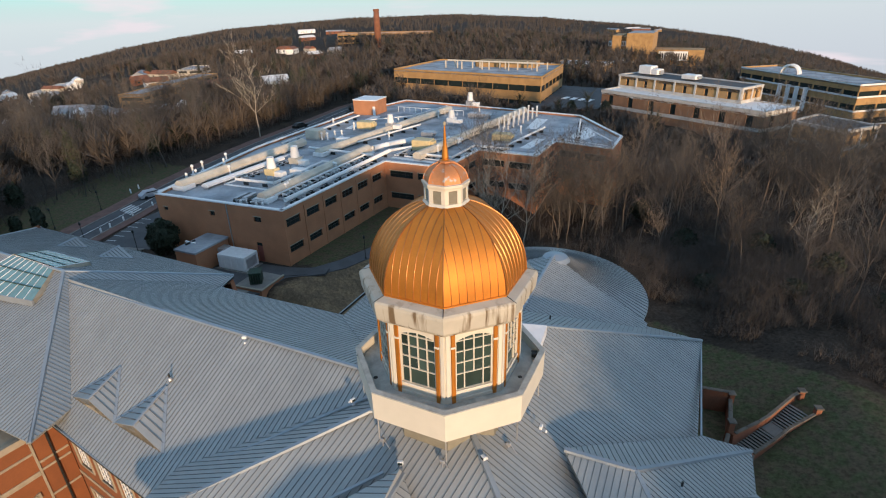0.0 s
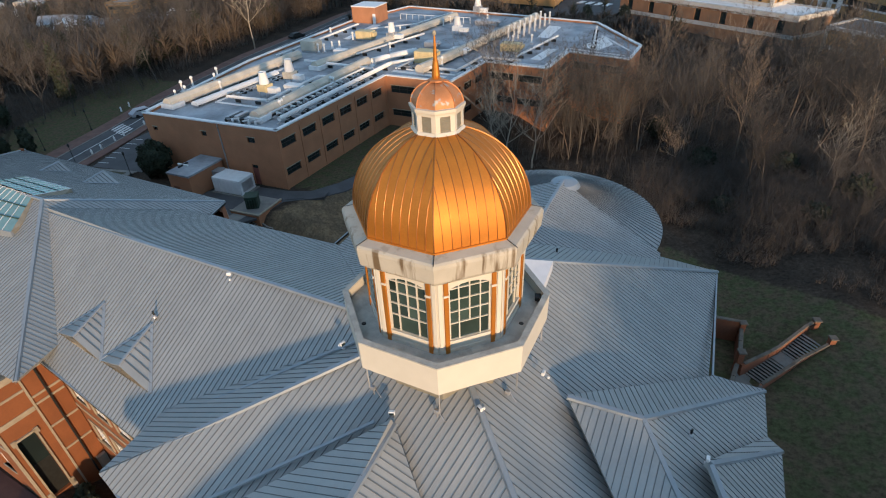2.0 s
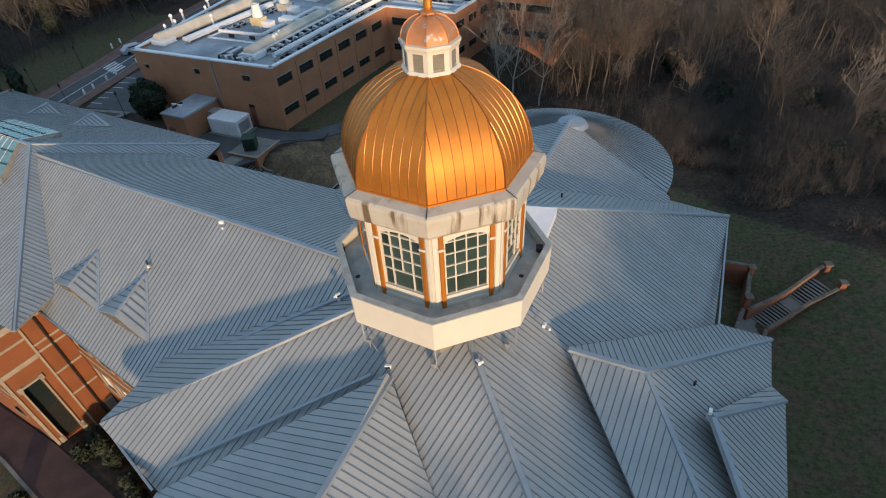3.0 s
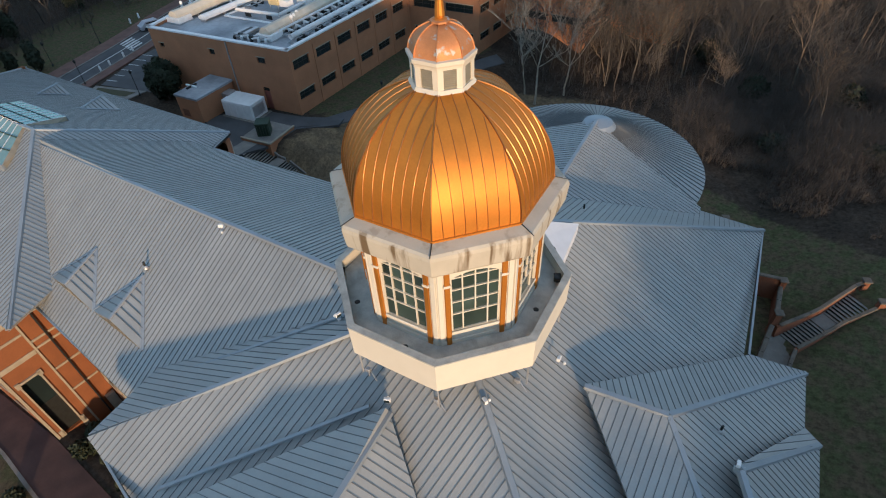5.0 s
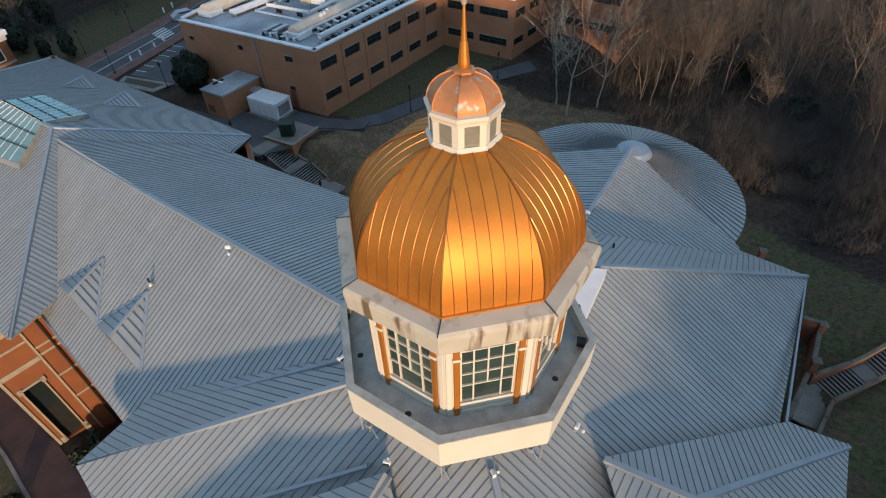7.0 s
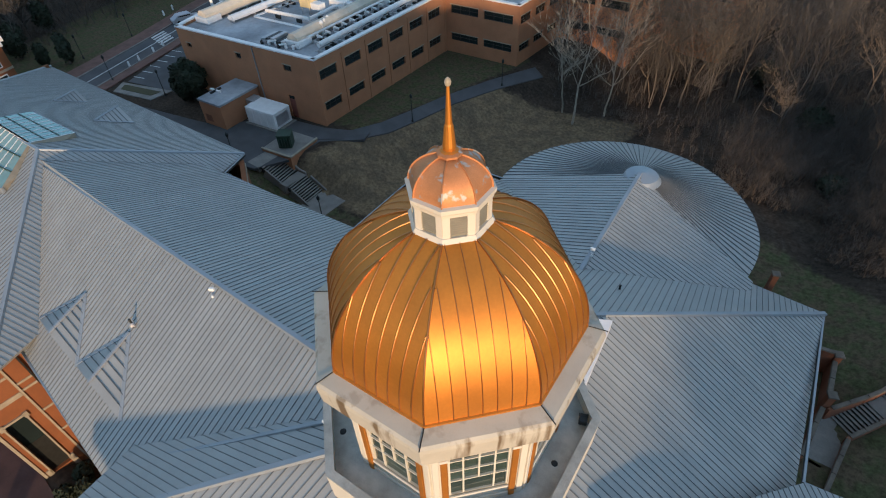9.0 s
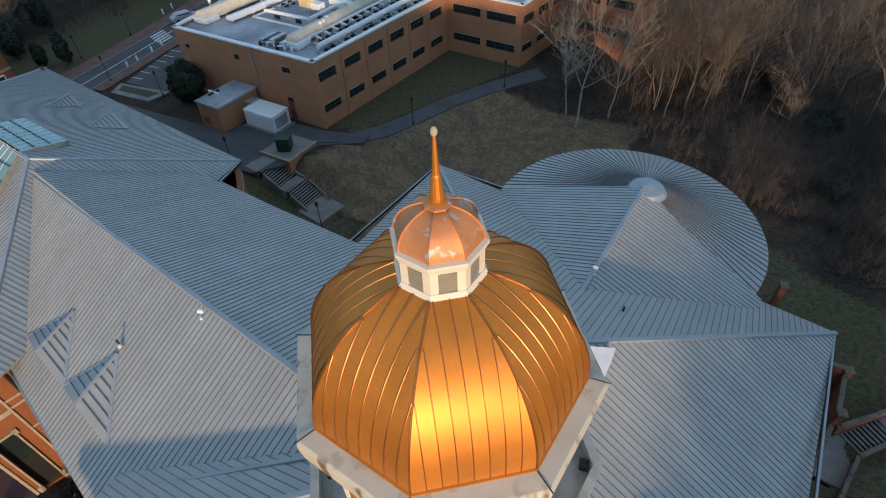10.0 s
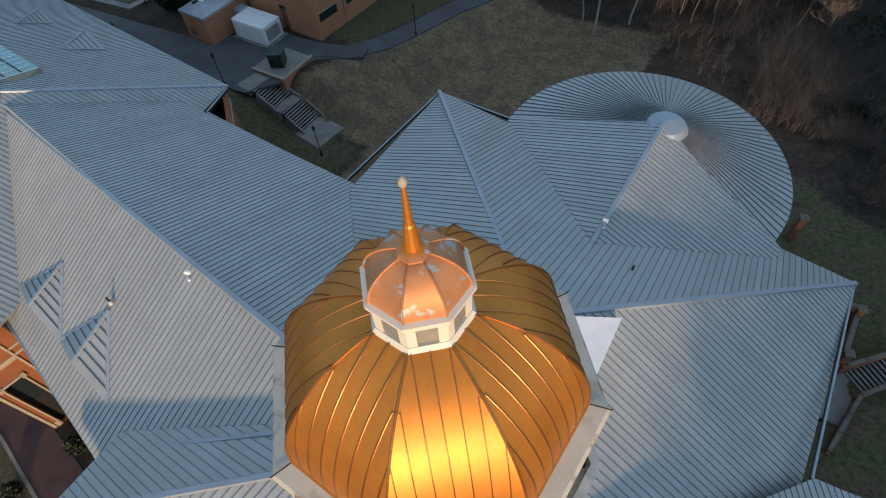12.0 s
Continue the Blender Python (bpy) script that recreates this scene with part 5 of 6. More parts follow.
boxed("lid", tr, TRANSFORMER, -0.82, -0.82, 1.48, 0.82, 0.82, 1.62, "", 0.04)
for i in range(5):
    boxed("cooling_fin", tr, TRANSFORMER, -0.6 + i * 0.3, -0.95, 0.2, -0.54 + i * 0.3, -0.74, 1.3)
pad = thing("transformer_pad", "concrete pad with a brick retaining side", "concrete pad", at=(-39.6, 25.9, 0), turn=4)
boxed("slab", pad, CONCRETE, -2.1, -2.1, 0.1, 2.1, 2.3, 0.35)
boxed("coping", pad, STONE, -2.2, -2.25, 0.3, 2.2, -2.0, 0.45)
boxed("coping", pad, STONE, 2.0, -2.25, 0.3, 2.25, 2.4, 0.45)
boxed("brick_side", pad, BRICK, -2.1, -2.2, -3.2, 2.18, -2.02, 0.31)
boxed("brick_side", pad, BRICK, 2.02, -2.2, -3.2, 2.2, 2.3, 0.31)


def stair(name, label, a, b, za, zb, width, steps, walls=True, group=""):
    """A straight flight from plan point a at height za to b at height zb."""
    a, b = Vector((*a, 0)), Vector((*b, 0))
    d = b - a
    t = thing(name, label, "stairs", group, (a.x, a.y, 0), math.degrees(math.atan2(d.y, d.x)))
    L = d.length
    for i in range(steps):
        x0, x1 = L * i / steps, L * (i + 1) / steps
        z = za + (zb - za) * ((i + 1) / steps if zb > za else i / steps)
        boxed("tread", t, CONCRETE, x0 - 0.03, -width / 2, z - 0.05, x0 + (x1 - x0) * 0.6, width / 2, z, "", 0.01)
        # near-black riser shows behind the short tread: step shade put into colour
        boxed("riser", t, DARKMETAL, x0 + 0.0, -width / 2, z - 0.6, x1, width / 2, z - 0.05, "", 0)
    return t


stair("garden_steps", "concrete steps with pale treads beside the retaining wall", (-37.0, 22.75), (-39.3, 22.5), -1.4, 0.02, 2.7, 9, group="court steps")
stair("garden_steps", "concrete steps with pale treads beside the retaining wall", (-33.5, 22.8), (-35.8, 22.7), -2.75, -1.4, 2.7, 9, group="court steps")
t = thing("step_landing", "grey concrete landing at the foot of the steps", "landing", at=(-31.9, 22.4, -2.8), turn=-4)
boxed("slab", t, CONCRETE, -1.7, -1.8, -0.6, 1.7, 1.8, 0.05)
t = thing("upper_landing", "grey concrete landing at the head of the steps", "landing", at=(-40.2, 22.6, 0.0), turn=-4)
boxed("slab", t, CONCRETE, -1.0, -1.6, -0.6, 0.95, 1.4, 0.05)
t = thing("mid_landing", "grey concrete landing between two flights of steps", "landing", at=(-36.4, 22.7, -1.42), turn=-3)
boxed("slab", t, CONCRETE, -0.62, -1.4, -1.6, 0.62, 1.4, 0.02)
for y0 in (-1.5, 1.5):
    t = tagged(new("step_wall"), "low concrete cheek wall beside the steps", "wall", "step cheek walls")
    for p, q in (((-39.3, 22.5, 0.0), (-37.0, 22.75, -1.4)), ((-37.0, 22.75, -1.4), (-35.8, 22.7, -1.4)), ((-35.8, 22.7, -1.4), (-33.5, 22.8, -2.8))):
        s = (Vector(q) - Vector(p)).cross(Vector((0, 0, 1))).normalized() * -y0
        part("cheek", mesh_of("cheek", *bar_data(Vector(p) + s - Vector((0, 0, 1.3)), Vector(q) + s - Vector((0, 0, 1.3)), 0.26, 1.55), CONCRETE), t)


def lamp_post(x, y, h=3.6):
    t = thing("lamp_post", "thin black lamp post beside the path", "lamp post", "black lamp posts", (x, y, land(x, y)))
    part("pole", mesh_of("pole", *lathe_data([(0.09, 0), (0.07, 0.4), (0.045, 0.5), (0.04, h - 0.5)], 8), DARKMETAL), t)
    part("base", mesh_of("base", *lathe_data([(0.16, 0), (0.14, 0.25), (0.08, 0.35)], 8), DARKMETAL), t)
    part("lantern_head", mesh_of("lantern_head", *lathe_data([(0.05, h - 0.5), (0.14, h - 0.42), (0.17, h - 0.1), (0.08, h), (0.02, h + 0.12)], 8), DARKMETAL), t)


for x, y in ((-29.4, 19.97), (-31.1, 38.1), (-26.4, 51.8), (-63.1, 26.1), (-73.6, 25.0), (-84.6, 27.0), (-86.0, 36.0), (-42.5, 20.5), (-56.0, 18.6), (-66.0, 17.6)):
    lamp_post(x, y)


# ---- roads and paths ----
def paved(name, ring, mat, label, cat, lift=0.04):
    v, f = prism_data(ring, lift - 0.29, lift)
    return tagged(new(name, mesh_of(name, v, f, mat)), label, cat, kind="structure")


def ribbon(name, points, width, mat, label, cat, lift=0.05):
    pts = []
    for p, q in zip(points, points[1:]):
        n = max(2, int((Vector(q) - Vector(p)).length / 1.2))
        pts += [Vector(p).lerp(Vector(q), i / n) for i in range(n)]
    pts.append(Vector(points[-1]))
    v, f = [], []
    for i, p in enumerate(pts):
        d = (pts[min(i + 1, len(pts) - 1)] - pts[max(i - 1, 0)]).normalized()
        s = Vector((-d.y, d.x)) * width / 2
        for q in (p + s, p - s):
            v += [(q.x, q.y, land(q.x, q.y) + lift + 0.06), (q.x, q.y, land(q.x, q.y) - 0.3)]
    for i in range(len(pts) - 1):
        k = 4 * i
        f += [(k, k + 2, k + 6, k + 4), (k, k + 4, k + 5, k + 1), (k + 2, k + 3, k + 7, k + 6)]
    return tagged(new(name, mesh_of(name, v, f, mat)), label, cat, kind="structure")


paved("drive_service", [(-80, 17), (-72, 21.2), (-50.6, 24.5), (-46, 30.0), (-38.9, 31.0), (-33.6, 33.0), (-33.2, 31.4), (-37.3, 28.4), (-37.5, 24.0), (-39.6, 20.6), (-64, 16.0), (-80, 10)][::-1], ASPHALT, "dark asphalt service drive behind the building", "road")
ribbon("path_lab", [(-38.2, 29.4), (-34.9, 31.6), (-32.9, 35.0), (-31.6, 39.0), (-30.0, 44.5), (-27.4, 51.0), (-24, 58)], 1.9, ASPHALT, "narrow asphalt path across the slope", "path", 0.06)
ROAD = [(-66, -30), (-71, 0), (-76.2, 23), (-79.9, 36.2), (-84.6, 50), (-88, 62), (-91.5, 78), (-97, 108), (-104, 140), (-106, 175)]
ribbon("road_campus", ROAD, 5.2, ASPHALT, "grey asphalt campus road", "road", 0.05)
ribbon("sidewalk_road", [(x - 4.2, y + 0.8) for x, y in ROAD], 3.0, BRICKWALK, "red brick sidewalk along the road", "sidewalk", 0.1)
ribbon("sidewalk_lot", [(x + 3.7, y - 0.6) for x, y in ROAD[2:5]], 1.9, BRICKWALK, "red brick sidewalk between the road and the lot", "sidewalk", 0.1)
ribbon("kerb_road", [(x + 2.7, y - 0.4) for x, y in ROAD], 0.25, CONCRETE, "pale concrete kerb", "kerb", 0.14)
ribbon("kerb_verge", [(x - 2.65, y + 0.4) for x, y in ROAD], 0.25, CONCRETE, "pale concrete kerb", "kerb", 0.14)
ribbon("road_line", ROAD, 0.15, PAINT, "thin centre line on the road", "road marking", 0.065)
paved("parking_lot", [(-62.5, 27.4), (-71.4, 25.9), (-75.0, 35.5), (-75.6, 42), (-66.0, 38)], ASPHALT, "small grey parking lot", "parking lot", 0.05)
paved("kerb_island", [(-63.6, 24.2), (-70.3, 23.0), (-71.7, 25.3), (-63.3, 27.3)], CONCRETE, "pale concrete kerb island", "kerb", 0.12)
paved("island_grass", [(-64.6, 24.9), (-69.9, 23.9), (-70.7, 25.0), (-64.4, 26.3)], GRASS, "patch of grass inside the kerb island", "grass", 0.16)
for i in range(6):
    paved("bay_line", [(-70.2 - i * 0.62, 27.6 + i * 1.7), (-72.0 - i * 0.62, 27.2 + i * 1.7), (-72.0 - i * 0.62, 27.33 + i * 1.7), (-70.2 - i * 0.62, 27.73 + i * 1.7)][::-1], PAINT, "white painted bay line on the asphalt", "road marking", 0.06)
for i in range(6):
    x, y = -83.2 + i * 0.88, 38.6 - 0.2 * i
    paved("crossing_bar", [(x, y - 1.4), (x + 0.45, y - 1.5), (x - 0.35, y + 1.4), (x - 0.8, y + 1.5)], PAINT, "white zebra crossing bar on the road", "road marking", 0.13)
paved("plaza", [(-75, -8.6), (-25.8, -10.1), (-12.6, -11.5), (-9.5, -17), (-9, -32), (-15, -32), (-17, -16.5), (-20.7, -13.5), (-28, -12.5), (-44, -11.6), (-75, -11)][::-1], PAVER, "dark red brick paved plaza before the entrance", "plaza", -1.2)
ribbon("edging_plaza", [(-75, -11), (-44, -11.6), (-28, -12.5), (-20.7, -13.5), (-17, -16.5), (-15, -32)], 0.22, CONCRETE, "pale concrete edging along the brick path", "edging", 0.04)
for x, y in ((-75.6, 28.9), (-76.2, 30.9), (-77.0, 33.9), (-77.5, 36.0), (-78.8, 41.0), (-89.5, 44.5), (-90.5, 47.0)):
    t = thing("bollard", "short pale bollard at the roadside", "bollard", "roadside bollards", (x, y, land(x, y)))
    part("shaft", mesh_of("shaft", *lathe_data([(0.15, 0), (0.15, 0.75), (0.05, 0.9)], 10), WHITE), t)


def car(x, y, turn, paint=CARPAINT, van=False, label="silver car parked at the kerb"):
    t = thing("van" if van else "car", label, "van" if van else "car", "parked vehicles", (x, y, land(x, y) + 0.06), turn)
    L, W, H = (5.4, 2.0, 2.1) if van else (4.5, 1.8, 1.42)
    prof = [(-L / 2, 0.3), (L / 2, 0.3), (L / 2, 0.72), (L * 0.3, 0.85), (L * 0.16, H), (-L * 0.28, H), (-L * 0.45, 0.88), (-L / 2, 0.8)]
    if van:
        prof = [(-L / 2, 0.35), (L / 2, 0.35), (L / 2, 0.95), (L * 0.36, 1.15), (L * 0.28, H), (-L / 2, H)]
    n = len(prof)
    v = [(px, s * W / 2 * (0.86 if pz > 1.0 else 1), pz) for s in (-1, 1) for px, pz in prof]
    f = [tuple(range(n)), tuple(range(2 * n - 1, n - 1, -1))] + [(i, n + i, n + (i + 1) % n, (i + 1) % n) for i in range(n)]
    part("body", mesh_of("body", v, f, paint), t)
    part("side_glass", mesh_of("side_glass", *box_data(-L * 0.27, -W / 2 * 0.93, 0.92, L * 0.15, W / 2 * 0.93, H - 0.12), GLASS), t)
    for sx in (-L * 0.31, L * 0.31):
        for sy in (-W / 2, W / 2):
            vv, ff = lathe_data([(0.3, -0.1), (0.33, -0.06), (0.33, 0.06), (0.3, 0.1)], 14)
            part("wheel", mesh_of("wheel", [(sx + a, sy + c, 0.33 + b) for a, b, c in vv], ff, TYRE), t)


car(-83.4, 44.6, 72)
car(-98.0, 106.0, 80, DARKMETAL, False, "dark car on the campus road")
for i in range(4):
    car(-36 + i * 3.0, 176 - i * 1.0, 80, WHITE, True, "white van in the far lot")


# ---- neighbouring brick building ----
near = thing("brick_hall", "red brick hall with a heavy white cornice", "building", at=(-82.2, 17.2, 0), turn=14)
boxed("wall", near, REDBRICK, -14, -9, -1, 0, 0, 6.6, "", 0)
boxed("cornice", near, WHITE, -14.2, -9.6, 6.5, 0.5, 0.5, 7.2, "heavy white cornice", 0.08)
boxed("frieze", near, WHITE, -14.1, -9.3, 5.9, 0.2, 0.2, 6.55, "", 0.02)
boxed("roof_deck", near, FLATROOF, -14, -9.3, 7.15, 0.2, 0.2, 7.3)
for k in range(3):
    for z in (0.8, 3.6):
        win = boxed("window", near, WHITE, -0.1, -8.0 + k * 2.7, z, 0.06, -6.6 + k * 2.7, z + 1.9, "", 0)
        boxed("pane", near, GLASS, -0.1, -7.88 + k * 2.7, z + 0.12, 0.08, -6.72 + k * 2.7, z + 1.78, "", 0)
for z in (3.0, 0.2):
    boxed("stone_band", near, STONE, -14.05, -9.05, z, 0.05, 0.05, z + 0.3, "", 0)

# ---- steps and brick piers on the lawn side ----
def pier(x, y, top, base=-3.2, half=0.23):
    t = thing("brick_pier", "square brick pier darkened for shade, with a stone cap", "pier", "lawn piers", (x, y, 0), 20)
    # brown brick puts the lawn's shade into the colour of the piers
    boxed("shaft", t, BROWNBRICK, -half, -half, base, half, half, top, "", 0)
    boxed("cap", t, BROWNCAP, -half - 0.1, -half - 0.1, top - 0.01, half + 0.1, half + 0.1, top + 0.14, "grey-brown stone cap", 0.04)


for x, y, top in ((15.62, 27.5, -0.6), (15.6, 23.4, -0.5), (10.2, 33.4, -0.2), (21.3, 29.9, -0.2), (22.4, 28.0, -0.3)):
    pier(x, y, top)


def low_wall(points, width=0.3, height=0.9, label="low brick wall darkened for shade, with a stone coping"):
    t = tagged(new("garden_wall"), label, "garden wall", "lawn walls")
    for p, q in zip(points, points[1:]):
        p, q = Vector(p), Vector(q)
        # darker brown brick here stands in for shade on the walls
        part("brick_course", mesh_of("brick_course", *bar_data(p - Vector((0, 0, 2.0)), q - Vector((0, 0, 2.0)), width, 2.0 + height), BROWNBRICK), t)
        n = max(1, int((q - p).length / 1.2))
        for i in range(n):
            a, b = p.lerp(q, i / n), p.lerp(q, (i + 0.97) / n)
            part("coping_stone", mesh_of("coping_stone", *bar_data(a + Vector((0, 0, height)), b + Vector((0, 0, height)), width + 0.08, 0.1), BROWNCAP), t)


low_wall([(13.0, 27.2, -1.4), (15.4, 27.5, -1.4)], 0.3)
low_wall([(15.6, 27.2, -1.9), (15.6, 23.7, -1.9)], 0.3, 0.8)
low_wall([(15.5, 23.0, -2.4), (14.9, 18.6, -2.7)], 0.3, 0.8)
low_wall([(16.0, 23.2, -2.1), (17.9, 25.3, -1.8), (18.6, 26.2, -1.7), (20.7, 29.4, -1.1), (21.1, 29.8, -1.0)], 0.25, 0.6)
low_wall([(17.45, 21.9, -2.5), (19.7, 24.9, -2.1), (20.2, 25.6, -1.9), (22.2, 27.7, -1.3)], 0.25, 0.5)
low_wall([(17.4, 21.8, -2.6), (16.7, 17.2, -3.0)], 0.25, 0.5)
stair("lawn_steps", "concrete steps with shade coloured into the risers, between brick walls", (17.1, 23.0), (18.6, 25.1), -2.75, -1.95, 1.9, 9, group="lawn steps")
stair("lawn_steps", "concrete steps with shade coloured into the risers, between brick walls", (19.5, 26.2), (21.2, 28.4), -1.95, -1.15, 1.9, 9, group="lawn steps")
stair("lawn_steps", "concrete steps going down beside the building", (16.0, 17.4), (16.2, 19.4), -3.9, -2.8, 1.7, 6, group="lawn steps")
for ring, z in (([(15.4, 19.4), (17.0, 19.4), (17.9, 22.4), (16.2, 23.7), (15.5, 23.0)], -2.77), ([(17.8, 25.7), (19.35, 24.5), (20.3, 25.6), (18.7, 26.8)], -1.93)):
    t = tagged(new("stair_landing"), "grey concrete landing between lawn steps", "landing", "lawn landings")
    part("slab", mesh_of("slab", *prism_data(ring, z - 0.8, z), CONCRETE), t)


# ---- distant buildings ----
HOMES_AT = []


def far_building(label, ring, z0, z1, mat, floors, band, roofmat=None, parapet=0.6, group="", columns=0, thick=0.3):
    """A far block with ribbon windows: floors are (low, high) of each glass band."""
    t = thing("campus_building", label, "building", group)
    n = len(ring)
    zs = [z0]
    for a, b in floors:
        zs += [a, b]
    zs.append(z1)
    for i in range(n):
        p, q = ring[i], ring[(i + 1) % n]
        L = (Vector(q) - Vector(p)).length
        d = Vector(q) - Vector(p)
        m = Matrix.Translation((*p, 0)) @ pose(0, 0, 0, 0, 0, math.degrees(math.atan2(d.y, d.x)))
        for k in range(0, len(zs) - 1, 2):
            w = part("wall_band", mesh_of("wall_band", *box_data(0, 0, zs[k], L, 0.5, zs[k + 1]), mat), t)
            w.matrix_basis = m
            if band:
                w = part("stone_band", mesh_of("stone_band", *box_data(0, -0.12, zs[k + 1] - 0.55, L, 0.3, zs[k + 1]), band), t)
                w.matrix_basis = m
        for a, b in floors:
            bays = max(1, int(L / 6))
            for c in range(bays):
                x0, x1 = L * c / bays, L * (c + 1) / bays
                w = part("window_band", mesh_of("window_band", *box_data(x0 + thick, 0.25, a, x1 - thick, 0.35, b), GLASS), t)
                w.matrix_basis = m
                w = part("bay_pier", mesh_of("bay_pier", *box_data(x0 - (thick if c else 0), 0.1 if not columns else -0.1, a, x0 + thick + 0.05 + columns, 0.45, b), band if columns and band else mat), t)
                w.matrix_basis = m
    part("flat_roof", mesh_of("flat_roof", *prism_data(ring, z1 - 1.0, z1 - parapet), roofmat or FLATROOF), t)
    return t


far_building("tan brick office building with dark ribbon windows", [(-102.7, 170), (-41.3, 162), (-43.5, 199), (-100, 207)], -6, 9.1, TANBRICK, [(-1.4, 0.9), (3.9, 5.9)], None, thick=0.06)
t = thing("roof_frame", "pale steel screen frame on the office roof", "roof frame")
for k in range(16):
    x, y = -86 + k * 2.7, 182 + 3 * math.sin(k * 1.7)
    boxed("post", t, BUFF, x - 0.2, y - 0.2, 8.4, x + 0.2, y + 0.2, 11.2, "", 0)
part("beam", mesh_of("beam", *bar_data((-86, 184, 10.9), (-46, 180, 10.9), 0.6, 0.5), BUFF), t)
boxed("plant_box", t, TANBRICK, -76, 188, 8.4, -52, 196, 10.6)
def bay_building(label, ring, z0, z1, mat, floors, bay=6.6, win=1.5, fascia=0.9, posts=0.0, roofmat=None):
    """A block of brick bays with a tall slot window in each, pale bands between the storeys and a pale roof edge."""
    t = thing("campus_building", label, "building")
    for p, q in zip(ring, ring[1:] + ring[:1]):
        L = (Vector(q) - Vector(p)).length
        n = max(1, round(L / bay))
        op = [(L * (i + 0.5) / n - win / 2, L * (i + 0.5) / n + win / 2, lo, hi) for i in range(n) for lo, hi in floors]
        w = wall_with_openings("brick_wall", p, q, z0, z1 - fascia, op, mat, t, 0.5)
        for x0, x1, lo, hi in op:
            part("window_pane", mesh_of("window_pane", *box_data(x0, 0.3, lo, x1, 0.36, hi), GLASS), w)
        for lo, hi in floors:
            part("stone_band", mesh_of("stone_band", *box_data(0, -0.15, lo - 0.95, L, 0.3, lo - 0.05), PALECONC), w)
        part("fascia", mesh_of("fascia", *box_data(-0.2, -0.25, z1 - fascia, L + 0.2, 0.5, z1), PALECONC), w, "pale concrete roof edge")
        for i in range(n + 1 if posts else 0):
            x = min(max(L * i / n, posts / 2), L - posts / 2)
            part("post", mesh_of("post", *box_data(x - posts / 2, -0.2, z0, x + posts / 2, 0.2, z1 - fascia), PALECONC), w)
    part("flat_roof", mesh_of("flat_roof", *prism_data(ring, z1 - 1.4, z1 - 0.25), roofmat or FLATROOF), t)
    return t


bay_building("long brick teaching building with white concrete bands", [(-20.6, 156.5), (22.4, 132.6), (30, 143), (-13, 172)], -11, 6.6, DULLBRICK, [(-8.2, -6.0), (-3.4, -1.0), (2.4, 5.2)], 6.8, 1.7, 0.9, 0, WHITE)
bay_building("set-back upper storey with white posts", [(-17, 164), (17, 143.5), (22, 152), (-10, 174)], 6.3, 10.4, TANBRICK, [(7.2, 9.2)], 6.4, 1.1, 0.55, 0.55, ASPHALT)
bay_building("end wing of the teaching building with white posts", [(27.4, 126), (36.2, 117.8), (43.5, 126), (33.5, 136)], -11, 6.2, TANBRICK, [(-6, -3.8), (-1.2, 1.0), (2.6, 4.8)], 5.6, 1.0, 0.6, 0.6, ASPHALT)
for x, y, h in ((-9, 166, 2.4), (-7, 165, 1.6), (4, 157, 1.2)):
    t = thing("roof_unit", "white plant unit on the brick building's roof", "roof unit", "far roof units", (x, y, 10.5), -30)
    boxed("casing", t, WHITE, -2.2, -1.6, 0, 2.2, 1.6, h, "", 0.1)
    boxed("hood", t, STEEL, 2.1, -0.8, 0.3, 2.9, 0.8, h * 0.8)
tower = thing("campus_tower", "tall tan brick tower block with pale window panels", "building")
boxed("brick_shaft", tower, TANBRICK, -58.5, 400, -16, -52.5, 425, 7.0, "", 0)
boxed("brick_shaft", tower, TANBRICK, -48.5, 398, -16, -31, 428, 8.6, "", 0)
boxed("link", tower, TANBRICK, -53, 404, -16, -48, 424, 6.0, "", 0)
for x0, x1, y in ((-61.5, -58.4, 404), (-52.6, -48.4, 403.6)):
    for k in range(3):
        z = -11.5 + k * 5.6
        panel = boxed("window_panel", tower, WHITE, x0, y, z, x1, y + 2, z + 3.4, "pale concrete window panel", 0.05)
        for i in range(3):
            x = x0 + (x1 - x0) * (i + 0.5) / 3
            boxed("slit_pane", panel, GLASS, x - 0.28, y - 0.06, z + 0.6, x + 0.28, y + 0.1, z + 2.8, "", 0)
boxed("brick_wing", tower, TANBRICK, -31, 406, -16, 2, 424, -2.4, "", 0)
panel = boxed("window_panel", tower, WHITE, -27, 405.4, -9.5, -8, 406.4, -3.4, "pale panel with slit windows", 0.05)
for i in range(12):
    boxed("slit_pane", panel, GLASS, -26 + i * 1.5, 405.3, -8.4, -25.3 + i * 1.5, 405.6, -4.6, "", 0)
boxed("roof_slab", tower, FLATROOF, -48, 399, 8.55, -31.5, 427, 8.8, "", 0)
far_building("brick building with a tall white column porch", [(20, 249), (54, 205), (68, 216), (34, 260)], -16, 4.4, TANBRICK, [(-9, -7), (-4.2, -2.4), (0.4, 2.0)], WHITE, FLATROOF)
t = thing("column_porch", "tall white columns along the brick building front", "porch")
for k in range(4):
    x, y = 33.5 + k * 2.5, 230.2 - k * 3.2
    boxed("column", t, WHITE, x - 0.7, y - 0.7, -16, x + 0.7, y + 0.7, 0.6)
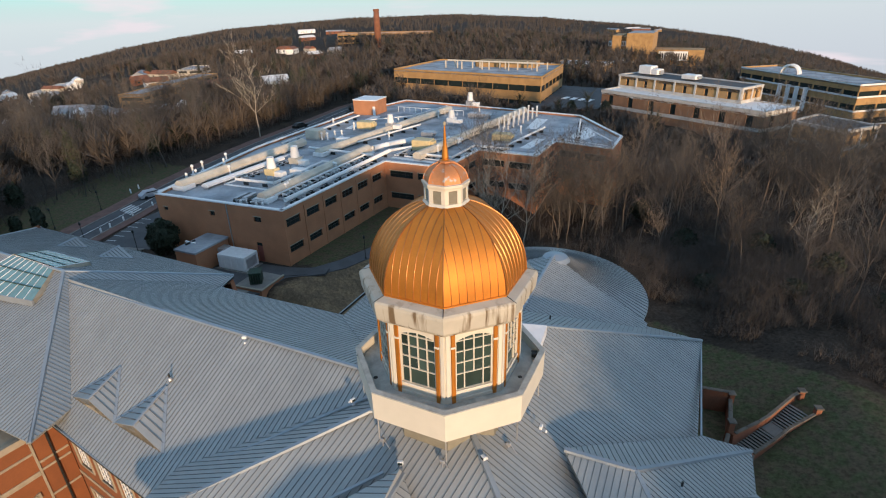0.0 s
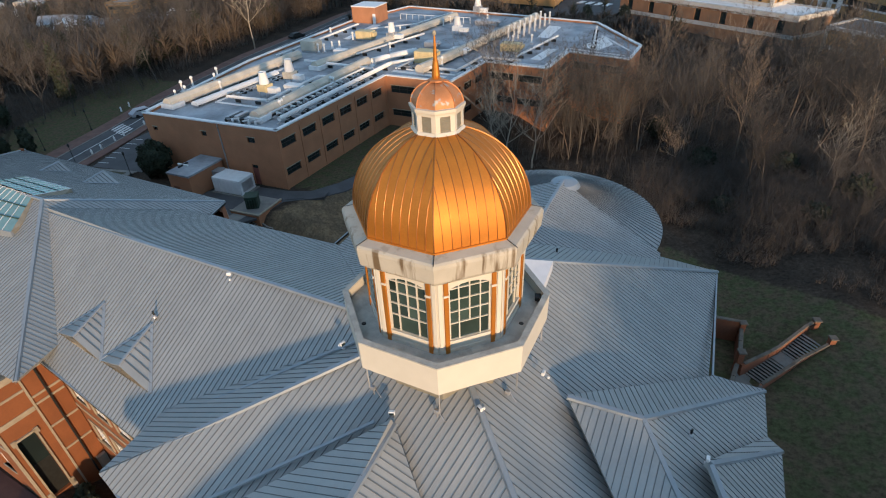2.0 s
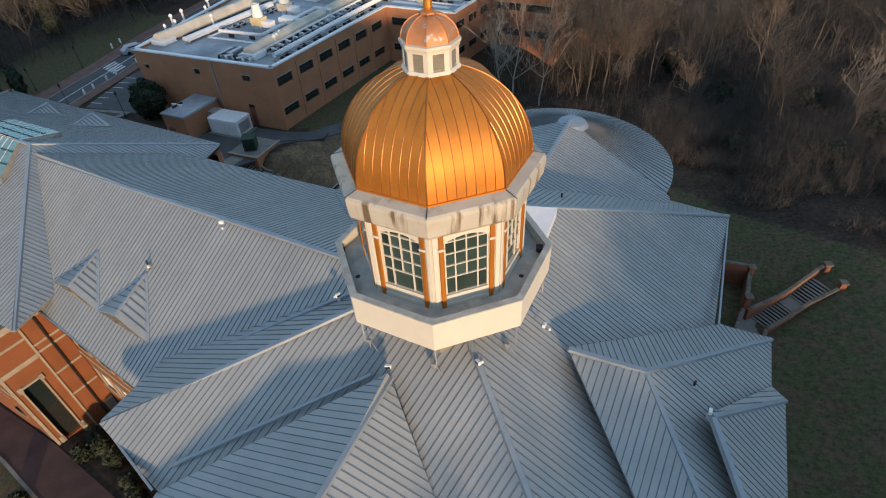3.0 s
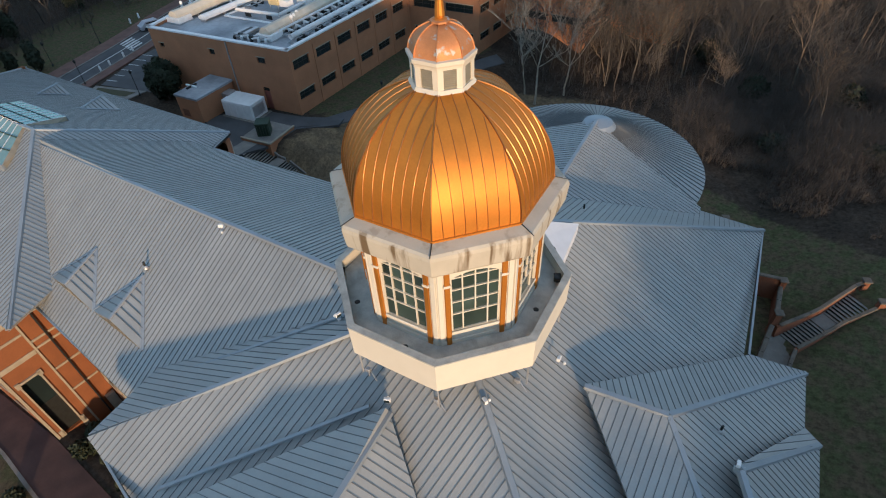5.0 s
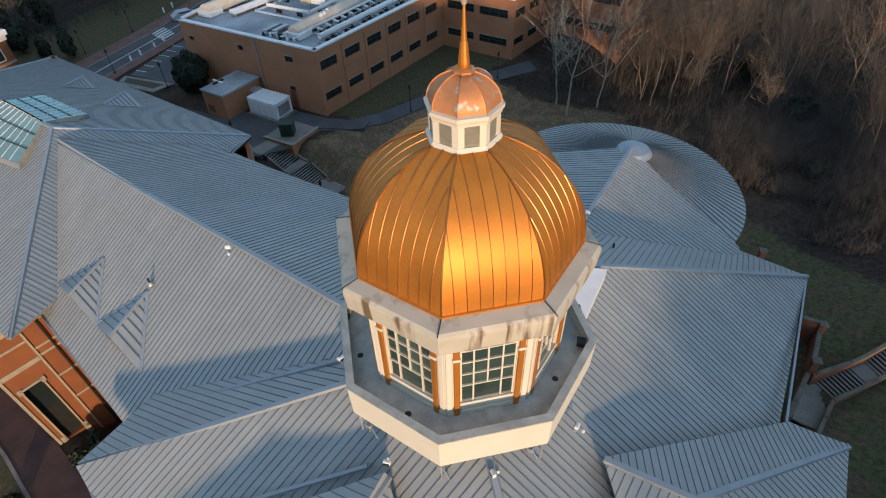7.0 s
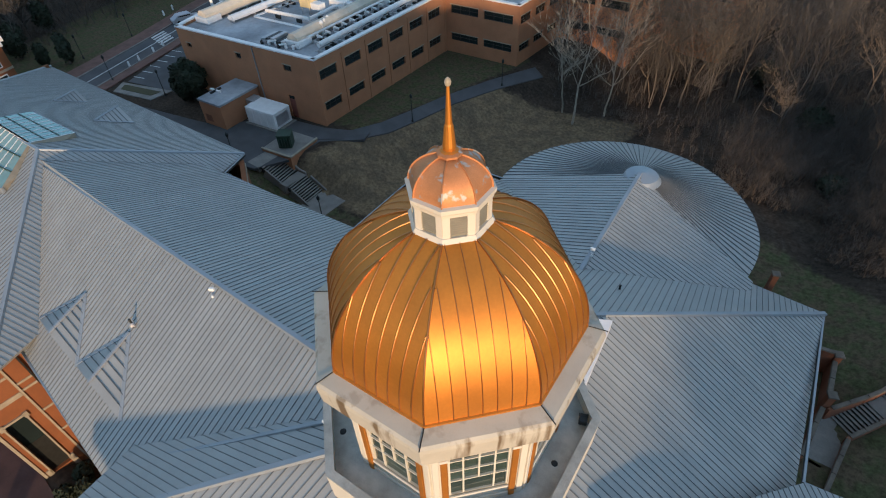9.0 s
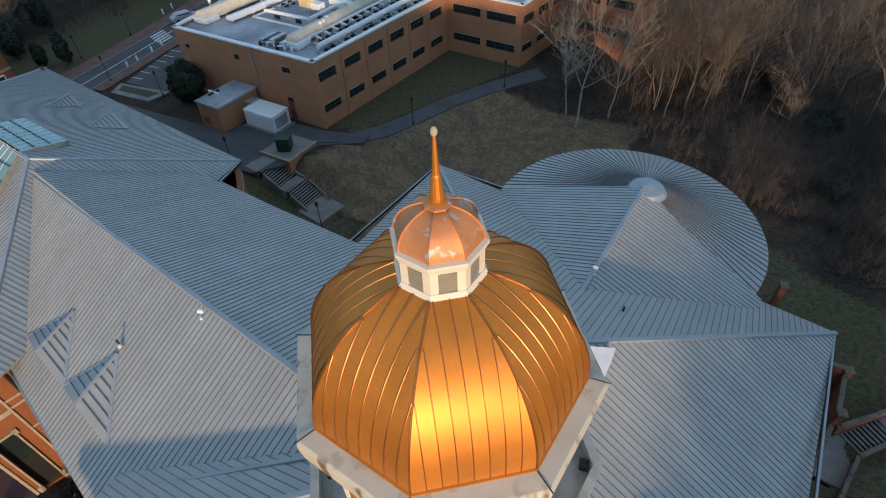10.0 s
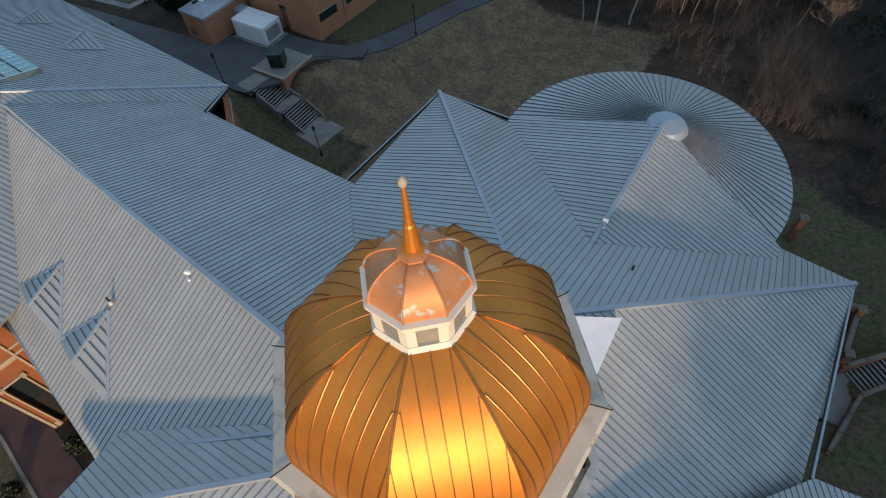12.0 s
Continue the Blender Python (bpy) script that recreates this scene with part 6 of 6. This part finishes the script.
part("arch_dormer", mesh_of("arch_dormer", *joined([bar_data((36 + 2.6 * math.cos(math.pi * i / 8), 230 - 2.0 * math.cos(math.pi * i / 8), 4.3 + 3.0 * math.sin(math.pi * i / 8)), (36 + 2.6 * math.cos(math.pi * (i + 1) / 8), 230 - 2.0 * math.cos(math.pi * (i + 1) / 8), 4.3 + 3.0 * math.sin(math.pi * (i + 1) / 8)), 2.4, 0.5) for i in range(8)]), WHITE), t, "pale arched dormer")
far_building("low tan block at the foot of the tower", [(-66, 380), (-40, 384), (-42, 396), (-68, 392)], -16, -8.5, TANBRICK, [(-13.5, -11.5)], WHITE, WHITE)
# long rows of flats and sheds beyond the road
for label, p, q, deep, low, tall, mat, top in (
        ("long row of tan brick flats with small balconies", (-207, 137), (-219, 167), 11, -7, 6.5, TANBRICK, FLATROOF), ("long row of tan brick flats with small balconies", (-222, 163), (-233, 203), 11, -7, 6.5, TANBRICK, FLATROOF),
        ("long low shed with a pale roof", (-190, 104), (-197, 121), 12, -7, 4.0, BUFF, WHITE), ("long low shed with a pale roof", (-160, 104), (-170, 127), 10, -5, 3.4, BUFF, WHITE),
        ("far pale warehouse among trees", (-366, 182), (-395, 208), 12, -24, 3.6, BUFF, PALECONC), ("far pale warehouse among trees", (-462, 240), (-500, 288), 14, -31, 4.5, BUFF, PALECONC),
        ("far pale flats among trees", (-287, 238), (-300, 262), 14, -10, 6.0, BUFF, FLATROOF)):
    u = (Vector(q) - Vector(p)).normalized()
    v = Vector((-u.y, u.x)) * deep
    far_building(label, [p, q, (q[0] + v.x, q[1] + v.y), (p[0] + v.x, p[1] + v.y)], low - 4, low + tall, mat, [(low + 0.9, low + 2.2)] + ([(low + 3.8, low + 5.1)] if tall > 5.5 else []), None, top, 0.4, "far rows", 0, 0.9)
    HOMES_AT.append(((p[0] + q[0]) / 2, (p[1] + q[1]) / 2))
far_building("long tan brick mill building", [(-345, 470), (-255, 505), (-262, 525), (-352, 490)], -12, 3.5, TANBRICK, [(-5, -2.5), (-0.5, 1.4)], None)
chim = thing("mill_chimney", "tall tapering red brick mill chimney", "chimney", at=(-264, 418, -11))
part("shaft", mesh_of("shaft", *lathe_data([(3.4, 0), (2.6, 30), (2.3, 36)], 20), BROWNBRICK, True), chim)
part("crown", mesh_of("crown", *lathe_data([(2.3, 35.8), (2.7, 36.2), (2.7, 37.6), (2.0, 37.6)], 20), BROWNBRICK), chim)
far_building("low pale flat-roofed hall among trees", [(-150, 400), (-100, 410), (-104, 440), (-154, 430)], -14, -4, TANBRICK, [(-9, -7)], None, WHITE)
far_building("low tan building beside the lot", [(-75, 300), (-45, 296), (-43, 320), (-73, 324)], -12, -1.5, TANBRICK, [(-6.5, -4.5)], WHITE, WHITE)
paved("lot_far", [(-40, 150), (-22, 158), (-18, 200), (-50, 205), (-46, 165)], ASPHALT, "grey asphalt lot between far buildings", "parking lot", 0.3)


HOMES = list(HOMES_AT)


def house(x, y, turn, w, d, h, wall, roofm):
    z = land(x, y)
    HOMES.append((x, y))
    t = thing("house", "small pale house among bare trees", "house", "distant houses", (x, y, z), turn)
    boxed("wall", t, wall, -w / 2, -d / 2, -2, w / 2, d / 2, h, "", 0)
    v = [(-w / 2 - 0.4, -d / 2 - 0.4, h), (w / 2 + 0.4, -d / 2 - 0.4, h), (w / 2 + 0.4, d / 2 + 0.4, h), (-w / 2 - 0.4, d / 2 + 0.4, h), (-w / 2 - 0.4, 0, h + d * 0.28), (w / 2 + 0.4, 0, h + d * 0.28)]
    part("roof", mesh_of("roof", v, [(0, 1, 5, 4), (2, 3, 4, 5), (0, 4, 3), (1, 2, 5), (3, 2, 1, 0)], roofm), t)
    for k in range(3):
        xx = -w * 0.35 + k * w * 0.3
        boxed("window", t, GLASS, xx, -d / 2 - 0.05, h * 0.4, xx + 1.2, -d / 2 + 0.05, h * 0.75, "", 0)


rng = random.Random(5)
for az, slope, n, spread in ((-60.5, 0.155, 4, 4.5), (-53, 0.160, 5, 4.0), (-58, 0.105, 7, 6), (-47, 0.122, 6, 5), (-62, 0.11, 5, 3), (-40, 0.075, 6, 6), (-33, 0.05, 7, 6), (-9, 0.05, 4, 4)):
    for i in range(n):
        a = radians(az + rng.uniform(-spread, spread))
        s = slope + rng.uniform(-0.008, 0.008)
        r = 150.0
        while 33.2 - s * r > land(9.3 + r * math.sin(a), -19.2 + r * math.cos(a)) + 3 and r < 1600:
            r += 4
        big = r / 300
        house(9.3 + r * math.sin(a), -19.2 + r * math.cos(a), rng.uniform(0, 180), rng.uniform(9, 16) * max(1, big * 0.6), rng.uniform(7, 9), rng.uniform(3, 4.5), rng.choice((WHITE, BUFF, TANBRICK, BROWNBRICK)), rng.choice((FLATROOF, FLATROOF, BROWNBRICK, WHITE)))


# ---- trees ----
def tube(verts, faces, p, q, r0, r1, sides):
    d = (q - p).normalized()
    s = d.orthogonal().normalized()
    u = d.cross(s)
    k = len(verts)
    for c, r in ((p, r0), (q, r1)):
        for i in range(sides):
            a = math.tau * i / sides
            verts.append(c + (s * math.cos(a) + u * math.sin(a)) * r)
    for i in range(sides):
        j = (i + 1) % sides
        faces.append((k + i, k + j, k + sides + j, k + sides + i))


def grown_tree(seed, height, spread, depth=4, fork=0.35):
    """Trunk and crown of a bare tree: limbs that fork again and again into twigs."""
    rnd = random.Random(seed)
    tv, tf, cv, cf = [], [], [], []

    def limb(p, d, length, r, level):
        steps = 6 if level == 0 else 3 if level == 1 else 2 if level == 2 else 1
        v, f = (tv, tf) if level == 0 else (cv, cf)
        for i in range(steps):
            bend = Vector((rnd.gauss(0, 1), rnd.gauss(0, 1), rnd.gauss(0, 0.5))) * (0.09 if level == 0 else 0.27)
            d = (d + bend + Vector((0, 0, 0.05 * level))).normalized()
            q = p + d * length / steps
            r1 = r * (0.84 if i < steps - 1 else 0.66)
            if level > 2:
                twig(p, q, max(r, 0.017))
            else:
                tube(v, f, p, q, max(r, 0.012), max(r1, 0.01), 7 if level == 0 else 4 if level == 1 else 3)
            if level < depth and (level > 0 or i > 1):
                for _ in range((rnd.choice((2, 3)), 2, 3, 2)[level]):
                    out = Vector((rnd.gauss(0, 1), rnd.gauss(0, 1), 0)).normalized()
                    nd = (d * (1 - spread) + out * spread + Vector((0, 0, 0.18))).normalized()
                    limb(q, nd, length * rnd.uniform(0.34, 0.58), r1 * rnd.uniform(0.45, 0.65), level + 1)
            p, r = q, r1
        if level < depth:
            limb(p, d, length * 0.62, r, level + 1)

    def twig(p, q, r):
        k = len(cv)
        s = (q - p).orthogonal().normalized() * r
        u = s.cross((q - p).normalized())
        cv.extend((p + s, p - s * 0.5 + u * 0.8, p - s * 0.5 - u * 0.8, q))
        cf.extend(((k, k + 1, k + 3), (k + 1, k + 2, k + 3), (k + 2, k, k + 3)))

    limb(Vector((0, 0, -0.3)), Vector((0, 0, 1)), height * fork * 1.5, height * 0.0085 + 0.02, 0)
    return (tv, tf), (cv, cf)


KINDS = []
for k in range(6):
    (tv, tf), (cv, cf) = grown_tree(40 + k, (15, 17, 14, 18, 13, 16)[k], (0.5, 0.45, 0.6, 0.42, 0.62, 0.5)[k], 4, (0.46, 0.5, 0.42, 0.52, 0.4, 0.48)[k])
    KINDS.append((mesh_of("trunk", tv, tf, BARK), mesh_of("crown", cv, cf, BARK)))
(tv, tf), (cv, cf) = grown_tree(91, 13.5, 0.42, 3, 0.42)
PALE = (mesh_of("trunk", tv, tf, PALEBARK), mesh_of("crown", cv, cf, PALEBARK))


def bare_tree(x, y, kind, scale, turn, label="tall bare winter tree with a spread of thin branches", group="bare trees"):
    t = thing("tree", label, "tree", group, (x, y, land(x, y)), turn)
    t.scale = (scale, scale, scale)
    part("trunk", kind[0], t)
    part("crown", kind[1], t)


def blocked(x, y):
    """Places where no tree stands."""
    if 116 < y < 176 and -26 < x < 46 and abs((y - 150) + 0.62 * (x - 5)) < 22:
        return True
    if -70 < x < -2 and 28 < y < 114 and not (x > -3.5 or (y < 66 and x > -24) or (y < 76 and x > -12)):
        return True
    if x < 13 and y < 46 and x > -30:
        return True
    if -24 < x < 26 and 130 < y < 176 and abs((y - 150) + 0.55 * (x - 5)) < 14:
        return True
    if -108 < x < -36 and 158 < y < 212:
        return True
    if 22 < x < 74 and 176 < y < 244:
        return True
    if -50 < x < -18 and 148 < y < 206:
        return True
    for (x0, y0), (x1, y1) in zip(ROAD, ROAD[1:]):
        if y0 <= y <= y1 and abs(x - (x0 + (x1 - x0) * (y - y0) / (y1 - y0))) < 10:
            return True
    return False


for x, y, s, a in ((-15.85, 51.4, 1.25, 20), (-18.2, 53.6, 1.0, 140), (-13.2, 55.5, 1.1, 250), (24.0, 60.0, 0.7, 200), (-100.5, 92, 1.6, 60)):
    bare_tree(x, y, PALE, s, a, "pale-barked sycamore with bare white limbs", "sycamores")
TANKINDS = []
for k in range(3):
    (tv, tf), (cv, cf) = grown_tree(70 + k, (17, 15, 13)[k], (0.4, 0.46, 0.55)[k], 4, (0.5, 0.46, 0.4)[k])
    TANKINDS.append((mesh_of("trunk", tv, tf, SUNBARK), mesh_of("crown", cv, cf, SUNBARK)))
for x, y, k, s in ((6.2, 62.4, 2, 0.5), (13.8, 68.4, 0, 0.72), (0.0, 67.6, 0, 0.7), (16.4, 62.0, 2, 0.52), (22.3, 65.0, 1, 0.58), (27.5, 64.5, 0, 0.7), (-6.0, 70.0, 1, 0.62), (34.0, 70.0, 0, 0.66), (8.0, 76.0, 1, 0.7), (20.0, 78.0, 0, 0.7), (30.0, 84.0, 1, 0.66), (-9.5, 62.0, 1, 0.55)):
    bare_tree(x, y, TANKINDS[k], s * 1.2, 77 * (x + y), "bare tree with bark coloured tan for low sunlight", "tan bare trees")
for i, (x, y) in enumerate(((-20, 62.4), (-17, 60), (-13, 63.5), (-10, 66), (-21.5, 59), (-6, 64), (-13.5, 58.5), (-9, 60.5), (-3.5, 62), (-16.4, 65))):
    bare_tree(x, y, KINDS[i % 6], 0.5 + 0.03 * (i % 4), 47 * i)
rng = random.Random(11)


def stand(n, x0, x1, y0, y1, low, high, inside):
    """A stand of single trees, kept apart from one another."""
    kept = []
    for _ in range(n * 40):
        if len(kept) == n:
            break
        x, y = rng.uniform(x0, x1), rng.uniform(y0, y1)
        if blocked(x, y) or not inside(x, y) or any((x - a) ** 2 + (y - b) ** 2 < 2.6 for a, b in kept):
            continue
        kept.append((x, y))
        bare_tree(x, y, KINDS[rng.randrange(6)], rng.uniform(low, high), rng.uniform(0, 360))


stand(26, -24, -2, 56, 84, 0.5, 0.8, lambda x, y: y > 60 + (x + 22) * 0.9 or x > -14)
stand(80, -24, 62, 64, 92, 0.5, 0.78, lambda x, y: True)
stand(80, -12, 66, 90, 126, 0.26, 0.42, lambda x, y: True)
stand(14, 10, 52, 38, 60, 0.5, 0.85, lambda x, y: y > 46 - (x - 10) * 0.42)
stand(130, -150, -92, 20, 150, 0.5, 0.85, lambda x, y: x < -89 - y * 0.14)


def woods(name, label, spots, mat, blades, seed):
    """Many far trees as one stand: slim trunks with sprays of branches."""
    rnd = random.Random(seed)
    v, f = [], []
    for x, y, h in spots:
        z = land(x, y)
        w = 0.06 + h * 0.005 + math.hypot(x, y) * 0.0003
        c = Vector((x, y, z))
        k = len(v)
        v += [c + Vector((w, 0, 0)), c + Vector((-w * 0.5, w * 0.8, 0)), c + Vector((-w * 0.5, -w * 0.8, 0)), c + Vector((0, 0, h))]
        f += [(k, k + 1, k + 3), (k + 1, k + 2, k + 3), (k + 2, k, k + 3)]
        for _ in range(blades):
            a, up = rnd.uniform(0, math.tau), rnd.uniform(0.25, 0.9)
            reach = h * (0.42 - 0.3 * abs(up - 0.5)) * rnd.uniform(0.5, 1.1)
            p = c + Vector((0, 0, h * up))
            q = p + Vector((math.cos(a) * reach, math.sin(a) * reach, reach * rnd.uniform(0.1, 1.6)))
            s = Vector((-math.sin(a), math.cos(a), rnd.uniform(-1, 1))) * w * rnd.uniform(0.5, 1.1)
            k = len(v)
            v += [p - s, p + s, q]
            f.append((k, k + 1, k + 2))
    return tagged(new(name, mesh_of(name, v, f, mat)), label, "woods", kind="stuff")


def spots(n, az0, az1, r0, r1, h0, h1, seed):
    rnd = random.Random(seed)
    out = []
    tries = 0
    while len(out) < n and tries < n * 8:
        tries += 1
        a, r = radians(rnd.uniform(az0, az1)), math.sqrt(rnd.uniform(r0 * r0, r1 * r1))
        x, y = 9.3 + r * math.sin(a), -19.2 + r * math.cos(a)
        if blocked(x, y) or (x > -95 - y * 0.14 and y < 118 and x < -20):
            continue
        if noise.noise((x / 45, y / 45, 7)) < -0.28 or (r > 150 and any((x - a) ** 2 + (y - b) ** 2 < (0.09 * r) ** 2 for a, b in HOMES)):
            continue
        out.append((x, y, rnd.uniform(h0, h1)))
    return out


DUSKWOOD = material("grey_brown_twigs", (0.108, 0.087, 0.07), 0.95, 0, 0.4, 0.04, 0, tint=(0.066, 0.056, 0.047), fine=0.3)
FARPINE = material("dark_far_pine", (0.035, 0.042, 0.026), 0.9, 0, 0.4, 0.05, 0, fine=0.3)
woods("woods_near", "stand of bare brown winter trees", spots(1500, -72, -20, 110, 290, 5, 9.5, 1) + spots(700, -20, 28, 110, 175, 2.5, 5, 5) + spots(500, -20, 28, 175, 290, 4.5, 8.5, 6), DUSKWOOD, 90, 21)
woods("woods_middle", "bare brown woods rolling into the distance", spots(6500, -76, 30, 280, 700, 6, 10, 2), DUSKWOOD, 40, 22)
woods("woods_far", "hazy far woods to the skyline", spots(12000, -80, 34, 680, 2300, 5, 9, 3), DUSKWOOD, 14, 23)
woods("pines_scattered", "dark evergreen trees scattered in the woods", spots(900, -72, 26, 130, 700, 5, 10, 4), FARPINE, 60, 24)


def brush(name, label, n, area, seed):
    """Fine bare brush: sprays of thin upright stems, too many to count."""
    rnd = random.Random(seed)
    v, f = [], []
    done = 0
    for _ in range(n * 6):
        if done == n:
            break
        x, y = rnd.uniform(area[0], area[1]), rnd.uniform(area[2], area[3])
        edge = 43 - (x - 8) * 0.52 if x > 8 else 43 + (8 - x) * 0.45 if x > -60 else 0 if x < -90 - y * 0.14 else 999
        if y < edge or blocked(x, y) or noise.noise((x / 7, y / 7, 1)) < -0.5 + rnd.uniform(0, 0.4):
            continue
        done += 1
        h = rnd.uniform(1.2, 4.2) * min(1.0, 0.35 + (y - edge) / 12)
        c = Vector((x, y, land(x, y) - 0.05))
        for _ in range(7):
            a, out = rnd.uniform(0, math.tau), rnd.uniform(0.2, 1.1)
            mid = c + Vector((math.cos(a) * out * h * 0.3, math.sin(a) * out * h * 0.3, h * rnd.uniform(0.3, 0.55)))
            tip = mid + Vector((rnd.gauss(0, 0.3 * h), rnd.gauss(0, 0.3 * h), h * rnd.uniform(0.1, 0.55)))
            w = Vector((-math.sin(a), math.cos(a), 0)) * 0.013
            k = len(v)
            v += [c - w, c + w, mid + w * 0.8, mid - w * 0.8, tip]
            f += [(k, k + 1, k + 2, k + 3), (k + 3, k + 2, k + 4)]
            for _ in range(6):
                p = mid.lerp(tip, rnd.random())
                q = p + Vector((rnd.gauss(0, 0.35), rnd.gauss(0, 0.35), rnd.gauss(0.15, 0.25))) * h * 0.4
                k = len(v)
                v += [p - w * 0.6, p + w * 0.6, q]
                f.append((k, k + 1, k + 2))
    return tagged(new(name, mesh_of(name, v, f, DUSKWOOD)), label, "undergrowth", kind="stuff")


brush("undergrowth_edge", "dense bare brush along the edge of the woods", 6500, (2, 58, 28, 66), 31)
brush("undergrowth_road", "dense bare brush beyond the campus road", 3600, (-150, -93, 10, 140), 33)
brush("undergrowth_woods", "thin bare brush under the tall trees", 3800, (-24, 66, 50, 128), 32)


def leafy(name, label, x, y, h, r, leaves, mat, seed, group="", tall=1.0):
    """An evergreen: a trunk and a crown of many small leaf clumps with an uneven outline."""
    rnd = random.Random(seed)
    t = thing(name, label, "tree", group, (x, y, land(x, y)))
    part("trunk", mesh_of("trunk", *lathe_data([(0.2, -0.2), (0.15, h * 0.5), (0.05, h * 0.8)], 8), BARK), t)
    v, f = [], []
    for _ in range(leaves):
        d = Vector((rnd.gauss(0, 1), rnd.gauss(0, 1), rnd.gauss(0, 1))).normalized()
        lump = 0.78 + 0.35 * noise.noise(d * 2.2 + Vector((seed, 0, 0)))
        c = d * lump * rnd.uniform(0.72, 1.0)
        taper = 1.0 - tall * 0.35 * (c.z + 1) / 2
        c = Vector((c.x * r * taper, c.y * r * taper, h * 0.47 + c.z * h * 0.5))
        n1 = Vector((rnd.gauss(0, 1), rnd.gauss(0, 1), rnd.gauss(0, 1))).normalized() * rnd.uniform(0.12, 0.3)
        n2 = n1.cross(d).normalized() * rnd.uniform(0.1, 0.22)
        k = len(v)
        v += [c - n1, c + n2, c + n1, c - n2]
        f.append((k, k + 1, k + 2, k + 3))
    part("crown", mesh_of("crown", v, f, mat), t)


leafy("holly_tree", "dense dark evergreen holly beside the brick wall", -58.6, 27.4, 6.2, 3.3, 6500, EVERGREEN, 3)
for i, (x, y, h, r) in enumerate(((-84.6, 25.0, 5.2, 1.5), (-86.4, 22.5, 4.2, 1.3), (-93, 22, 5, 2.0), (-38, 118, 5, 3.2), (-30, 120, 5.5, 3.0), (-18, 150, 6, 2.6), (-27, 144, 6.5, 2.4), (-100, 30, 6, 2.2), (-107, 64, 8, 3), (16.6, 6.0, 1.6, 1.0), (16.8, -1.0, 1.5, 0.9), (9.5, 64, 4, 2.8), (19, 60, 3.4, 2.6), (26, 54, 4.2, 2.6), (31, 47, 3.6, 2.4), (22, 48, 2.6, 2.0), (13, 52, 2.6, 2.2), (36, 58, 4.4, 2.8), (2, 74, 4.5, 2.6), (-104, 44, 6, 2.4), (-98, 24, 4.6, 2.2), (-112, 76, 7, 2.8), (-115, 90, 9, 3.4))):
    leafy("evergreen_tree", "dark evergreen tree among bare trees", x, y, h, r, 1500, EVERGREEN, 30 + i, "evergreens")
for i, (x, y) in enumerate(((-24.0, -8.4), (-22.4, -8.9), (-20.6, -9.2), (-18.6, -9.7), (-23.0, -9.8), (-16.9, -10.3), (-15.3, -10.9), (-14.2, -12.2), (-13.4, -13.6), (-24.0, -13.8))):
    leafy("shrub", "dark clipped shrub beside the entrance wall", x, y, 1.3 + 0.3 * (i % 3), 0.8, 700, EVERGREEN, 60 + i, "entrance shrubs")

pines = random.Random(77)
for i in range(34):
    y = pines.uniform(45, 185)
    x = -93 - y * 0.14 - pines.uniform(4, 52)
    leafy("evergreen_tree", "olive green pine among bare trees beyond the road", x, y, pines.uniform(7.5, 12.5), pines.uniform(2.2, 3.6), 1100, PINEGREEN, 400 + i, "roadside pines", 0.9)

# tall unseen pines added beyond the entrance lawn to shade the lower roofs
for i in range(56):
    x = 11.5 + 0.95 * i + rng.uniform(-0.4, 0.4)
    y = -22.0 - 0.08 * i + (2.2 if i % 2 else -2.2) + rng.uniform(-1.0, 1.0)
    top = 15.3 + (0.17 if x > 19 else 0.44) * (x - 19) + rng.uniform(-0.4, 0.4)
    leafy("pine_tree", "tall dense pine out of view, added to shade the roofs", x, y, (top - land(x, y)) / 0.87, 2.6, 2200, EVERGREEN, 200 + i, "pines beyond the lawn", 0.4)
